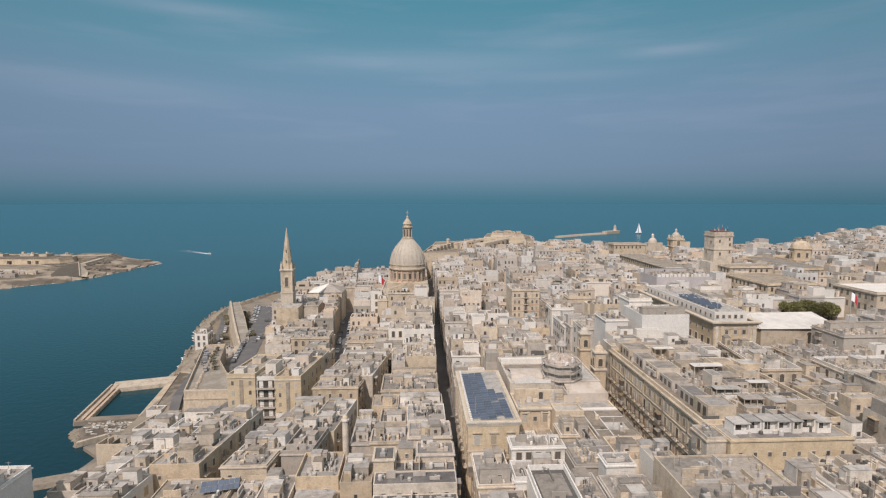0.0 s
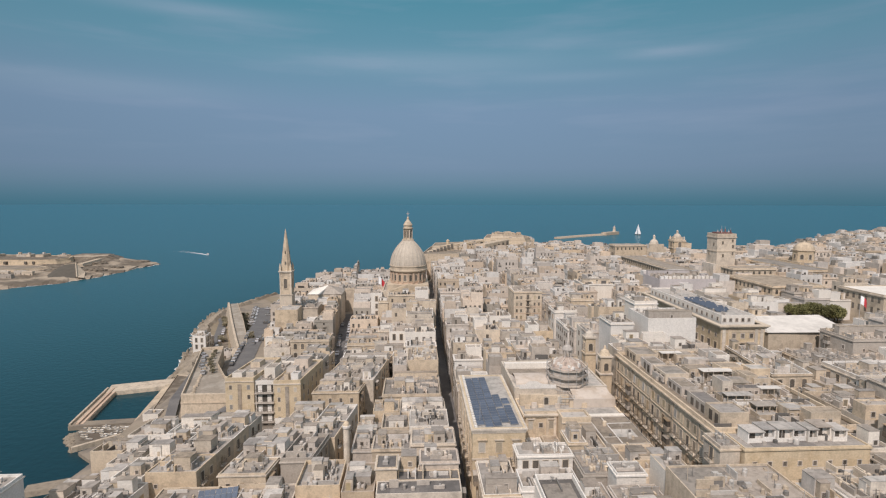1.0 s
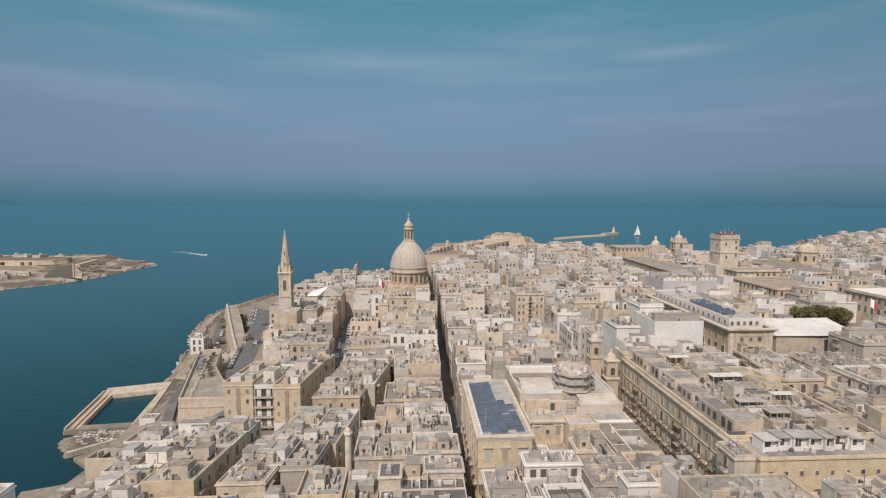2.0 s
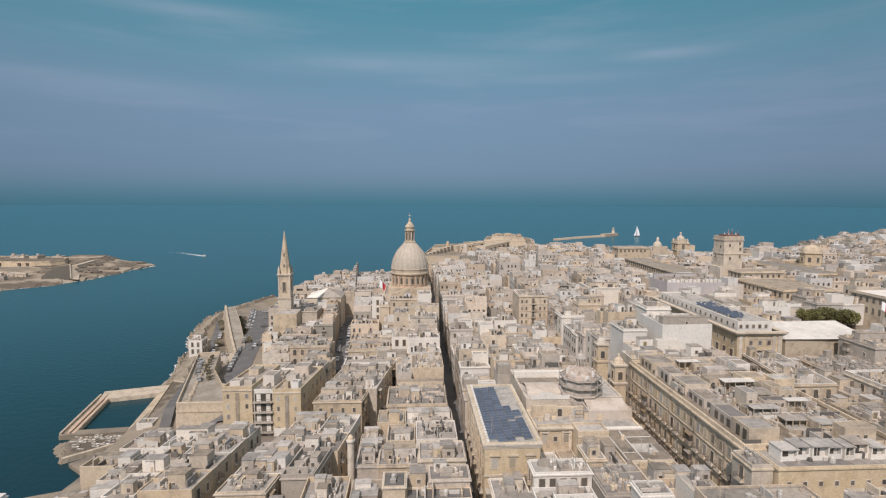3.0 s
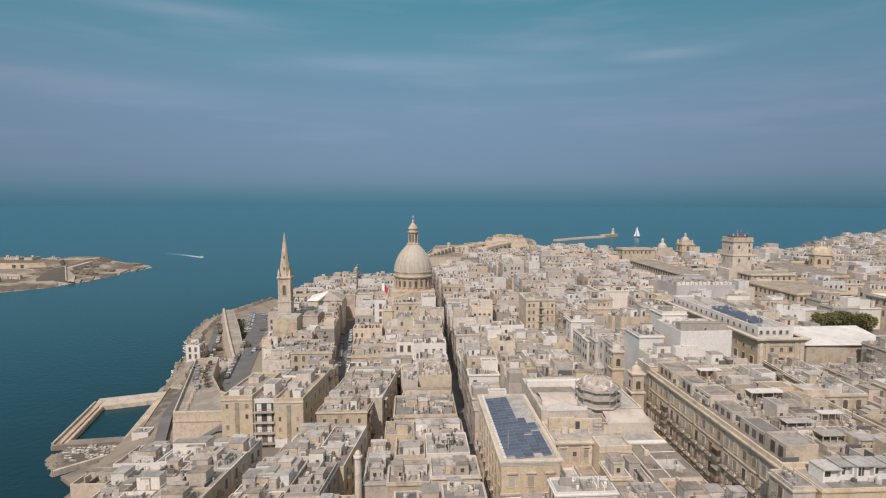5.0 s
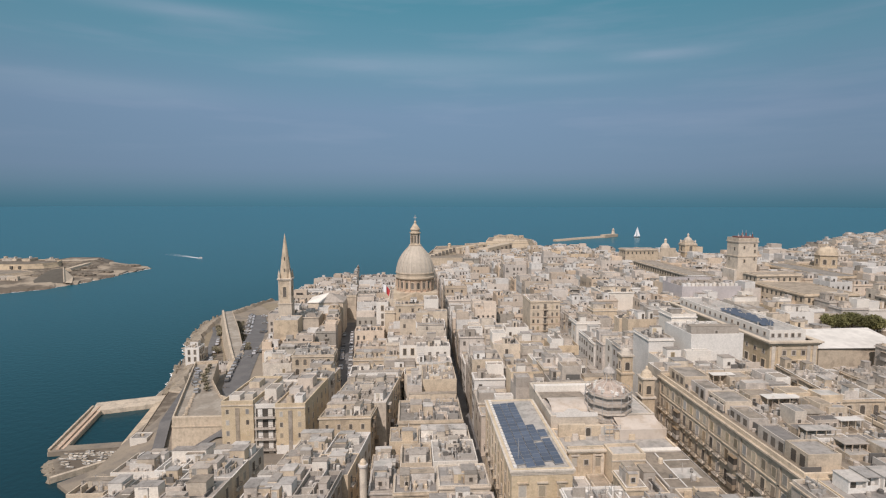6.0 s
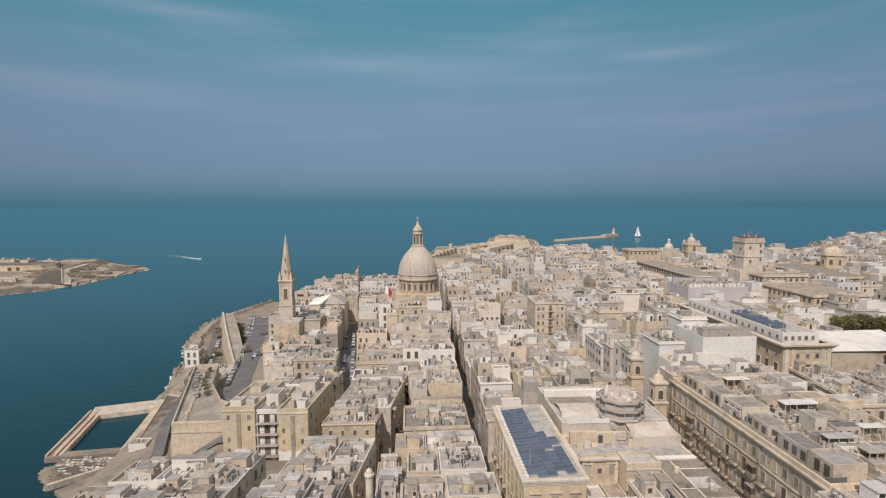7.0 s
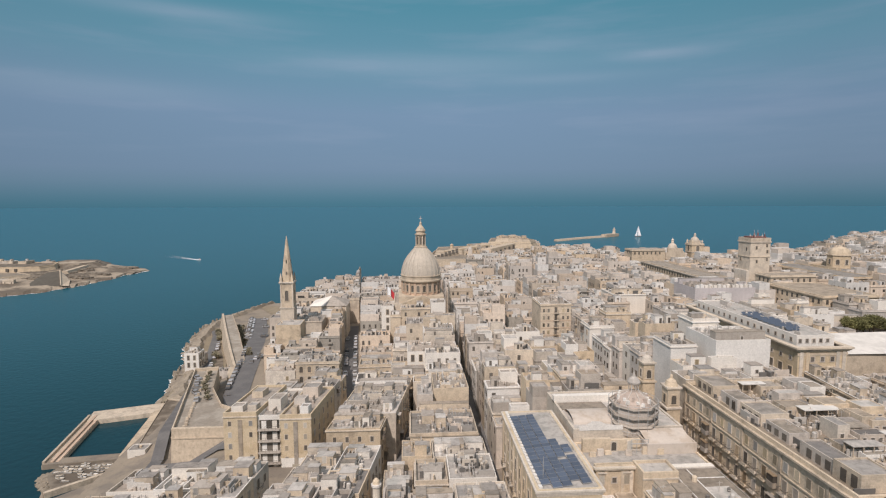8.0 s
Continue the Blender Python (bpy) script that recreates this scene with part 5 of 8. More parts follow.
# the palace with arched front
def palace():
    u0, u1, v0, v1, zr, zb = 89.2, 102.6, 152.4, 206, 45.7, 28.0
    reserve(u0, 107, v0, v1)
    w, d, h = u1 - u0, v1 - v0, zr - zb
    root = thing("palace", (u0 + u1) / 2, (v0 + v1) / 2, zb, "grand tan stone palace with a heavy cornice and arched windows", "palace")
    part("wall", Geo().ring(-w / 2, w / 2, -d / 2, d / 2, 0, h, h - 0.5, 0.5), M["honey"], root)
    part("roof", Geo().box(-w / 2 + 0.5, w / 2 - 0.5, -d / 2 + 0.5, d / 2 - 0.5, h - 1, h - 0.5), M["roof_grey"], root)
    for z, e in ((h - 0.9, 0.35), (h - 0.5, 0.7), (h - 0.1, 1.05)):
        part("cornice", Geo().ring(-w / 2 - e, w / 2 + e, -d / 2 - e, d / 2 + e, z, z + 0.42, z, 0.5 + e), M["cream"], root)
    part("string_course", Geo().ring(-w / 2 - 0.32, w / 2 + 0.32, -d / 2 - 0.32, d / 2 + 0.32, h - 7.9, h - 7.5, h - 7.9, 0.4), M["cream"], root)
    for x in (-w / 2 + 0.9, -w / 2 + 2.6, w / 2 - 2.6, w / 2 - 0.9):
        part("pilaster", Geo().box(x - 0.45, x + 0.45, -d / 2 - 0.25, -d / 2 + 0.1, 0, h - 0.9), M["cream"], root)
    for x in (-2.7, 0.0, 2.7):
        part("window", WIN["small"], None, root, at=pose(x, -d / 2 - 0.01, h - 3.6) @ Matrix.Scale(1.25, 4))
        part("arched_window", WIN["arch"], None, root, at=pose(x, -d / 2 - 0.01, h - 8.9) @ Matrix.Scale(1.75, 4))
        part("balcony_slab", slab(Geo(), x - 1.2, x + 1.2, -d / 2 - 0.7, -d / 2, h - 9.2, h - 8.95), M["cream"], root)
        part("window", WIN["tall"], None, root, at=pose(x, -d / 2 - 0.01, h - 13.0))
    part("frieze", Geo().box(-w / 2 - 0.1, w / 2 + 0.1, -d / 2 - 0.15, -d / 2 + 0.1, h - 2.0, h - 1.3), M["cream"], root)
    for y in np.arange(-d / 2 + 2.5, d / 2 - 1, 3.6):
        part("window", WIN["small"], None, root, at=pose(-w / 2 - 0.01, y, h - 3.6, 0, 0, -90))
        part("window", WIN["tall"], None, root, at=pose(-w / 2 - 0.01, y, h - 8.6, 0, 0, -90) @ Matrix.Scale(1.4, 4))
        part("window", WIN["tall"], None, root, at=pose(-w / 2 - 0.01, y, h - 14.0, 0, 0, -90))
    att = part("attic_storey", Geo().ring(-w / 2 + 1.8, w / 2 - 1.2, -d / 2 + 3.0, d / 2 - 2, h - 0.6, h + 2.6, h + 2.2, 0.3), M["white"], root)
    part("attic_roof", Geo().box(-w / 2 + 2.1, w / 2 - 1.5, -d / 2 + 3.3, d / 2 - 2.3, h + 1.8, h + 2.2), M["roof_white"], att)
    for x in np.arange(-4.0, 4.6, 1.9):
        part("window", WIN["small"], None, att, at=pose(x, -d / 2 + 2.99, h + 0.6))
    for y in np.arange(-d / 2 + 5, d / 2 - 3, 3.0):
        part("window", WIN["small"], None, att, at=pose(-w / 2 + 1.79, y, h + 0.6, 0, 0, -90))
    pv = Geo()
    for j in range(9):
        for k in range(3 if j % 3 else 2):
            y, x = -d / 2 + 9 + 2.4 * j, -3.0 + 1.9 * k
            pv.quad((x, y, h + 2.4), (x + 1.7, y, h + 2.4), (x + 1.7, y + 1.6, h + 3.1), (x, y + 1.6, h + 3.1))
    part("solar_panel", pv, M["pv"], att, kind="stuff")
    rng = random.Random(3)
    part("roof_clutter", roof_things(rng, Geo(), w - 5, d - 8, h + 2.2, 24), M["pale"], att, kind="stuff")
    # tent-like white roof beside it
    t = thing("courtyard_canopy", 121, 166.5, 28.6, "large white sheet roof over a palace courtyard", "canopy")
    part("canopy_wall", Geo().box(-12.4, 12.0, -7.4, 6.0, 0, 13.1), M["tan"], t)
    sheet = Geo().quad((-12.9, -7.9, 13.3), (6.9, -8.4, 13.3), (14.8, 6.6, 15.4), (-8.2, 6.0, 15.4)).quad((-12.9, -7.9, 13.2), (-8.2, 6.0, 15.3), (-12.6, 6.4, 13.2)).quad((6.9, -8.4, 13.2), (14.9, -6.0, 13.2), (14.8, 6.6, 15.3))
    part("canopy_sheet", sheet.quad((-12.6, 6.4, 13.2), (-8.2, 6.0, 15.3), (14.8, 6.6, 15.3), (14.8, 7.0, 13.2)), M["canvas"], t)
    reserve(107.5, 139, 156.5, 173.5)


palace()
# lilac block, tan block with middle balconies
house(105, 116.6, 250.5, 256, 38.0, "cream", "roof_pale", 1, "F", 54)
r = house(116.9, 145, 251.2, 270, 43.6, "lilac", "roof_grey", 1, "FL", 51, win="none", huts=3, label="big plain pale lilac block with plant on its roof", clutter=1.6)
for k in range(13):
    a = -13.2 + 2.05 * k
    part("air_unit", Geo().box(a, a + 1.6, -8.6, -7.2, 43.6 - r.location.z, 45.1 - r.location.z + 0.3 * (k % 2), True, 0.08), M["white"], r, "white air-conditioning unit")
r = house(41.8, 54.2, 231, 246, 41.6, "tan", "roof_pale", 0, "FL", 52, win="none", label="six-storey tan stone house with a column of balconies and dark windows", huts=1, cornice=True, base=20)
part("upper_band", Geo().box(-6.35, 6.35, -7.62, -7.4, 18.3, 18.7), M["cream"], r)
for k in range(5):
    z = 41.6 - 20 - 3.0 - 2.95 * k
    part("band", Geo().box(-6.3, 6.3, -7.6, -7.4, z - 0.55, z - 0.3), M["rose" if k else "cream"], r)
    balcony(r, pose(0, -7.5, z - 0.1))
    part("window", WIN["tall"], None, r, at=pose(0, -7.5, z - 0.1))
    for x in (-4.9, -3.0, 3.0, 4.9):
        part("window", WIN["dark" if (k + int(x)) % 3 else "blind"], None, r, at=pose(x, -7.5, z + 0.1) @ Matrix.Scale(0.85, 4))
house(38.4, 47.3, 209, 218, 31.0, "white", "roof_white", 0, "F", 55, huts=1)
house(38.4, 47.3, 218.2, 229.5, 28.6, "pale", "roof_pale", 0, "F", 56, huts=1)
house(47.5, 53.3, 222, 230.4, 27.5, "cream", "roof_pale", 0, "F", 57, huts=0)
house(54.2, 63.3, 209, 218.6, 37.6, "white", "roof_white", 0, "FL", 58, huts=2)
house(54.2, 63.3, 219, 226, 38.6, "pale", "roof_pale", 0, "FL", 59, huts=1)
house(78, 92, 246, 262, 42.5, "white", "roof_white", 1, "FL", 53, huts=1)


# square tower with masts
def mast_tower():
    reserve(159, 175, 281, 297)
    root = thing("square_tower", 169.0, 289, 32.4, "square pale stone tower with red masts on its roof", "tower")
    part("shaft", Geo().box(-5.2, 5.4, -5, 5, 0, 29.4), M["cream"], root)
    part("wide_base", Geo().box(-6.6, 5.3, -4.8, 5.8, 0, 14.5), M["cream"], root)
    part("ledge", slab(Geo(), -5.5, 5.7, -5.3, 5.3, 21.4, 21.8), M["cream"], root)
    part("ledge", slab(Geo(), -5.6, 5.8, -5.4, 5.4, 28.9, 29.5), M["cream"], root)
    part("parapet", Geo().ring(-5.3, 5.5, -5.1, 5.1, 29.4, 31.3, 29.6, 0.4), M["cream"], root)
    for x, z in ((-2, 25.4), (3.5, 26.5), (-1.6, 18.3), (3.8, 19.4), (3.8, 23.4)):
        part("window", WIN["dark"], None, root, at=pose(x, -5.02, z))
    for y, z in ((-2, 24.5), (2.5, 19)):
        part("window", WIN["dark"], None, root, at=pose(-5.22, y, z, 0, 0, -90))
    rng = random.Random(4)
    for k in range(9):
        x, y, h = rng.uniform(-4.0, 4.0), rng.uniform(-4.0, 4.0), rng.uniform(2.2, 5.0)
        mast = part("mast", Geo().lathe(x, y, [(0.12, 29.5), (0.07, 30.6 + h)], 6), M["pole"], root)
        part("antenna_panel", Geo().box(x - 0.3, x + 0.3, y - 0.25, y - 0.1, 29.4 + h * 0.6, 30.9 + h * 0.6, True), M["rust" if k % 3 else "tank"], mast)
    part("red_platform", slab(Geo(), -3.5, 4.0, -3.5, 3.5, 30.4, 31.9), M["rust"], root)


mast_tower()


def cupola(x, y, zb, r, top, label, wide):
    """A small domed tower over a church."""
    reserve(x - wide, x + wide, y - wide, y + wide)
    root = thing("church_cupola", x, y, zb, label, "church")
    h = top - zb
    part("church_body", Geo().ring(-wide, wide, -wide, wide, 0, h - r * 4.6, h - r * 4.6 - 0.5, 0.4), M["tan"], root)
    part("church_roof", Geo().box(-wide + 0.4, wide - 0.4, -wide + 0.4, wide - 0.4, h - r * 4.6 - 1.0, h - r * 4.6 - 0.5), M["roof_pale"], root)
    part("drum", Geo().lathe(0, 0, [(r, h - r * 4.6 - 0.6), (r, h - r * 2.4)], 12), M["cream"], root)
    part("cornice", Geo().lathe(0, 0, [(r, h - r * 2.5), (r * 1.12, h - r * 2.4), (r * 1.12, h - r * 2.2), (r, h - r * 2.15)], 12), M["cream"], root)
    part("dome", Geo().lathe(0, 0, [(r * math.cos(a), h - r * 2.2 + r * 1.1 * math.sin(a)) for a in np.linspace(0, 1.4, 7)], 16), M["dome"], root, smooth=True)
    part("lantern", Geo().lathe(0, 0, [(r * 0.3, h - r * 1.15), (r * 0.28, h - r * 0.5), (r * 0.36, h - r * 0.45), (r * 0.1, h - r * 0.15), (0.05, h)], 8), M["cream"], root)
    gable = Geo()
    for x0, x1, z0, z1 in ((-2.3, 2.3, 4.8, 3.2), (-1.8, 1.8, 3.2, 2.2)):
        gable.box(x0 * r, x1 * r, -r * 1.5, -r * 1.15, h - r * z0, h - r * z1, True)
    part("stepped_gable", gable, M["cream"], root)
    for k in range(8):
        a = 2 * math.pi * k / 8
        part("arched_window", WIN["arch"], None, root, at=pose((r + 0.02) * math.sin(a), -(r + 0.02) * math.cos(a), h - r * 3.9, 0, 0, math.degrees(a)) @ Matrix.Scale(r / 3.6, 4))


cupola(177.6, 391, 30, 3.1, 55.5, "small pale church dome over a tan church", 7.0)


def belfry(x, y, zb, r, top):
    """A square belfry with arched openings and a curved cap."""
    reserve(x - r, x + r, y - r, y + r)
    root = thing("church_belfry", x, y, zb, "square stone church belfry with arches and a curved cap", "belfry")
    h = top - zb
    part("shaft", Geo().box(-r, r, -r, r, 0, h - 9.2), M["tan"], root)
    part("ledge", slab(Geo(), -r - 0.4, r + 0.4, -r - 0.4, r + 0.4, h - 14.6, h - 14.1), M["cream"], root)
    part("cornice", slab(slab(Geo(), -r - 0.5, r + 0.5, -r - 0.5, r + 0.5, h - 9.2, h - 8.6), -r - 0.2, r + 0.2, -r - 0.2, r + 0.2, h - 8.6, h - 7.8), M["cream"], root)
    part("upper_stage", Geo().box(-r * 0.66, r * 0.66, -r * 0.66, r * 0.66, h - 7.8, h - 5.6), M["cream"], root)
    for sx in (-1, 1):
        for sy in (-1, 1):
            part("pinnacle", Geo().lathe(sx * r * 0.82, sy * r * 0.82, [(0.7, h - 7.8), (0.7, h - 6.6), (0.9, h - 6.5), (0.1, h - 5.0)], 6), M["cream"], root)
    part("cap", Geo().lathe(0, 0, [(r * 0.66, h - 5.6), (r * 0.6, h - 4.6), (r * 0.42, h - 3.6), (r * 0.2, h - 3.0), (r * 0.17, h - 1.4), (r * 0.22, h - 1.2), (0.06, h)], 12), M["dome"], root)
    part("wing", Geo().ring(r, r + 5.5, -r * 0.8, r, 0, h - 10.5, h - 11, 0.4), M["tan"], root)
    for a in (0, -90, 90):
        t = math.radians(a)
        part("arched_window", WIN["arch"], None, root, at=pose((r + 0.02) * math.sin(t), -(r + 0.02) * math.cos(t), h - 13.8, 0, 0, a) @ Matrix.Scale(2.0, 4))


belfry(208, 416, 30, 4.6, 57.4)


def low_dome(x, y, zb, r, base, top):
    """A broad low dome on an eight-sided drum."""
    reserve(x - r - 3, x + r + 3, y - r - 3, y + r + 3)
    root = thing("domed_church", x, y, zb, "tan church with a broad low dome on an arched drum", "church")
    b, h = base - zb, top - zb
    part("body", Geo().ring(-r - 3, r + 3, -r - 3, r + 3, 0, b, b - 0.4, 0.4), M["tan"], root)
    part("roof", Geo().box(-r - 2.6, r + 2.6, -r - 2.6, r + 2.6, b - 1, b - 0.4), M["roof_tan"], root)
    m = b + (h - b) * 0.52
    part("drum", Geo().lathe(0, 0, [(r, b - 0.5), (r, m)], 8, 0.3927), M["tan"], root)
    part("cornice", Geo().lathe(0, 0, [(r, m - 0.3), (r + 0.6, m), (r + 0.6, m + 0.5), (r - 0.2, m + 0.6)], 8, 0.3927), M["cream"], root)
    part("dome", Geo().lathe(0, 0, [((r - 0.3) * math.cos(a), m + 0.5 + (h - m - 1.3) * math.sin(a)) for a in np.linspace(0, 1.45, 8)], 20), M["tan"], root, smooth=True)
    part("finial", Geo().lathe(0, 0, [(0.5, h - 1.0), (0.5, h - 0.3), (0.1, h)], 8), M["cream"], root)
    for k in range(8):
        a = 2 * math.pi * k / 8
        part("arched_window", WIN["arch"], None, root, at=pose(r * 0.93 * math.sin(a), -r * 0.93 * math.cos(a), b + 1.2, 0, 0, math.degrees(a)) @ Matrix.Scale(1.3, 4))


low_dome(226.5, 301, 33, 5.7, 46.5, 58.2)


# long flat-roofed public buildings on the ridge
def ridge_hall(u0, u1, v0, v1, zr, roof, label):
    reserve(u0, u1, v0, v1)
    w, d, zb = u1 - u0, v1 - v0, 30.0
    h = zr - zb
    root = thing("public_building", (u0 + u1) / 2, (v0 + v1) / 2, zb, label, "public building")
    part("wall", Geo().ring(-w / 2, w / 2, -d / 2, d / 2, 0, h, h - 0.3, 0.4), M["tan"], root)
    part("roof", Geo().box(-w / 2 + 0.4, w / 2 - 0.4, -d / 2 + 0.4, d / 2 - 0.4, h - 0.8, h - 0.3), M[roof], root)
    part("cornice", Geo().ring(-w / 2 - 0.5, w / 2 + 0.5, -d / 2 - 0.5, d / 2 + 0.5, h - 1.0, h - 0.5, h - 1.0, 0.5), M["cream"], root)
    g = Geo()
    for s in np.arange(-d / 2 + 2, d / 2 - 1, 3.0):
        g.box(-w / 2 - 0.06, -w / 2, s - 0.55, s + 0.55, h - 3.6, h - 1.7)
        g.box(-w / 2 - 0.06, -w / 2, s - 0.55, s + 0.55, h - 8.0, h - 5.6)
    for s in np.arange(-w / 2 + 2, w / 2 - 1, 3.0):
        g.box(s - 0.55, s + 0.55, -d / 2 - 0.06, -d / 2, h - 3.6, h - 1.7)
    part("window", g, M["dark"], root, kind="stuff")


ridge_hall(155, 179, 224.5, 258, 45.0, "roof_tan", "tan public building with a slab roof and rows of windows")
ridge_hall(200, 216, 265, 320, 46.0, "roof_tan", "long weathered public building with a slab roof")
ridge_hall(139, 152, 283, 356, 44.0, "roof_tan", "long tan stone hall with a pale roof")
ridge_hall(178, 222, 194, 216, 46.5, "white", "large building with a pale metal roof")
ridge_hall(164, 187, 268, 279.5, 46.8, "roof_tan", "tan stone church hall below the square tower")
ridge_hall(146, 170, 386, 398, 48.0, "roof_pale", "long tan stone convent on the skyline")


# ---- the nearest houses, block by block ----
house(-53.0, -38.4, 95, 108.2, 24.3, "tan", "roof_tan", 0, "FR", 201, huts=0, par=0.3, clutter=0.3, label="low tan house with a bare slab roof and a solar rack")
slanted(-53.5, -43.0, 110.6, 118.4, 26.3, "tan", "roof_pale", 0, "FR", 202, huts=2, par=0.3)
slanted(-53.5, -43.0, 118.5, 126, 26.2, "tan", "roof_pale", 0, "FR", 203, huts=2, par=0.3)
slanted(-53.5, -43.0, 126.1, 133.6, 26.1, "tan", "roof_pale", 0, "FR", 204, huts=3, par=0.3)
slanted(-52.5, -43.0, 133.7, 141, 25.6, "cream", "roof_pale", 0, "FR", 323, huts=2, par=0.4)
slanted(-61.8, -52.7, 131, 141, 24.9, "white", "roof_white", 0, "F", 322, huts=2, par=0.9)
slanted(-71.7, -62.0, 132, 141, 24.3, "white", "roof_pale", 0, "F", 209, huts=3, clutter=1.4, par=0.8)
slanted(-59.6, -53.7, 119, 130.8, 25.2, "cream", "roof_tan", 0, "F", 205, huts=2)
slanted(-60.0, -53.7, 110, 118.8, 25.4, "white", "roof_tan", 0, "F", 206, huts=1)
slanted(-67.5, -59.8, 119, 130.8, 23.8, "cream", "roof_pale", 0, "F", 207, huts=4, clutter=1.6)
slanted(-75.0, -67.7, 124.4, 131.2, 23.9, "tan", "roof_tan", 0, "FL", 208, huts=1, win="none", label="tan stone house with a blank wall at the harbour edge")
slanted(-75.0, -66.2, 110.5, 118.6, 20.3, "cream", "roof_pale", 0, "F", 210, huts=4)
slanted(-66.0, -60.2, 106, 118.6, 22.5, "pale", "roof_pale", 0, "F", 211, huts=3, clutter=1.6)
slanted(-60.0, -52.3, 98, 109.8, 24.8, "white", "roof_pale", 0, "FR", 212, huts=4, clutter=1.5)
slanted(-71.0, -60.2, 94, 105.8, 19.5, "cream", "roof_tan", 0, "F", 213, huts=4)
house(-96, -79.3, 93, 106.8, 28.5, "white", "roof_pale", 0, "FR", 214, huts=2, win="none", label="tall pale rendered house at the harbour edge")
slanted(-37.9, -28.2, 109.4, 116, 26.2, "tan", "roof_pale", 0, "FR", 215, huts=1, win="dark", pitch=2.4, cornice=True, label="tan stone house front with a row of dark windows")
slanted(-37.7, -27.4, 116.2, 123, 26.2, "cream", "roof_pale", 0, "FR", 216, huts=4)
slanted(-37.5, -27.4, 123.2, 130.0, 25.9, "pale", "roof_pale", 0, "FR", 217, huts=4, clutter=1.5)
slanted(-27.2, -20.4, 114.4, 126.2, 26.3, "grey", "roof_grey", 0, "FR", 218, huts=1, clutter=0.5)
slanted(-36.5, -28.0, 130.2, 138.5, 25.4, "white", "roof_pale", 0, "FR", 310, huts=3)
slanted(-27.8, -19.2, 126.4, 136.0, 25.8, "cream", "roof_grey", 0, "FR", 311, huts=2)
slanted(-36.0, -27.5, 138.7, 147.2, 24.8, "cream", "roof_pale", 0, "FR", 312, huts=2)
slanted(-27.3, -19.2, 136.2, 147.2, 25.0, "white", "roof_pale", 0, "FR", 313, huts=3)
house(-24.8, -16.2, 101.4, 111.6, 27.2, "tan", "roof_pale", 0, "FR", 219, huts=3)
house(-15.7, -9.4, 99.4, 110.6, 27.6, "cream", "roof_tan", 0, "F", 220, huts=3)
house(-38.2, -31.6, 95, 108.8, 23.8, "tan", "roof_tan", 0, "F", 221, huts=0, clutter=0.4)
house(-31.4, -25.0, 95, 105.6, 26.0, "cream", "roof_pale", 0, "F", 222, huts=2)
house(-24.4, -15.9, 92, 101.2, 24.8, "tan", "roof_tan", 0, "F", 223, huts=2, clutter=1.8)
house(-8.9, 7.3, 96.8, 101.4, 28.6, "cream", "felt", 0, "FR", 224, huts=0, par=0.12, cornice=False, clutter=0.3, label="house with a wide flat grey felt roof")
house(-5.0, 7.3, 101.5, 105.2, 28.6, "cream", "felt", 0, "FR", 225, huts=0, par=0.12, cornice=False, clutter=0.5)
house(-9.2, -5.1, 101.5, 106.8, 31.2, "tan", "felt", 0, "F", 226, huts=0, win="none", clutter=0.2, label="small tan roof house with a grey roof")
house(-8.9, 7.3, 86, 96.6, 26.6, "pale", "felt", 0, "FR", 227, huts=1, par=0.12, cornice=False, clutter=0.8)
house(-0.5, 7.3, 105.4, 111, 30.0, "pale", "roof_grey", 0, "FR", 228, huts=1, win="small")
house(-5.0, -0.7, 105.4, 111, 28.4, "cream", "roof_pale", 0, "F", 229, huts=1)
house(-10.9, -2.6, 113.2, 120.2, 29.0, "aged", "roof_grey", 0, "F", 230, huts=2)
house(-2.4, 7.2, 113.2, 121.4, 30.0, "cream", "roof_pale", 0, "FR", 231, huts=2)
house(-16.0, -11.1, 119, 128, 26.0, "pale", "roof_pale", 0, "F", 232, huts=3)
house(-12.7, -6.0, 137.4, 145.4, 27.6, "tan", "roof_tan", 0, "F", 234, huts=1, win="none", label="squat old tan masonry house with worn corners")
house(-16.5, -10.2, 128.2, 136.8, 25.0, "cream", "roof_pale", 0, "F", 235, huts=3)
# right of the main street
house(11, 17.8, 93.5, 106.0, 29.6, "cream", "roof_pale", 0, "FL", 236, huts=4)
house(11, 19.6, 74, 93.3, 28.4, "cream", "roof_pale", 0, "FL", 237, huts=4, clutter=1.4)
house(18.5, 29.3, 100.2, 105.2, 33.6, "white", "roof_white", 0, "FL", 238, huts=0, win="tall", pitch=1.9, cornice=True, label="whitewashed house with a row of dark windows")
house(18.0, 29.0, 93.6, 100.0, 30.4, "white", "roof_tan", 0, "FL", 239, huts=1)
house(20.2, 27.2, 70, 93.4, 32.8, "white", "felt", 0, "FL", 240, huts=0, clutter=0.1, win="none", par=1.0, label="house with a wide grey felt roof inside white parapets")
house(27.4, 32.0, 70, 92.0, 32.2, "cream", "roof_tan", 0, "F", 241, huts=1)
house(33.8, 39.1, 89.4, 93.6, 35.4, "white", "roof_grey", 0, "F", 242, huts=0, win="dark", pitch=4.5, clutter=1.0, label="small whitewashed roof house with one dark opening")
house(32.2, 40.5, 72, 89.2, 33.4, "pale", "roof_tan", 0, "F", 243, huts=3, clutter=1.3)
house(29.5, 38, 93.8, 103.0, 33.0, "grey", "roof_grey", 0, "F", 244, huts=1, clutter=1.8)
house(38.2, 46.4, 93.8, 103.8, 33.4, "cream", "roof_tan", 0, "F", 245, huts=2)
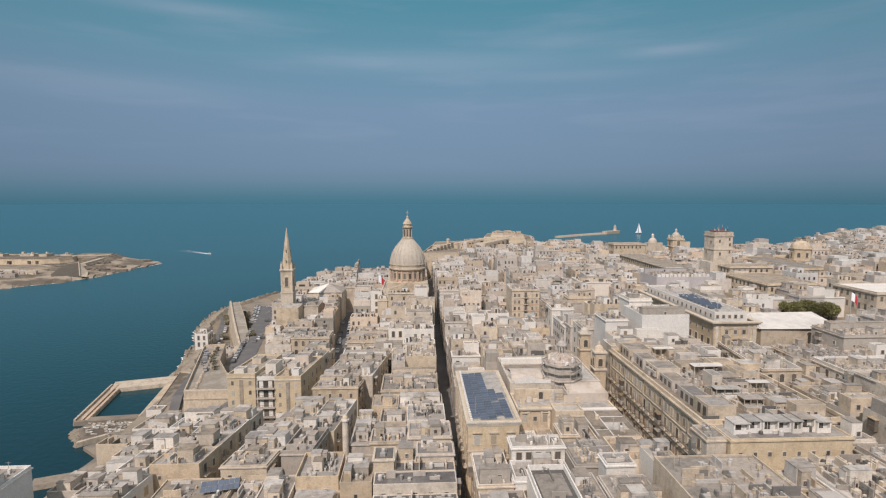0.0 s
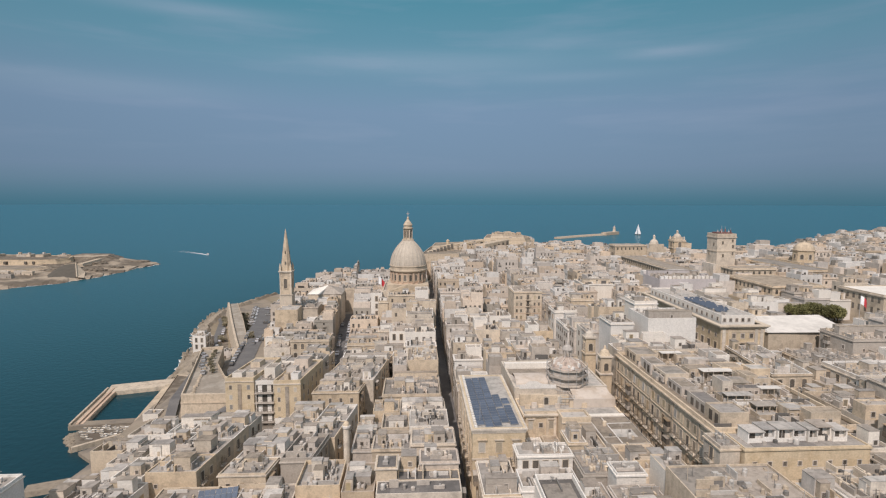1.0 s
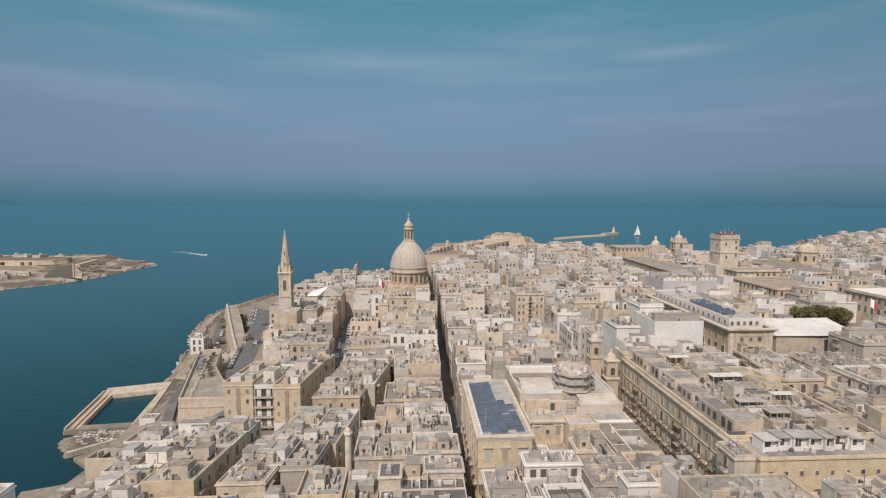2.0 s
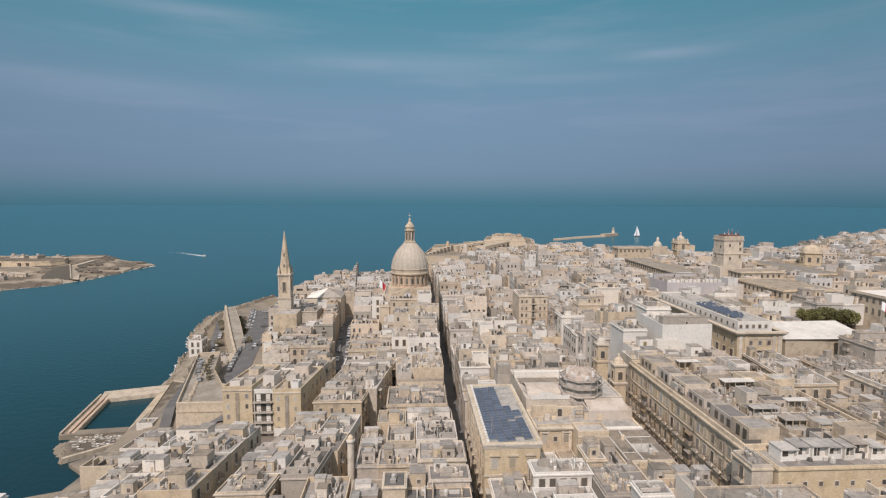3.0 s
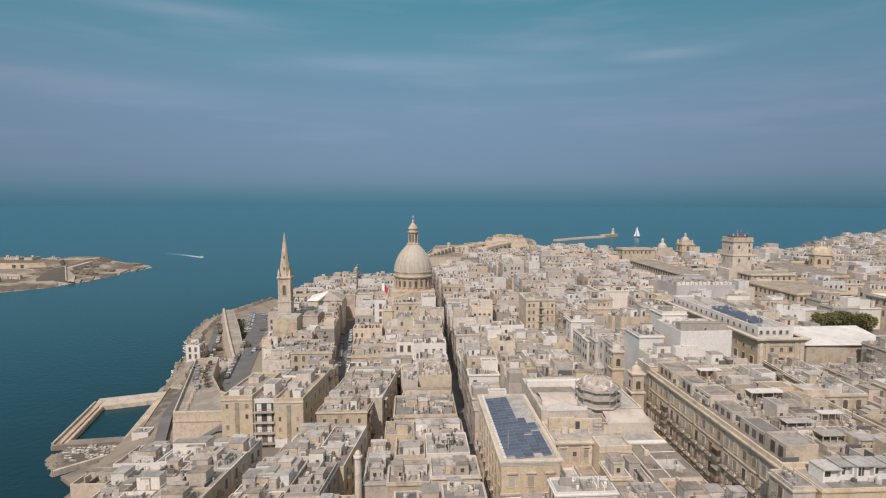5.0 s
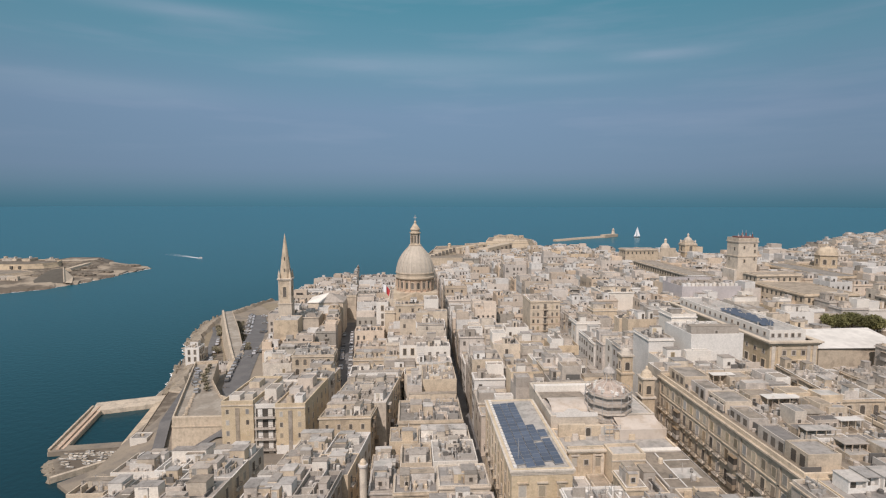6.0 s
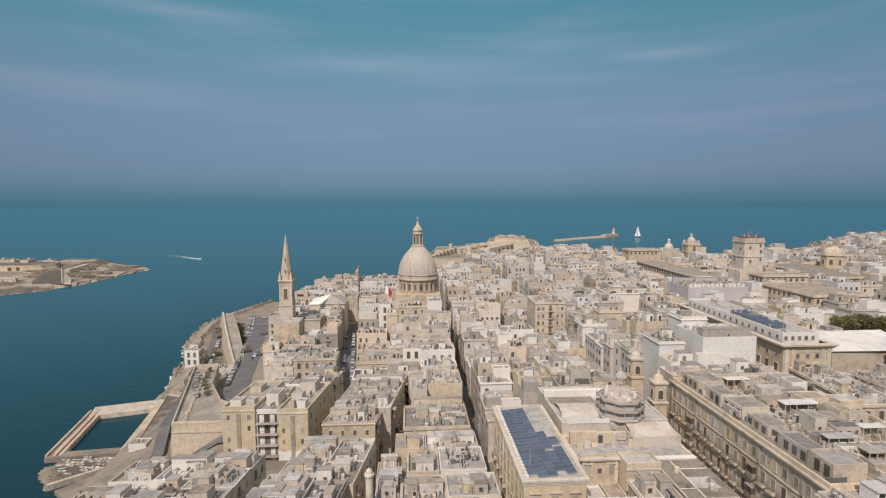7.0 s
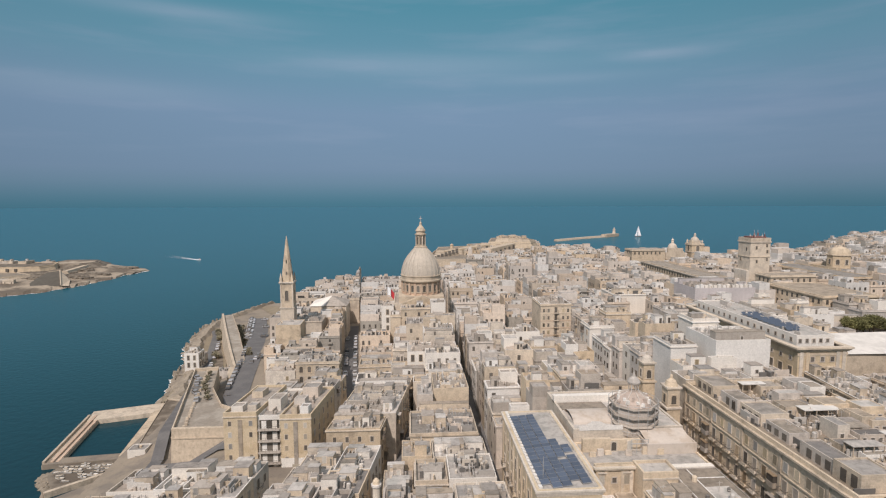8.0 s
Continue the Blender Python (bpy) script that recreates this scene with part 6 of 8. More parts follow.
r = house(37.4, 46.6, 104, 117.2, 33.8, "grey", "roof_tan", 0, "F", 246, huts=0, clutter=0.1, label="low building with a bare slab roof crossed by white joints", par=0.15)
for k, (x, y, a, b) in enumerate(((-1.2, 0, 0.22, 12.4), (-4.3, -1, 0.18, 10.0), (1.6, 3.2, 5.4, 0.2), (-2.6, -3.4, 3.0, 0.2))):
    part("roof_joint", Geo().box(x - a / 2, x + a / 2, y - b / 2, y + b / 2, 0, 0.05), M["white"], r, "white mortar joint", at=pose(0, 0, 33.8 - r.location.z + 0.06))
house(33.0, 37.2, 103.2, 112.6, 33.0, "pale", "roof_pale", 0, "F", 247, huts=1)
house(41.1, 58.9, 66, 86.6, 38.2, "aged", "roof_tan", 0, "F", 247, huts=0, clutter=0.5, label="tan building with a bare slab roof and cooling units")
house(41.6, 46.4, 87, 93.6, 36.8, "white", "roof_white", 0, "F", 249, huts=1)
house(55.4, 78.0, 87.4, 93.7, 40.6, "honey", "roof_pale", 0, "F", 250, huts=0, win="small", pitch=2.6, cornice=True, clutter=0.15, par=0.25, label="long tan stone upper storey with a dark cornice and small windows")
house(51.6, 55.2, 88.4, 93.7, 40.2, "cream", "roof_pale", 0, "FL", 251, huts=0)
house(63.8, 78.0, 66, 83.7, 38.8, "white", "roof_white", 0, "F", 252, huts=3, clutter=1.5)
house(78.3, 84.0, 66, 87.0, 38.6, "grey", "roof_tan", 0, "F", 253, huts=3)
house(78.2, 82.4, 87.6, 93.7, 39.6, "cream", "roof_grey", 0, "F", 254, huts=1)
# right of the palace street
house(86.6, 97.0, 125.5, 150.4, 40.0, "aged", "roof_tan", 0, "FL", 255, huts=3, win="arch", label="long weathered building with arched windows on the palace street", lean=0.12, par=0.4, cornice=True)
house(100.4, 105.6, 125.5, 150.4, 37.0, "aged", "roof_pale", 0, "F", 256, huts=2)
house(89.0, 103.5, 118, 125.3, 36.4, "aged", "roof_tan", 0, "FL", 261, huts=2, win="dark")
house(89, 103.5, 107, 117.8, 38.0, "aged", "roof_tan", 0, "FL", 257, huts=2)
house(122.8, 146, 143.6, 156.2, 43.2, "grey", "roof_pale", 0, "FL", 258, huts=2, win="small", pitch=4.5, label="large plain grey rendered building", clutter=1.3)
house(108, 122, 112, 122.6, 37.6, "cream", "roof_grey", 0, "FL", 259, huts=1)

# slender round turret among the near roofs
r = thing("round_turret", -17.0, 118.0, 16, "slender round stone turret with a small cap", "turret")
part("shaft", Geo().lathe(0, 0, [(0.75, 0), (0.7, 16.2)], 14), M["cream"], r)
part("collar", Geo().lathe(0, 0, [(0.7, 16.0), (0.95, 16.3), (0.95, 16.7), (0.7, 16.8)], 14), M["pale"], r)
part("cap", Geo().lathe(0, 0, [(0.72, 16.8), (0.62, 17.3), (0.3, 17.7), (0.05, 17.85)], 14), M["cream"], r)
reserve(-17.9, -16.1, 117.1, 118.9)

# small solar rack on a near roof
r = thing("solar_rack", -43.6, 101.6, 24.35, "rack of blue solar panels on a flat roof", "solar panels", turn=7)
rack = two("solar_panel", Geo().quad((0, 0, 0), (1.0, 0, 0), (1.0, 0.95, 0.6), (0, 0.95, 0.6)), M["pv"], Geo().beam((0.5, 0.9, -0.8), (0.5, 0.9, 0.55), 0.04).beam((0, 0, -0.02), (1.0, 0, -0.02), 0.03), M["steel"])
for k in range(7):
    for m in range(2):
        part("solar_panel", rack, None, r, at=pose(1.04 * k, 0.98 * m + 0.1 * k, 0.8 + 0.62 * m))

house(106, 122.6, 134.3, 151, 38.6, "aged", "roof_tan", 0, "FL", 260, huts=2)
house(106, 134, 122.8, 134, 39.8, "cream", "roof_grey", 0, "FL", 262, huts=2, win="tall", pitch=3.4)

# ---- the harbour side ----
def wall_run(name, pts, z0, z1, w, mat, label, category, lean=0.0):
    """A thick wall along a line on the plan, one object."""
    g = Geo()
    for a, b in zip(pts[:-1], pts[1:]):
        a, b = Vector(a), Vector(b)
        n = (b - a).normalized()
        s = Vector((-n.y, n.x)) * w / 2
        lo = Vector((-n.y, n.x)) * (w / 2 + lean)
        q = [(*(a - lo), z0), (*(b - lo), z0), (*(b + lo), z0), (*(a + lo), z0), (*(a - s), z1), (*(b - s), z1), (*(b + s), z1), (*(a + s), z1)]
        i = len(g.p)
        g.p += q
        g.f += [(i, i + 1, i + 5, i + 4), (i + 1, i + 2, i + 6, i + 5), (i + 2, i + 3, i + 7, i + 6), (i + 3, i, i + 4, i + 7), (i + 4, i + 5, i + 6, i + 7)]
    return tagged(new(name, g.mesh(name, M[mat])), label, category, kind="structure")


# swimming enclosure: a rectangle of quays round still water
wall_run("quay_outer", [(-131.5, 230), (-124.0, 192.0)], -2, 1.4, 4.6, "aged", "stepped stone quay along the open sea", "quay")
wall_run("quay_outer_step", [(-133.5, 229.4), (-126.2, 192.4)], -2, 2.2, 0.7, "bastion", "low stone wall on the outer quay", "quay wall")
wall_run("quay_step", [(-131.2, 229.4), (-124.0, 193.0)], -2, 1.95, 0.9, "rose", "worn brown stone step along the outer quay", "quay step")
wall_run("quay_step", [(-129.6, 229.0), (-122.6, 193.4)], -2, 1.65, 0.9, "rose", "worn brown stone step along the outer quay", "quay step")
wall_run("quay_far", [(-133, 229.0), (-105, 237.5)], -2, 1.7, 9.5, "tan", "sandy stone quay behind the pool", "quay")
wall_run("quay_near", [(-126.3, 193.5), (-99, 196.5)], -2, 1.6, 4.0, "paving", "stone quay in front of the pool", "quay")
wall_run("quay_inner", [(-109.3, 233), (-103.2, 195)], -2, 2.0, 3.0, "tan", "stone quay on the land side of the pool", "quay")
g, yard = Geo(), [(-121.0, 186.0), (-113.5, 176.0), (-97.0, 190.5), (-99.0, 192.6), (-120.0, 192.6)]
for (a, b), (c, d) in zip(yard, yard[1:] + yard[:1]):
    g.quad((a, b, -2), (c, d, -2), (c, d, 1.3), (a, b, 1.3))
g.quad(*[(a, b, 1.3) for a, b in yard])
tagged(new("quay_boatyard", g.mesh("quay_boatyard", M["scrub"])), "rough earth yard for small boats", "quay", kind="structure")
g, apron = Geo(), [(-111.0, 172.4), (-103.0, 166.0), (-86.0, 168.0), (-88.0, 193.0), (-96.6, 190.0)]
for (a, b), (c, d) in zip(apron, apron[1:] + apron[:1]):
    g.quad((a, b, -2), (c, d, -2), (c, d, 1.2), (a, b, 1.2))
g.quad(*[(a, b, 1.2) for a, b in apron])
tagged(new("quay_apron", g.mesh("quay_apron", M["paving"])), "pale paved apron beside the mole", "quay", kind="structure")
wall_run("mole", [(-114.6, 174.8), (-96.2, 191.2)], -2, 1.75, 1.2, "aged", "low stone mole with rocks at its end", "mole")
wall_run("shore_promenade", [(-112, 150.5), (-90, 158.5)], -2, 1.4, 4.4, "rock", "brown rocky shore walk at the water", "promenade", 1.2)

# the rocky shelf at the water, and loose boulders on it
shelf = Geo()
for k in range(0, 142):
    y = 236 + 1.5 * k
    for j in range(9):
        x = coast(y) - 4.5 + 1.6 * j + 2.2 * noise.noise((y * 0.13, 0.3 * j, 2.0))
        z = -1.2 + 0.75 * j + 1.2 * noise.noise((x * 0.35, y * 0.35, 5.0)) + 0.7 * noise.noise((x * 0.9, y * 0.9, 1.0))
        shelf.p.append((x, y, max(-1.0, z) if j < 8 else ground(x, y) - 0.2))
    if k:
        for j in range(8):
            a = 9 * k + j
            shelf.f.append((a - 9, a - 8, a + 1, a))
tagged(new("shore_shelf", shelf.mesh("shore_shelf", M["rock"])), "ragged pale rock shelf at the water's edge", "rocks", kind="structure")
surf, edge = Geo(), []
for k in range(142):
    row = [Vector(p) for p in shelf.p[9 * k:9 * k + 9]]
    j = next(j for j in range(1, 9) if row[j].z > 0)
    f = -row[j - 1].z / (row[j].z - row[j - 1].z)
    w = row[j - 1].lerp(row[j], min(1.0, max(0.0, f)))
    edge.append((w.x + 0.3, w.x - max(0.0, 0.05 + 1.0 * noise.noise((w.y * 0.12, 4.0, 0.0))), w.y))
for (a, b, y), (c, d, q) in zip(edge, edge[1:]):
    surf.quad((a, y, 0.06), (c, q, 0.06), (d, q, 0.06), (b, y, 0.06))
tagged(new("surf", surf.mesh("surf", M["foam"])), "thin white surf at the foot of the rocks", "surf", kind="stuff")
rocks = Geo()
rr = random.Random(21)
for k in range(400):
    if k < 75:
        a = rr.random()
        x, y = -122.5 + a * 7.5 + rr.uniform(-1.5, 1.5), 188 - a * 11 + rr.uniform(-1.5, 1.5)
    else:
        y = rr.uniform(238, 440)
        x = coast(y) + rr.gauss(1.5, 1.8)
    s = rr.uniform(0.25, 0.8) * rr.choice([0.7, 1.0, 1.0, 1.7])
    i0 = len(rocks.p)
    rocks.lathe(x, y, [(s * 1.1, -0.9), (s * 1.3, 0.15), (s * rr.uniform(0.5, 0.9), rr.uniform(0.5, 1.0) * s + (0.3 if k < 75 else 1.4))], 5, rr.uniform(0, 3), rr.uniform(0.7, 1.6), rr.uniform(0.6, 1.3))
    for q in range(i0, len(rocks.p)):
        px, py, pz = rocks.p[q]
        rocks.p[q] = (px + rr.uniform(-0.3, 0.3) * s, py + rr.uniform(-0.3, 0.3) * s, pz + rr.uniform(-0.25, 0.25) * s)
tagged(new("shore_rocks", rocks.mesh("shore_rocks", M["rock"])), "scattered pale boulders along the shore", "rocks", kind="stuff")

# bastions
def bastion(name, corners, z0, z1, label, lean=1.2, mat="bastion", par=1.1, top="paving"):
    """A solid walled platform with a battered face and a parapet."""
    c = sum((Vector(p) for p in corners), Vector((0, 0))) / len(corners)
    root = thing(name, c.x, c.y, 0, label, "bastion")
    rel = [Vector(p) - c for p in corners]
    n, g = len(rel), Geo()
    out = [p + p.normalized() * lean for p in rel]
    ins = [p - p.normalized() * 1.2 for p in rel]
    for k in range(n):
        a, b = k, (k + 1) % n
        g.quad((*out[a], z0), (*out[b], z0), (*rel[b], z1), (*rel[a], z1))
        g.quad((*rel[a], z1), (*rel[b], z1), (*rel[b], z1 + par), (*rel[a], z1 + par))
        g.quad((*rel[a], z1 + par), (*rel[b], z1 + par), (*ins[b], z1 + par), (*ins[a], z1 + par))
        g.quad((*ins[b], z1), (*ins[a], z1), (*ins[a], z1 + par), (*ins[b], z1 + par))
    part("scarp", g, M[mat], root)
    part("platform", Geo().quad(*[(*p, z1) for p in ins]), M[top], root)
    g = Geo()
    for k in range(n):
        a, b = out[k].lerp(rel[k], 0.82), out[(k + 1) % n].lerp(rel[(k + 1) % n], 0.82)
        z = z0 + (z1 - z0) * 0.82
        e = (a + b).normalized() * 0.22
        g.quad((*(a + e), z), (*(b + e), z), (*(b + e), z + 0.4), (*(a + e), z + 0.4))
        g.quad((*(a + e), z + 0.4), (*(b + e), z + 0.4), (*b, z + 0.4), (*a, z + 0.4))
    part("cordon", g, M["bastion"], root)
    return root


bastion("bastion", [(-81.8, 181.8), (-66.0, 181.8), (-67.5, 196), (-73.3, 200), (-82.3, 217), (-88.5, 241), (-97.4, 239.5)], 4, 15.2, "big tan masonry bastion with a flat gun terrace", top="lane")


def rampart(left, right, z0, z1):
    """A long wall with a broad flat top, a parapet on its sea side and battered faces."""
    root = thing("curtain_wall", left[0][0], left[0][1], 0, "long pale masonry rampart with a wide flat top and a rounded end", "rampart")
    base = Vector(left[0])
    lf, rt2 = [Vector(p) - base for p in left], [Vector(p) - base for p in right]
    top, sea, land, cap = Geo(), Geo(), Geo(), Geo()
    for k in range(len(lf) - 1):
        a, b, c, d = lf[k], lf[k + 1], rt2[k + 1], rt2[k]
        n = Vector((b.y - a.y, a.x - b.x)).normalized()
        if n.dot(d - a) > 0:
            n = -n
        a1, b1, a2, b2 = a + n * 1.5, b + n * 1.5, a - n * 1.1, b - n * 1.1
        d1, c1 = d - n * 0.8, c - n * 0.8
        top.quad((*a, z1), (*b, z1), (*c, z1), (*d, z1))
        sea.quad((*a1, z0), (*b1, z0), (*b, z1 + 1.1), (*a, z1 + 1.1)).quad((*a2, z1), (*b2, z1), (*b2, z1 + 1.1), (*a2, z1 + 1.1))
        cap.quad((*a, z1 + 1.1), (*b, z1 + 1.1), (*b2, z1 + 1.1), (*a2, z1 + 1.1))
        land.quad((*d1, z0), (*c1, z0), (*c, z1), (*d, z1))
        m = n * 0.35
        land.quad((*d, z1), (*c, z1), (*c, z1 + 0.35), (*d, z1 + 0.35)).quad((*d, z1 + 0.35), (*c, z1 + 0.35), (*(c + m), z1 + 0.35), (*(d + m), z1 + 0.35)).quad((*(d + m), z1), (*(c + m), z1), (*(c + m), z1 + 0.35), (*(d + m), z1 + 0.35))
    for p, q in ((lf[0], rt2[0]), (lf[-1], rt2[-1])):
        land.quad((*p, z0), (*q, z0), (*q, z1), (*p, z1))
    part("terreplein", top, M["lane"], root, "dusty flat wall top")
    part("sea_face", sea, M["bastion"], root)
    part("coping", cap, M["bastion"], root)
    part("land_face", land, M["bastion"], root)


rampart([(-129.7, 364), (-112.3, 318), (-97.9, 281), (-91.2, 264.2), (-88.4, 257.4), (-86.9, 255.6)], [(-123.8, 366), (-104.4, 317.4), (-91.2, 281.5), (-86.6, 268.0), (-85.1, 260.6), (-86.0, 256.6)], 2, 10.6)
bastion("quay_terrace", [(-99.5, 196), (-92.5, 194.5), (-102.0, 237), (-108.5, 239)], 0, 4.0, "low brown stone terrace between pool and shore road", 0.3, "aged", par=0.35, top="scrub")
house(-99.0, -93.6, 189.6, 194.0, 6.2, "white", "roof_pale", 0, "F", 85, huts=0, base=0.8, label="small white boathouse at the quay", clutter=0.3)
wall_run("ramp_wall", [(-85, 243), (-88.5, 256)], 4, 11, 2.5, "bastion", "ramp wall climbing to the rampart", "wall")


# asphalt strips: shore road and the street along the rampart
def strip(name, pts, w, label, mat="asphalt"):
    g = Geo()
    for a, b in zip(pts[:-1], pts[1:]):
        a, b = Vector(a), Vector(b)
        d = (b - a).xy.normalized()
        s = Vector((-d.y, d.x, 0)) * w / 2
        for k in range(6):
            p, q = a.lerp(b, k / 6), a.lerp(b, (k + 1) / 6)
            g.quad(tuple(p - s), tuple(q - s), tuple(q + s), tuple(p + s))
    return tagged(new(name, g.mesh(name, M[mat])), label, "road", kind="structure")


def drape(name, pts, w, label, mat, lift=0.3):
    """A broad strip that follows the slope of the land."""
    g, n = Geo(), 6
    for a, b in zip(pts[:-1], pts[1:]):
        a, b = Vector(a), Vector(b)
        for i in range(11):
            p = a.lerp(b, i / 10)
            for k in range(n + 1):
                x = p.x + w * (k / n - 0.5)
                g.p.append((x, p.y, ground(x, p.y) + lift))
            if i:
                q = len(g.p) - 2 * (n + 1)
                g.f += [(q + k, q + k + 1, q + k + n + 2, q + k + n + 1) for k in range(n)]
    return tagged(new(name, g.mesh(name, M[mat])), label, "ground", kind="structure")


def on_land(pts, lift=0.25):
    return [(x, y, max(ground(x, y), ground(x - 4, y), ground(x + 4, y)) + lift) for x, y in pts]


strip("road_shore", on_land([(-84, 160), (-86.5, 182), (-89.5, 194), (-100.5, 238), (-105, 262), (-114.5, 300), (-127, 345), (-133, 358)], 0.65), 3.4, "dusty shore road beside the sea wall")
strip("road_rampart", on_land([(-69, 204), (-75.5, 221), (-79.5, 242), (-84.0, 268), (-90.6, 298), (-100, 342), (-114, 390)]), 9.0, "grey asphalt road with parked cars behind the rampart")
strip("road_bastion", [(-86, 176.4, 6.5), (-76, 177.0, 7.0), (-66, 177.6, 12.9), (-60, 177.6, 13.5)], 6.0, "steep grey street under the bastion's front wall")
strip("road_hotel", on_land([(-92, 158), (-80, 160.6), (-36, 160.6)]), 3.6, "narrow asphalt street between the houses")
strip("road_main_street", on_land([(9.1, 50), (9.1, 150), (9.1, 300), (9.1, 420)], 0.1), 3.6, "narrow dark asphalt street between tall houses")
strip("road_second_street", on_land([(-50.7, 60), (-30.2, 192), (-32.0, 205), (-41.0, 300), (-48.0, 400)], 0.1), 6.3, "narrow asphalt street in shade")
strip("road_lane", on_land([(-15.5, 137), (-13.0, 160), (-9.8, 183)], 0.1), 4.4, "narrow shaded lane between old houses")
strip("road_third_street", on_land([(49.4, 50), (49.4, 150), (49.4, 300)], 0.1), 5.0, "street in front of the long building")


drape("shore_strip", [(-108.5, 240), (-111, 262), (-117, 292)], 6.0, "brown trodden strip between sea wall and rocks", "earth", 0.35)
drape("earth_verge", [(-98, 246), (-101, 262), (-112, 300), (-124, 340), (-132, 364)], 14.0, "dry brown scrubby verge below the rampart", "earth")
drape("scrub_slope", [(-96, 262), (-108, 296), (-122, 332), (-133, 358)], 3.6, "dark dry scrub at the rampart\'s foot", "scrub", 0.4)
drape("scrub_verge", [(-86.5, 274), (-96.8, 300), (-108.5, 335), (-119, 366)], 5.6, "strip of dry scrub between rampart and road", "scrub", 0.35)
drape("earth_bank", [(-100, 400), (-112, 420), (-118, 432)], 14.0, "dry earth bank at the shore", "earth")


# cars
def car_meshes():
    body = Geo()
    prof = [(-2.1, 0.35), (-2.1, 0.75), (-1.2, 0.92), (2.0, 0.95), (2.1, 0.6), (2.1, 0.35)]
    for (a, b), (c, d) in zip(prof, prof[1:] + prof[:1]):
        body.quad((-0.85, a, b), (0.85, a, b), (0.85, c, d), (-0.85, c, d))
    for x in (-0.85, 0.85):
        body.quad(*[(x, a, b) for a, b in prof])
    body.box(-0.66, 0.66, -0.25, 1.25, 1.38, 1.42, True)
    cab = Geo().box(-0.78, 0.78, -0.9, 1.8, 0.9, 1.4, True, 0.0)
    for i in (4, 5):
        x, y, z = cab.p[i]
        cab.p[i] = (x * 0.84, y + 0.65, z)
    for i in (6, 7):
        x, y, z = cab.p[i]
        cab.p[i] = (x * 0.84, y - 0.5, z)
    wheel = Geo()
    for x0, x1 in ((-0.1, 0.1),):
        ring = [(0.31 * math.cos(a), 0.31 * math.sin(a)) for a in np.linspace(0, 2 * math.pi, 11)[:-1]]
        wheel.quad(*[(x0, c, s) for c, s in ring])
        wheel.quad(*[(x1, c, s) for c, s in reversed(ring)])
        for (c, s), (e, f) in zip(ring, ring[1:] + ring[:1]):
            wheel.quad((x0, c, s), (x1, c, s), (x1, e, f), (x0, e, f))
    return body.mesh("body", M["car"]), cab.mesh("cabin_glass", M["dark"]), wheel.mesh("wheel", M["rail"])


CAR = car_meshes()


def car(x, y, z, turn):
    root = thing("car", x, y, z, "small parked car beside the road", "car", "parked cars", turn=turn)
    part("body", CAR[0], None, root)
    part("cabin_glass", CAR[1], None, root)
    for sx in (-0.78, 0.78):
        for sy in (-1.3, 1.3):
            part("wheel", CAR[2], None, root, at=pose(sx, sy, 0.31))


def park(pts, step, side, turn, lift=0.26, skip=0.25, seed=0):
    rng = random.Random(seed)
    pts = on_land(pts, lift)
    for a, b in zip(pts[:-1], pts[1:]):
        a, b = Vector(a), Vector(b)
        d = (b - a).normalized()
        head = math.degrees(math.atan2(-d.x, d.y))
        n = int((b - a).length / step)
        for k in range(n):
            if rng.random() < skip:
                continue
            p = a.lerp(b, (k + 0.5) / n) + Vector((d.y, -d.x, 0)) * side
            car(p.x, p.y, a.lerp(b, (k + 0.5) / n).z, head + turn)


park([(-75.5, 221), (-79.5, 242), (-84.0, 268), (-90.6, 298)], 5.2, -3.8, 0, 0.26, 0.15, 1)
park([(-84.0, 268), (-90.6, 298), (-100, 342), (-114, 390)], 3.4, 3.6, 65, 0.26, 0.88, 2)
park([(-96.5, 320), (-104, 350), (-114, 390)], 3.2, -4.2, 65, 0.26, 0.3, 22)
park([(-104, 258), (-114.5, 300), (-122, 327)], 5.0, 2.8, 0, 0.66, 0.25, 3)
park([(9.1, 80), (9.1, 160)], 5.5, -0.8, 0, 0.12, 0.2, 4)
park([(-32.0, 205), (-41.0, 300)], 5.5, 1.9, 0, 0.12, 0.2, 5)
park([(-32.0, 205), (-41.0, 300)], 6.5, -1.9, 0, 0.12, 0.4, 15)
park([(-80, 160.6), (-62, 160.6)], 5.2, 0.8, 0, 0.26, 0.3, 6)


# the parking place between bastion and rampart
rp = random.Random(9)
for k in range(26):
    x, y = -95.5 + 2.9 * (k % 5) + rp.uniform(-0.3, 0.3) + (k // 5) * 0.5, 247 + 5.6 * (k // 5) + rp.uniform(-0.4, 0.4)
    if rp.random() < 0.6:
        car(x, y, ground(x, y) + 0.2, rp.choice([0, 180, 8]))

for k in range(26):
    x, y = -81.3 - 0.235 * (2.1 * k) + rp.uniform(0.1, 0.5) + 1.8, 184.5 + 2.1 * k
    g = Geo().box(-0.45, 0.45, -0.35, 0.35, 0, 0.9, True, 0.06)
    stone = tagged(new("stone_block", g.mesh("stone_block", M["aged"])), "squat brown stone block along the bastion's edge", "stone block", "stone blocks on the bastion")
    stone.matrix_basis = pose(x, y, 15.2, 0, 0, 13)

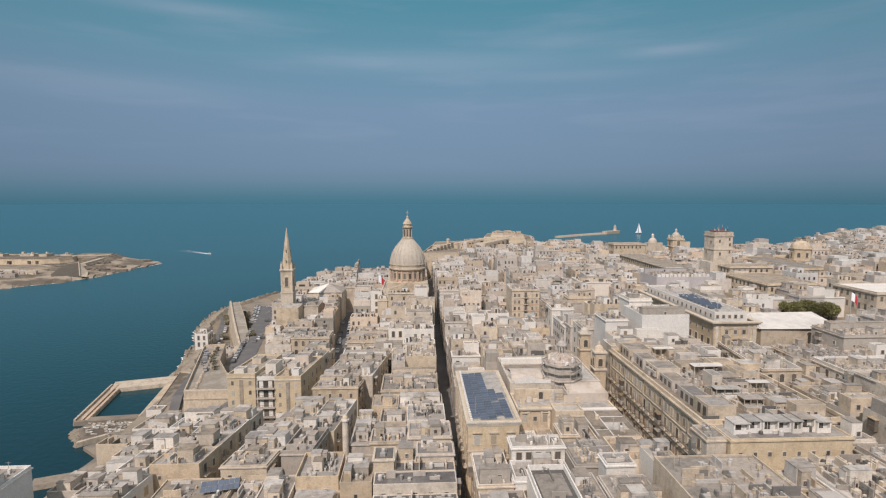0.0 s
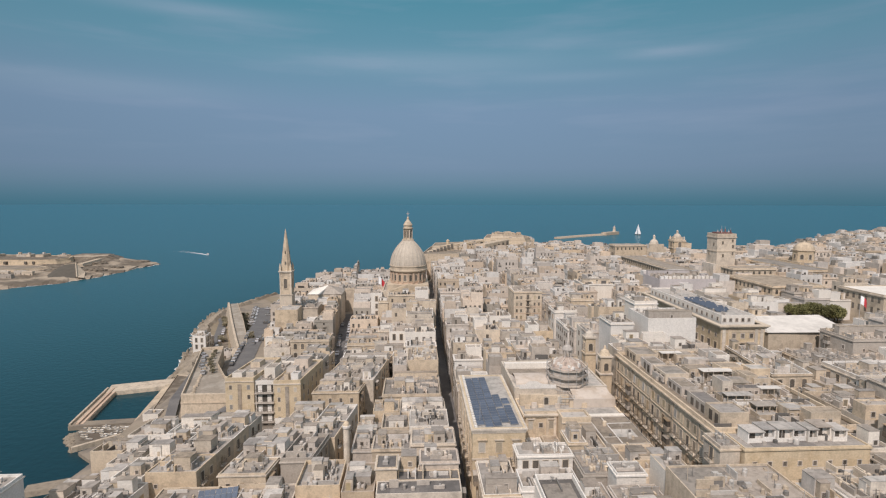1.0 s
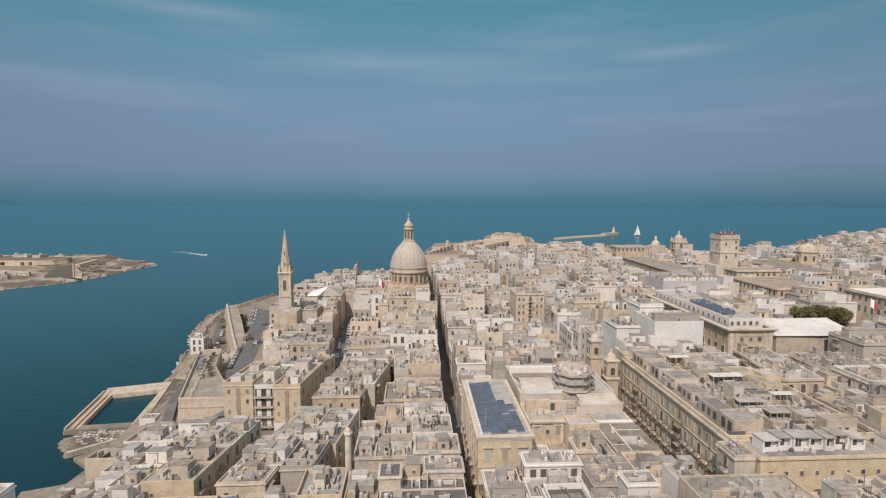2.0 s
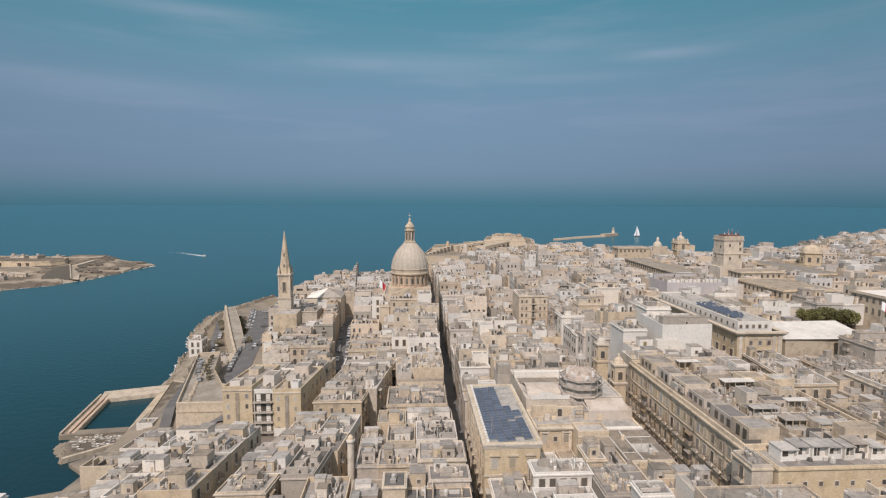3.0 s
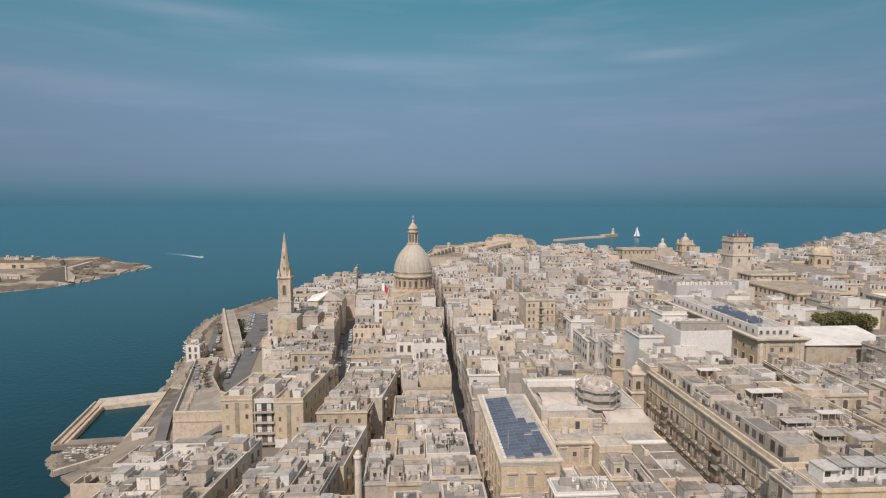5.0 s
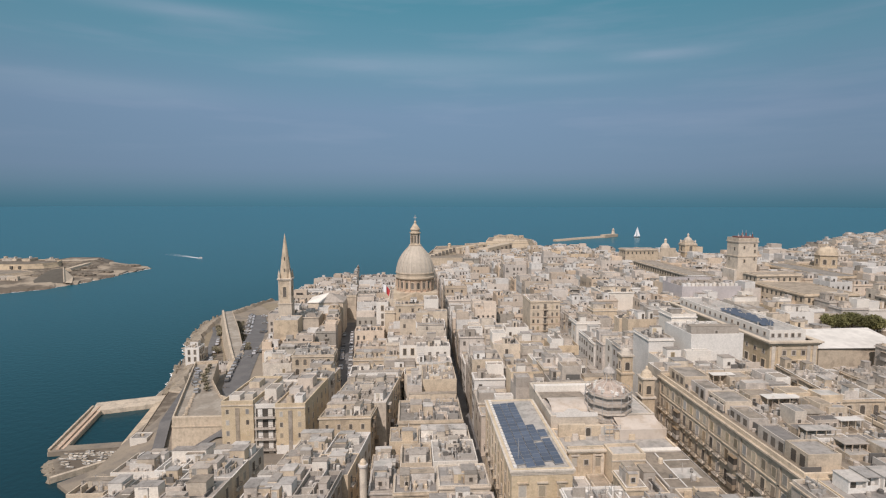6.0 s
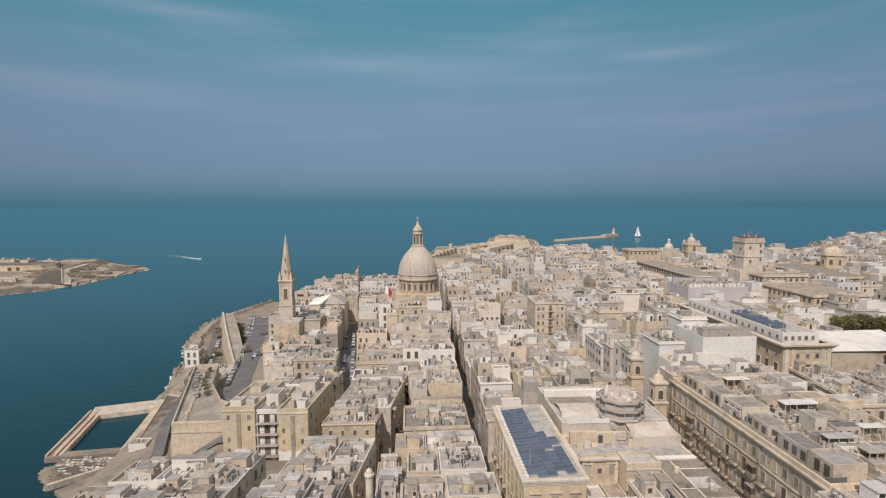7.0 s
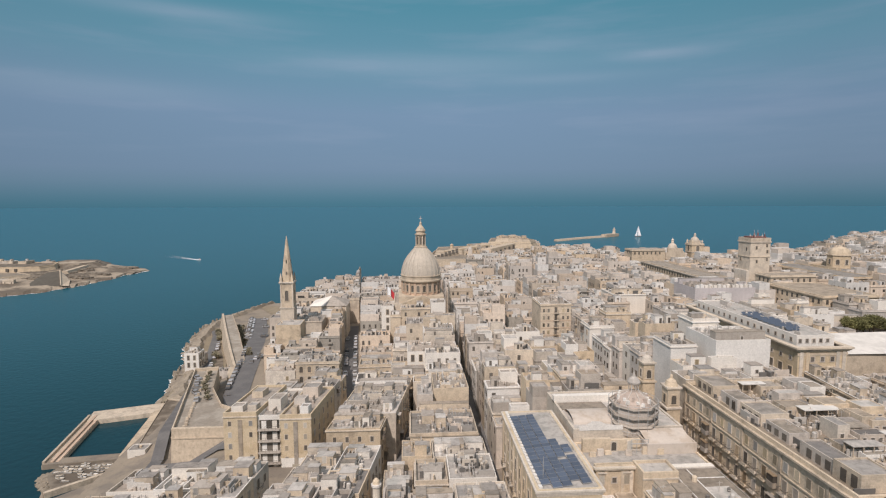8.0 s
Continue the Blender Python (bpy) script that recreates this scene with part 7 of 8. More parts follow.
# small boats laid up on the yard and lying at the mole
def boat_meshes():
    hull, n = Geo(), 7
    ring = [[], []]
    for k in range(n):
        f = k / (n - 1)
        w = 0.85 * (1 - f ** 2.6) + 0.02
        ring[0].append((w, -2.6 + 5.4 * f, 0.75 + 0.35 * f * f))
        ring[1].append((w * 0.55, -2.5 + 5.0 * f, 0.0 + 0.25 * f ** 3))
    for k in range(n - 1):
        for s in (1, -1):
            a, b, c, d = ring[1][k], ring[1][k + 1], ring[0][k + 1], ring[0][k]
            hull.quad(*[(p[0] * s, p[1], p[2]) for p in (a, b, c, d)])
        a, b = ring[1][k], ring[1][k + 1]
        hull.quad((-a[0], a[1], a[2]), (a[0], a[1], a[2]), (b[0], b[1], b[2]), (-b[0], b[1], b[2]))
    a, d = ring[1][0], ring[0][0]
    hull.quad((-a[0], a[1], a[2]), (a[0], a[1], a[2]), (d[0], d[1], d[2]), (-d[0], d[1], d[2]))
    deck = Geo()
    for k in range(3, n - 1):
        c, d = ring[0][k], ring[0][k + 1]
        deck.quad((-c[0], c[1], c[2]), (c[0], c[1], c[2]), (d[0], d[1], d[2]), (-d[0], d[1], d[2]))
    deck.box(-0.6, 0.6, -2.3, -0.4, 0.3, 0.5, True)
    cab = Geo().box(-0.55, 0.55, -0.4, 0.9, 0.5, 1.5, True, 0.12)
    return hull.mesh("hull", M["hull"]), deck.mesh("deck", M["aged"]), cab.mesh("cabin", M["tank"])


BOAT = boat_meshes()


def boat(x, y, z, turn, size=1.0, cabin=True):
    root = thing("small_boat", x, y, z, "small painted fishing boat laid up on the quay", "boat", "boats on the boatyard quay", turn=turn)
    root.scale = (size, size, size)
    part("hull", BOAT[0], None, root)
    part("deck", BOAT[1], None, root)
    if cabin:
        part("cabin", BOAT[2], None, root)


rb = random.Random(31)
for j in range(9):
    for k in range(8):
        x, y = -119.2 + 3.1 * k + 0.9 * (j % 2) + rb.uniform(-0.3, 0.3), 177.6 + 1.75 * j + rb.uniform(-0.25, 0.25)
        if y < 176 + (x + 1.4 + 113.5) * 0.879 + 1.2 or y < 186 - (x - 1.4 + 121) * 1.333 or y > 191.6 or x < -119.0 or rb.random() < 0.12:
            continue
        boat(x, y, 1.31, rb.choice([78, 84, 90, 262, 276]) + rb.uniform(-7, 7), rb.uniform(0.46, 0.6), rb.random() < 0.35)

# seaside house on the shore
house(-117.4, -110.8, 277, 284.5, 11.3, "white", "roof_white", 0, "FR", 71, base=1.0, win="tall", label="white seaside house at the water's edge", huts=1, pitch=2.0, floors=3)
house(-116.8, -111.5, 284.7, 290, 8.0, "pale", "roof_white", 0, "FR", 72, base=1.0, label="low pale seaside annex", huts=0)
for k, (a, b, c, d, z) in enumerate(((-96, -89.5, 254, 259, 9.5), (-103, -98, 246, 250, 8.5))):
    house(a, b, c, d, z, "pale", "roof_grey", 0, "F", 80 + k, huts=0, label="low kiosk roof beside the parking place")


# trees
def tree(x, y, z, h, r, name="tree", label="dark green round-headed tree", seed=0, leaves=700, leaf="leaf"):
    rng = random.Random(seed)
    root = thing(name, x, y, z, label, "tree", "town trees")
    g = Geo().lathe(0, 0, [(0.28, 0), (0.2, h * 0.3), (0.13, h * 0.55)], 7)
    limbs = []
    for k in range(6):
        a, e = rng.uniform(0, 6.28), rng.uniform(0.4, 0.8)
        tip = (r * 0.6 * math.cos(a), r * 0.6 * math.sin(a), h * (0.45 + 0.4 * e))
        g.beam((0, 0, h * 0.35 + 0.1 * k), tip, 0.07)
        limbs.append((tip, r * rng.uniform(0.45, 0.65)))
    limbs.append(((0, 0, h * 0.78), r * 0.6))
    part("trunk", g, M["bark"], root)
    g = Geo()
    for _ in range(leaves):
        c, s = rng.choice(limbs)
        d = Vector((rng.gauss(0, 1), rng.gauss(0, 1), rng.gauss(0, 0.8))).normalized() * s * rng.uniform(0.5, 1.05)
        p, n = Vector(c) + d, Vector((rng.gauss(0, 1), rng.gauss(0, 1), rng.gauss(0.6, 1))).normalized()
        t = n.orthogonal().normalized() * rng.uniform(0.14, 0.32)
        b = n.cross(t)
        g.quad(tuple(p - t), tuple(p - b), tuple(p + t), tuple(p + b))
    part("crown", g, M[leaf], root, kind="stuff")
    return root


rt = random.Random(17)
for k in range(9):
    tree(151.5 + 2.5 * k + rt.uniform(-1, 1), 206 + rt.uniform(-3, 3), 32, rt.uniform(6.6, 8.8) + 1.4 * math.sin(0.4 * k), rt.uniform(2.8, 3.8), label="dense dark green courtyard tree", seed=k, leaves=2600)
for k in range(22):
    y = 276 + 4.1 * k + rt.uniform(-1, 1)
    x = -88.2 - (y - 276) * 0.345 + rt.uniform(-1.6, 1.6)
    tree(x, y, ground(x, y), rt.uniform(2.6, 4.6), rt.uniform(1.3, 2.1), label="small dusty green tree beside the rampart", seed=40 + k, leaves=300, leaf="shrub")
for k in range(8):
    y = 207 + 3.6 * k + rt.uniform(-1, 1)
    x = -79.0 - (y - 206) * 0.35 + rt.uniform(-3.4, 0.2)
    tree(x, y, 15.2, rt.uniform(1.4, 2.2), rt.uniform(0.7, 1.1), "shrub", "low dusty shrub on the bastion terrace", 140 + k, 200, "shrub")
for k in range(16):
    y = rt.gauss(343, 6) if k < 11 else rt.gauss(298, 2.5)
    x = -113 - (y - 298) * 0.33 + 3.5 + rt.uniform(-2.2, 2.2)
    tree(x, y, ground(x, y), rt.uniform(2.5, 4.0), rt.uniform(1.4, 2.2), "shrub", "low grey-green shore shrub", 60 + k, 240, "shrub")
for k in range(5):
    y = 207 + 5.6 * k + rt.uniform(-0.6, 0.6)
    x = -84.3 - (y - 206) * 0.35 + rt.uniform(-0.6, 0.6)
    car(x, y, 15.2, rt.choice([15, 75, 195, 255, 40]))



# flags
def flag(x, y, z, h, turn, k=1.0):
    root = thing("flag", x, y, z, "white and red flag on a tall pole", "flag", turn=turn)
    part("pole", Geo().lathe(0, 0, [(0.09, 0), (0.05, h)], 6), M["pole"], root)
    for nm, a, b, mat in (("white_half", 0.05, 0.8 * k, "sail"), ("red_half", 0.8 * k, 1.6 * k, "red")):
        g = Geo()
        for i in range(5):
            p, q = a + (b - a) * i / 5, a + (b - a) * (i + 1) / 5
            zp, zq = -0.6 * p * p / k, -0.6 * q * q / k
            g.quad((p, 0.2 * math.sin(p * 3), h - 1.7 * k + zp), (q, 0.2 * math.sin(q * 3), h - 1.7 * k + zq), (q, 0.2 * math.sin(q * 3), h - 0.1 + zq), (p, 0.2 * math.sin(p * 3), h - 0.1 + zp))
        part(nm, g, M[mat], root)


flag(-21.5, 281, 14.0, 27.5, 20, 2.3)
flag(130, 150.5, 43.2, 11.8, 5, 1.5)

# ---- distance: fort, breakwater, island, boats ----
bastion("sea_bastion", [(2.5, 460), (44, 462), (62, 560), (14, 535)], 0, 32.6, "smooth grey-tan front bastion of the sea fort", 3, par=1.2)
bastion("fort", [(46, 500), (84, 520), (122, 560), (118, 628), (52, 596)], 0, 33.0, "low tan sea fort with sloping ramparts at the point", 4, par=1.5)
bastion("fort_terrace", [(14, 512), (38, 508), (60, 528), (52, 556), (18, 545)], 28, 35.5, "upper gun terrace of the sea fort", 2.0, "tan", par=0.8)
bastion("fort_mound", [(70, 556), (84, 548), (112, 552), (122, 575), (112, 606), (80, 604)], 30, 40.0, "rounded masonry mound on top of the sea fort", 6.0, "tan", par=0.4)
bastion("fort_cavalier", [(79, 560), (90, 556), (104, 560), (106, 590), (86, 590)], 39, 43.4, "flat cavalier on the fort's mound", 3.5, "bastion", par=0.4)
bastion("fort_flank", [(100, 556), (112, 558), (114, 585), (102, 588)], 39, 42.2, "lower flank of the fort's cavalier", 2.5, "tan", par=0.4)


def fort_ramp(x0, y0, z0, x1, y1, z1, w, mat, label):
    """A wall that climbs from one terrace to the next, with a slope at its back."""
    r = thing("fort_ramp", x0, y0, 0, label, "rampart")
    g = Geo()
    dx, dy = x1 - x0, y1 - y0
    n = Vector((-dy, dx)).normalized() * w
    a, b, c, d = (0, 0), (dx, dy), (dx + n.x, dy + n.y), (n.x, n.y)
    g.quad((*a, 26), (*b, 26), (*b, z1), (*a, z0)).quad((*a, z0), (*b, z1), (*c, z1), (*d, z0)).quad((*b, 26), (*c, 26), (*c, z1), (*b, z1)).quad((*d, 26), (*a, 26), (*a, z0), (*d, z0)).quad((*c, 26), (*d, 26), (*d, z0), (*c, z1))
    part("masonry", g, M[mat], r)
    g = Geo()
    for k in range(7):
        f = (k + 0.5) / 7
        x, y = dx * f, dy * f
        g.box(x - 1.2, x + 1.2, y - 0.25 - 0.4, y + 0.3, 30.5 + 5 * f, 33.0 + 6.5 * f)
    part("casemate_opening", g, M["dark"], r, kind="stuff")


fort_ramp(24, 505, 36.0, 66, 522, 40.5, 9, "tan", "climbing tan rampart with casemates on the sea fort")
fort_ramp(10, 486, 33.0, 34, 500, 36.5, 6, "bastion", "low stepped rampart of the sea fort")
fort_ramp(58, 500, 37.0, 92, 530, 40.5, 8, "bastion", "stepped rampart before the fort's mound")
fr = random.Random(44)
for k in range(20):
    a, b = 40 + 4.4 * k + fr.uniform(-2, 2), 500 + 4.4 * k + fr.uniform(-5, 9)
    house(a, a + fr.uniform(3, 7), b, b + fr.uniform(4, 7), fr.uniform(35.2, 38.2), fr.choice(["cream", "tan", "grey", "pale"]), fr.choice(["roof_tan", "roof_pale"]), 1, "F", 90 + k, huts=1, label="low barrack building inside the fort", base=31.0, clutter=0)
r = thing("fort_turret", 29.5, 520, 35, "small stone look-out turret on the fort wall", "turret")
part("shaft", Geo().lathe(0, 0, [(1.8, 0), (1.5, 5.2), (1.9, 5.4), (0.4, 6.6)], 10), M["tan"], r)


def spit(name, front, back, top, seed, label):
    """A long low point of land between a front and a back shore line."""
    g, n, m = Geo(), 60, 22

    def along(line, f):
        k = min(len(line) - 2, int(f * (len(line) - 1)))
        return Vector(line[k]).lerp(Vector(line[k + 1]), f * (len(line) - 1) - k)

    for i in range(n + 1):
        f = i / n
        a, b = along(front, f), along(back, f)
        for j in range(m + 1):
            s = j / m
            p = a.lerp(b, s)
            jag = 8 * noise.noise((p.x * 0.12, p.y * 0.12, seed)) * (1 if j in (0, 1) else 0.3)
            p = p + Vector((jag, -jag * 0.5))
            rise = min(1.0, s * 5, (1 - s) * 5) ** 0.5
            z = -2.0 if j in (0, m) or i == n else 1.0 + top * rise * (0.65 + 0.6 * noise.noise((p.x * 0.03, p.y * 0.03, seed)) + 0.3 * noise.noise((p.x * 0.11, p.y * 0.11, seed))) * lerp(f, [0, 0.75, 0.9, 1], [1, 1, 0.55, 0.3])
            g.p.append((p.x, p.y, max(z, 0.6) if z > -1 else z))
    for i in range(n):
        for j in range(m):
            a = i * (m + 1) + j
            g.f.append((a, a + 1, a + m + 2, a + m + 1))
    surf, edge = Geo(), []
    for i in range(n):
        a, b = Vector(g.p[i * (m + 1)]), Vector(g.p[i * (m + 1) + 1])
        w = a.lerp(b, 2.0 / (2.0 + b.z)).xy
        edge.append((w + (b - a).xy.normalized() * 1.5, w + (a - b).xy.normalized() * max(0.0, -0.6 + 4.5 * noise.noise((w.x * 0.11, w.y * 0.11, 8.0)) + 2.5 * (i > 52))))
    for (a, b), (c, d) in zip(edge, edge[1:]):
        surf.quad((*a, 0.08), (*c, 0.08), (*d, 0.08), (*b, 0.08))
    tagged(new("surf", surf.mesh("surf", M["foam"])), "thin white surf along the island's rocks", "surf", kind="stuff")
    return tagged(new(name, g.mesh(name, M["island"])), label, "island", kind="structure")


spit("island_point", [(-520, 400), (-430, 440), (-372, 479), (-341, 512), (-327, 556), (-325, 600), (-316, 668)],
     [(-900, 650), (-760, 690), (-640, 725), (-560, 742), (-470, 742), (-395, 725), (-322, 672)], 3.9, 3.3, "rocky sunlit point of a low island across the harbour")
fort_root = bastion("island_fort", [(-640, 650), (-470, 636), (-440, 634), (-425, 641), (-418, 655), (-426, 676), (-480, 690), (-640, 705)], 2, 8.7, "low tan island fort with battered walls", 3, "tan", par=0.8, top="scrub")
for dx in (-446, -455, -478):
    part("gateway", Geo().box(dx - fort_root.location.x, dx + 2.6 - fort_root.location.x, 632.5 - fort_root.location.y, 636.5 - fort_root.location.y, 4.5, 7.8), M["dark"], fort_root)
bastion("island_glacis", [(-442, 672), (-402, 674), (-392, 690), (-402, 714), (-440, 716)], 2, 8.0, "brown overgrown earthwork behind the island fort", 16, "scrub", par=0.15, top="island")
bastion("island_lower_fort", [(-600, 575), (-425, 578), (-406, 600), (-430, 616), (-600, 618)], 1, 5.4, "weathered lower wall of the island fort", 3, "bastion", par=0.6)
wall_run("island_road", [(-386, 622), (-391, 655), (-400, 700)], 0, 6.2, 5.0, "bastion", "pale stone causeway over the island", "road", 3.0)
r = thing("island_ravelin", -369.6, 588.8, 0, "dark overgrown outwork with a pale stone flank", "outwork")
ap, ea, c0, d0, back = Vector((0, 0, 11.0)), Vector((-10.7, -1.7, 10.0)), Vector((28.4, -45.0, 2.5)), Vector((19.2, -15.8, 3.5)), Vector((-8, 22, 3.0))
g = Geo()
n = 7
low = [Vector((-16, -12, 4.5)), Vector((-6.0, -36.0, 3.6)), Vector((4.0, -50.0, 2.6)), Vector((16, -52.0, 2.2)), c0]
for k in range(4):
    a, b = low[k], low[k + 1]
    p, q = ea.lerp(ap, k / 4), ea.lerp(ap, (k + 1) / 4)
    for i in range(n):
        f, e = i / n, (i + 1) / n
        g.quad(*[tuple(v) for v in (a.lerp(p, f), b.lerp(q, f), b.lerp(q, e), a.lerp(p, e))])
g.quad(tuple(ea), tuple(ap), tuple(back)).quad(tuple(low[0]), tuple(ea), tuple(back))
part("slope", g, M["brush"], r, "dark scrub-grown slope")
g = Geo().quad(tuple(c0), (36.0, -45.5, 2.0), tuple(d0), tuple(ap)).quad(tuple(d0), tuple(back), tuple(ap))
part("flank_wall", g, M["bastion"], r, "pale stone wall")
g = Geo().beam(tuple(c0 + Vector((0, 0, 0.4))), tuple(ap + Vector((0, 0, 0.4))), 0.6).beam(tuple(ap), tuple(ea), 0.5)
part("coping", g, M["bastion"], r, "pale stone edge")
ri = random.Random(77)
for k in range(46):
    x, y = -400 - 14 * (k % 13) + ri.uniform(-6, 6), 492 + 20 * (k // 13) + 4 * (k % 13) + ri.uniform(-8, 8)
    if x > -398 or y < 520:
        continue
    house(x, x + ri.uniform(5, 14), y, y + ri.uniform(3, 5), ri.uniform(5.0, 6.8), ri.choice(["tan", "cream", "grey", "grey"]), ri.choice(["roof_tan", "roof_grey", "roof_grey"]), 1, "F", 100 + k, huts=0, base=1.0, label="low ruined stone barrack on the island", clutter=0)
for k in range(10):
    x = -600 + 17 * k + ri.uniform(-5, 5)
    house(x, x + ri.uniform(5, 12), 668 + ri.uniform(0, 10), 684, ri.uniform(10.2, 12.0), "cream", "roof_tan", 1, "F", 130 + k, huts=1, base=8.5, label="small stone building on top of the island fort", clutter=0)
# dark scrub lying over the slopes of the point
for k in range(20):
    x, y = ri.uniform(-430, -345), ri.uniform(590, 680)
    g, a, b, h = Geo(), ri.uniform(9, 22), ri.uniform(5, 10), ri.uniform(0.5, 1.3)
    for j in range(40):
        q, e = ri.uniform(0, 6.28), ri.random() ** 0.5
        g.lathe(a * e * math.cos(q), b * e * math.sin(q), [(2.8, -1.5), (2.4, h * (1.1 - e)), (0.5, h * (1.1 - e) + 0.35)], 5, q)
    tagged(new("scrub", g.mesh("scrub", M["scrub"])), "patch of low brown dry scrub on the island", "scrub", kind="stuff").matrix_basis = pose(x, y, 3.6)

for k in range(9):
    a, b = 80 + 3.4 * k + fr.uniform(-1, 1), 562 + fr.uniform(0, 22)
    house(a, a + fr.uniform(2, 5), b, b + fr.uniform(2, 5), 44.2 + fr.uniform(0, 1.4) - (1.2 if k > 6 else 0), "tan", "roof_tan", 1, "F", 170 + k, huts=0, label="small stone hut on top of the fort", base=40.5, clutter=0.2)

# breakwater and its lighthouse
BW = [(274, 1034), (300, 1054), (330, 1079), (368, 1106), (437, 1150)]
wall_run("breakwater", BW, -3, 3.4, 6, "bastion", "long curved stone breakwater in the open sea", "breakwater", 2.0)
wall_run("breakwater_head", [(405, 1128), (445, 1158)], -3, 6.0, 12, "bastion", "wider stone head of the breakwater", "breakwater")
r = thing("lighthouse", 436, 1150, 6, "small pale stone lighthouse on the breakwater", "lighthouse")
part("tower", Geo().lathe(0, 0, [(3.6, 0), (2.6, 8.5), (3.4, 8.6), (3.4, 9.2), (2.4, 9.3)], 12), M["cream"], r)
part("lantern_room", Geo().lathe(0, 0, [(1.6, 9.3), (1.6, 11.5), (1.9, 11.6), (0.2, 13.2)], 10), M["pale"], r)

# sailing boat far out
r = thing("sailing_boat", 480, 1128, 0, "white sailing boat under full sail", "sailing boat", turn=60)
part("hull", Geo().lathe(0, 0, [(1.2, -0.4), (2.0, 1.4), (1.9, 1.6)], 12, 0, 1.0, 3.4), M["hull"], r)
part("mast", Geo().lathe(0, 0, [(0.18, 1.4), (0.1, 24.5)], 6), M["pole"], r)
part("mainsail", Geo().quad((0.15, -0.3, 2.6), (1.2, -6.6, 2.8), (0.6, -3.2, 14.0), (0.05, -0.2, 24.0)), M["sail"], r)
part("jib", Geo().quad((0.1, 0.4, 22.0), (0.6, 3.4, 9.0), (0.1, 6.4, 2.2), (0.9, 1.2, 2.6)), M["sail"], r)

# motor boat with its wake
r = thing("motor_boat", -299, 768, 0, "small white motor boat speeding across the bay", "boat", turn=-131)
white_hull = BOAT[0].copy()
white_hull.materials[0] = M["sail"]
part("hull", white_hull, None, r, at=Matrix.Scale(1.5, 4))
part("deck", BOAT[1], None, r, at=Matrix.Scale(1.5, 4))
part("cabin", BOAT[2], None, r, at=Matrix.Scale(1.5, 4))
g = Geo()
way, side = Vector((-0.76, 0.65)), Vector((0.65, 0.76))
for k in range(30):
    f, e = k / 30, (k + 1) / 30
    for s in (1, -1):
        c0, c1 = s * (0.5 + 4.5 * f), s * (0.5 + 4.5 * e)
        w0, w1 = 1.1 * (1 - f) ** 1.2 + 0.12, 1.1 * (1 - e) ** 1.2 + 0.12
        q = [Vector((-300, 769)) + way * 92 * h + side * (c + d) for h, c, d in ((f, c0, -w0), (e, c1, -w1), (e, c1, w1), (f, c0, w0))]
        if k < 12 or noise.noise((k * 0.7, s, 3.0)) > -0.15:
            g.quad(*[(v.x, v.y, 0.12) for v in q])
tagged(new("boat_wake", g.mesh("boat_wake", M["foam"])), "white foam wake behind the motor boat", "wake", kind="stuff")

# ---- the remaining town houses, block by block between the streets ----
def clear_of(r):
    """Cut a lot back where a landmark already stands; None when little is left."""
    u0, u1, v0, v1 = r
    for a0, a1, b0, b1 in reserved:
        if u0 < a1 - 0.05 and a0 + 0.05 < u1 and v0 < b1 - 0.05 and b0 + 0.05 < v1:
            cuts = [(u0, min(u1, a0 - 0.05), v0, v1), (max(u0, a1 + 0.05), u1, v0, v1), (u0, u1, v0, min(v1, b0 - 0.05)), (u0, u1, max(v0, b1 + 0.05), v1)]
            u0, u1, v0, v1 = max(cuts, key=lambda c: max(0, c[1] - c[0]) * max(0, c[3] - c[2]))
            if u1 - u0 < 3.5 or v1 - v0 < 3.5:
                return None
    return u0, u1, v0, v1


def in_view(u, v):
    side = 0.86 * v + 14
    return v > 58 and -side < u - 0.055 * v < side + 6


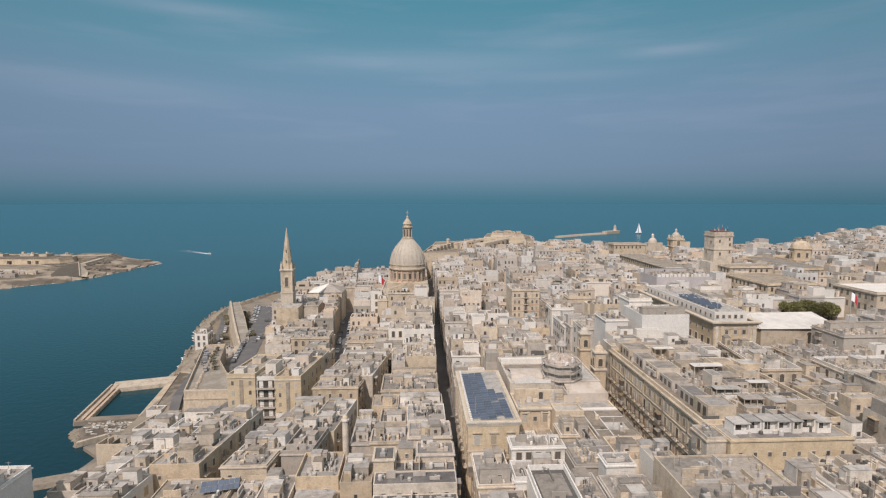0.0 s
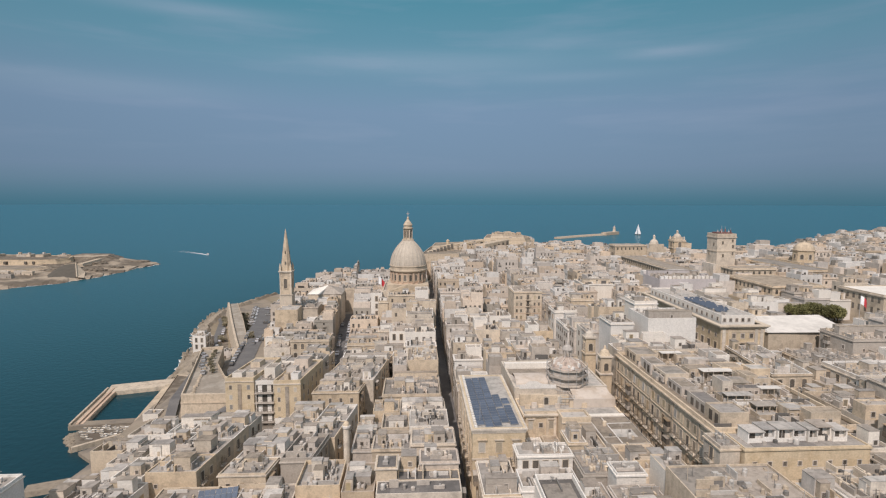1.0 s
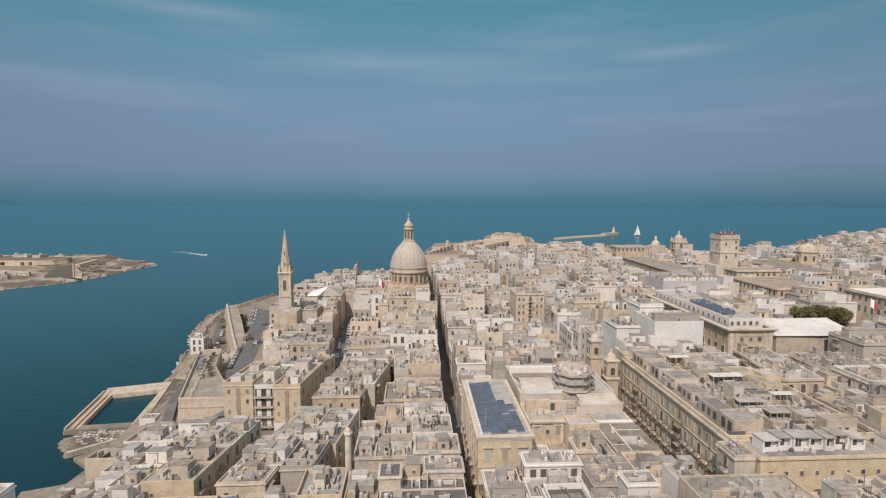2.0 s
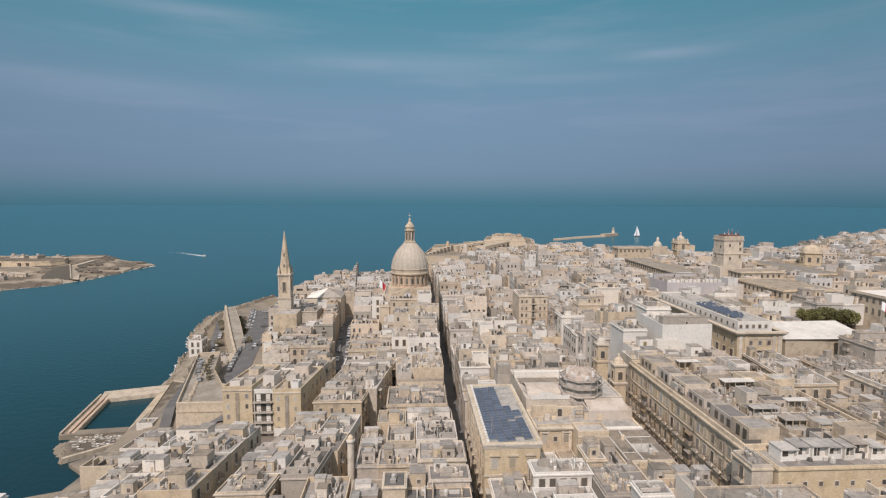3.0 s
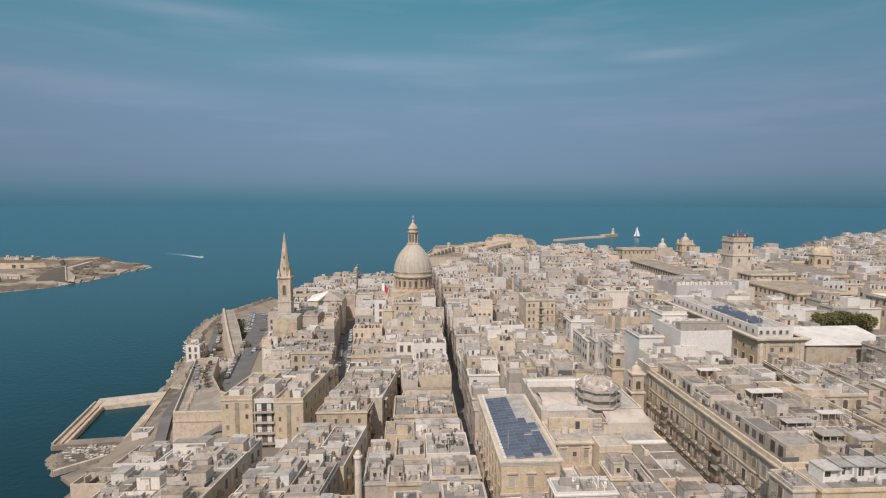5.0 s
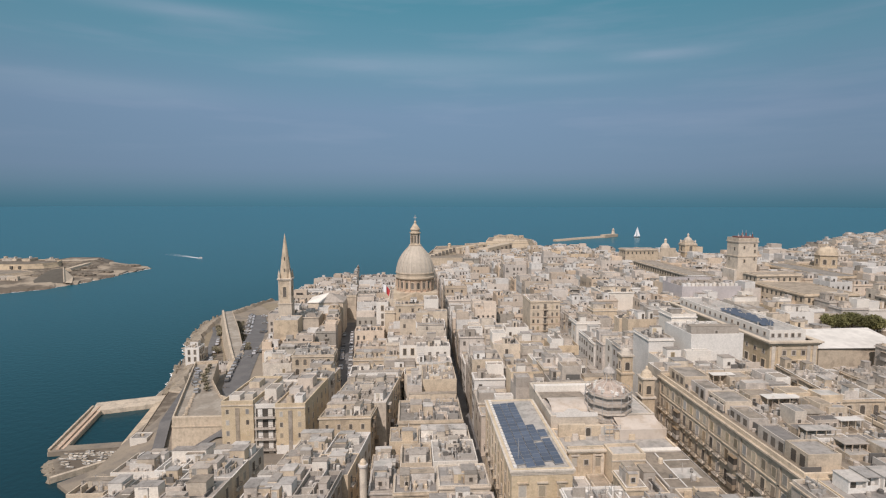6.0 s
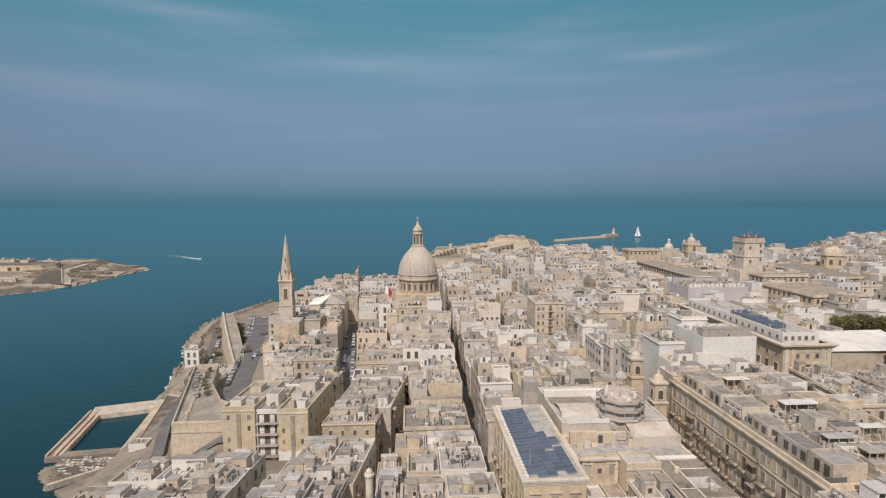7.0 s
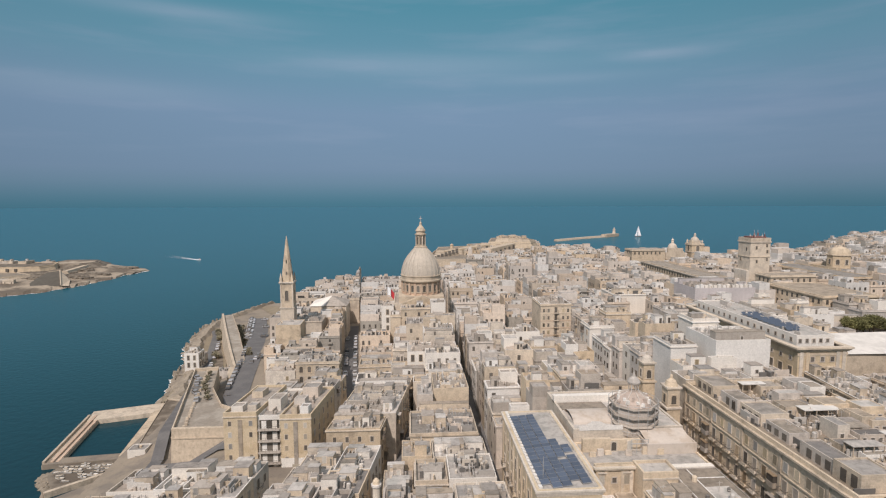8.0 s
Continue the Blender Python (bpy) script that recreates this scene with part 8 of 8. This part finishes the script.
reserved = list(occupied)
U_BLOCKS = [(-98, -81), (-80, -64), (-62, -37), (-28.4, 5.8), (11, 47.5), (53.8, 82.5), (89, 131), (136, 180), (186, 230), (236, 281), (287, 332), (338, 385), (391, 440), (446, 500), (506, 560)]
V_BLOCKS = [(62, 98), (101, 147), (153, 205), (209, 262), (266, 320), (325, 378), (383, 435), (440, 500), (505, 560), (565, 625)]
reserved += [(-64, -36.2, 132, 163), (-100, -64, 141, 205), (-31.5, -10, 141.6, 154.4), (-18.5, -8.9, 145.6, 183.5), (128, 186, 172, 204)]
fill = random.Random(11)
for bu0, bu1 in U_BLOCKS:
    for bv0, bv1 in V_BLOCKS:
        rows = max(1, round((bu1 - bu0) / (10.0 if bv0 < 230 else 13)))
        for k in range(rows):
            a0, a1 = bu0 + (bu1 - bu0) * k / rows, bu0 + (bu1 - bu0) * (k + 1) / rows
            v = bv0
            while v < bv1 - 3:
                step = fill.uniform(5.5, 10) if bv0 < 230 else fill.uniform(7, 13)
                end = bv1 if bv1 - v - step < 4 else v + step
                mid = (a0 + a1) / 2
                lift = fill.gauss(0, 1.6) + fill.choice([0, 0, 0, 0, 2, -2, -3, -5])
                bend = -0.083 * max(0.0, v - 205)
                left = a0 + (bend if k == 0 and bu0 == -28.4 else 0)
                right = a1 + (bend if k == rows - 1 and bu1 == -37 else 0)
                if k == rows - 1 and bu1 == -37 and v > 316:
                    right = -29.8 + bend
                yard = fill.uniform(1.2, 3.0) if fill.random() < 0.4 and end - v > 6 else 0.0
                lot, tall = (left, right, v, end - yard), roof_level(mid, v) + lift
                if k == 0 and bu0 == -28.4 and v > 184:
                    tall -= 3.2
                v = end
                if not in_view(mid, lot[2]) or lot[2] > far_edge(mid) - 12 or a0 < town_edge(lot[2]) - 1:
                    continue
                whole = lot
                lot = clear_of(lot)
                if lot != whole and whole[2] < 141 and -80 < mid < 8:
                    continue
                if lot is None:
                    continue
                level = 0 if lot[2] < 150 else 1 if lot[2] < 225 else 2
                faces = "F" + ("R" if k == rows - 1 and mid < 20 else "") + ("L" if k == 0 and mid > -5 else "")
                if level == 2:
                    far_house(*lot, tall, faces, int(lot[2] * 31 + lot[0] * 7))
                    continue
                house(*lot, tall, level=level, faces=faces, seed=int(lot[2]) + k, floors=4)

# the far houses as one object
town, slots, index = Geo(), [], []
for key, piece in far_pieces.items():
    shift = len(town.p)
    town.p += piece.p
    town.f += [tuple(k + shift for k in f) for f in piece.f]
    index += [len(slots)] * len(piece.f)
    slots.append(FAR[key])
town = town.mesh("far_town_houses", slots[0])
for m in slots[1:]:
    town.materials.append(m)
town.polygons.foreach_set("material_index", index)
tagged(new("far_town_houses", town), "dense sunlit flat-roofed stone houses of the far town", "houses", kind="stuff")

# ---- loose roof things ----
TANK = two("water_tank", Geo().lathe(0, 0, [(0.42, 0.2), (0.45, 0.4), (0.45, 0.95), (0.38, 1.1), (0.12, 1.2)], 10), M["tank"],
           Geo().box(-0.4, 0.4, -0.4, 0.4, 0, 0.2, True), M["steel"])
DISH = two("satellite_dish", Geo().lathe(0, 0, [(0.03, 0.0), (0.25, 0.05), (0.42, 0.16)], 10, cap=False), M["tank"], Geo().beam((0, 0, 0), (0, 0.1, -0.9), 0.03), M["steel"])
for k, (x, y, z) in enumerate(tanks):
    if k % 4 == 3:
        ob = tagged(new("satellite_dish", DISH), "pale satellite dish on a steel post on a roof", "satellite dish", "roof satellite dishes")
        ob.matrix_basis = pose(x, y, z + 0.9, 60, 0, 150)
    else:
        ob = tagged(new("water_tank", TANK), "white plastic water tank standing on a flat roof", "water tank", "roof water tanks")
        ob.matrix_basis = pose(x, y, z, 0, 0, 37 * k)
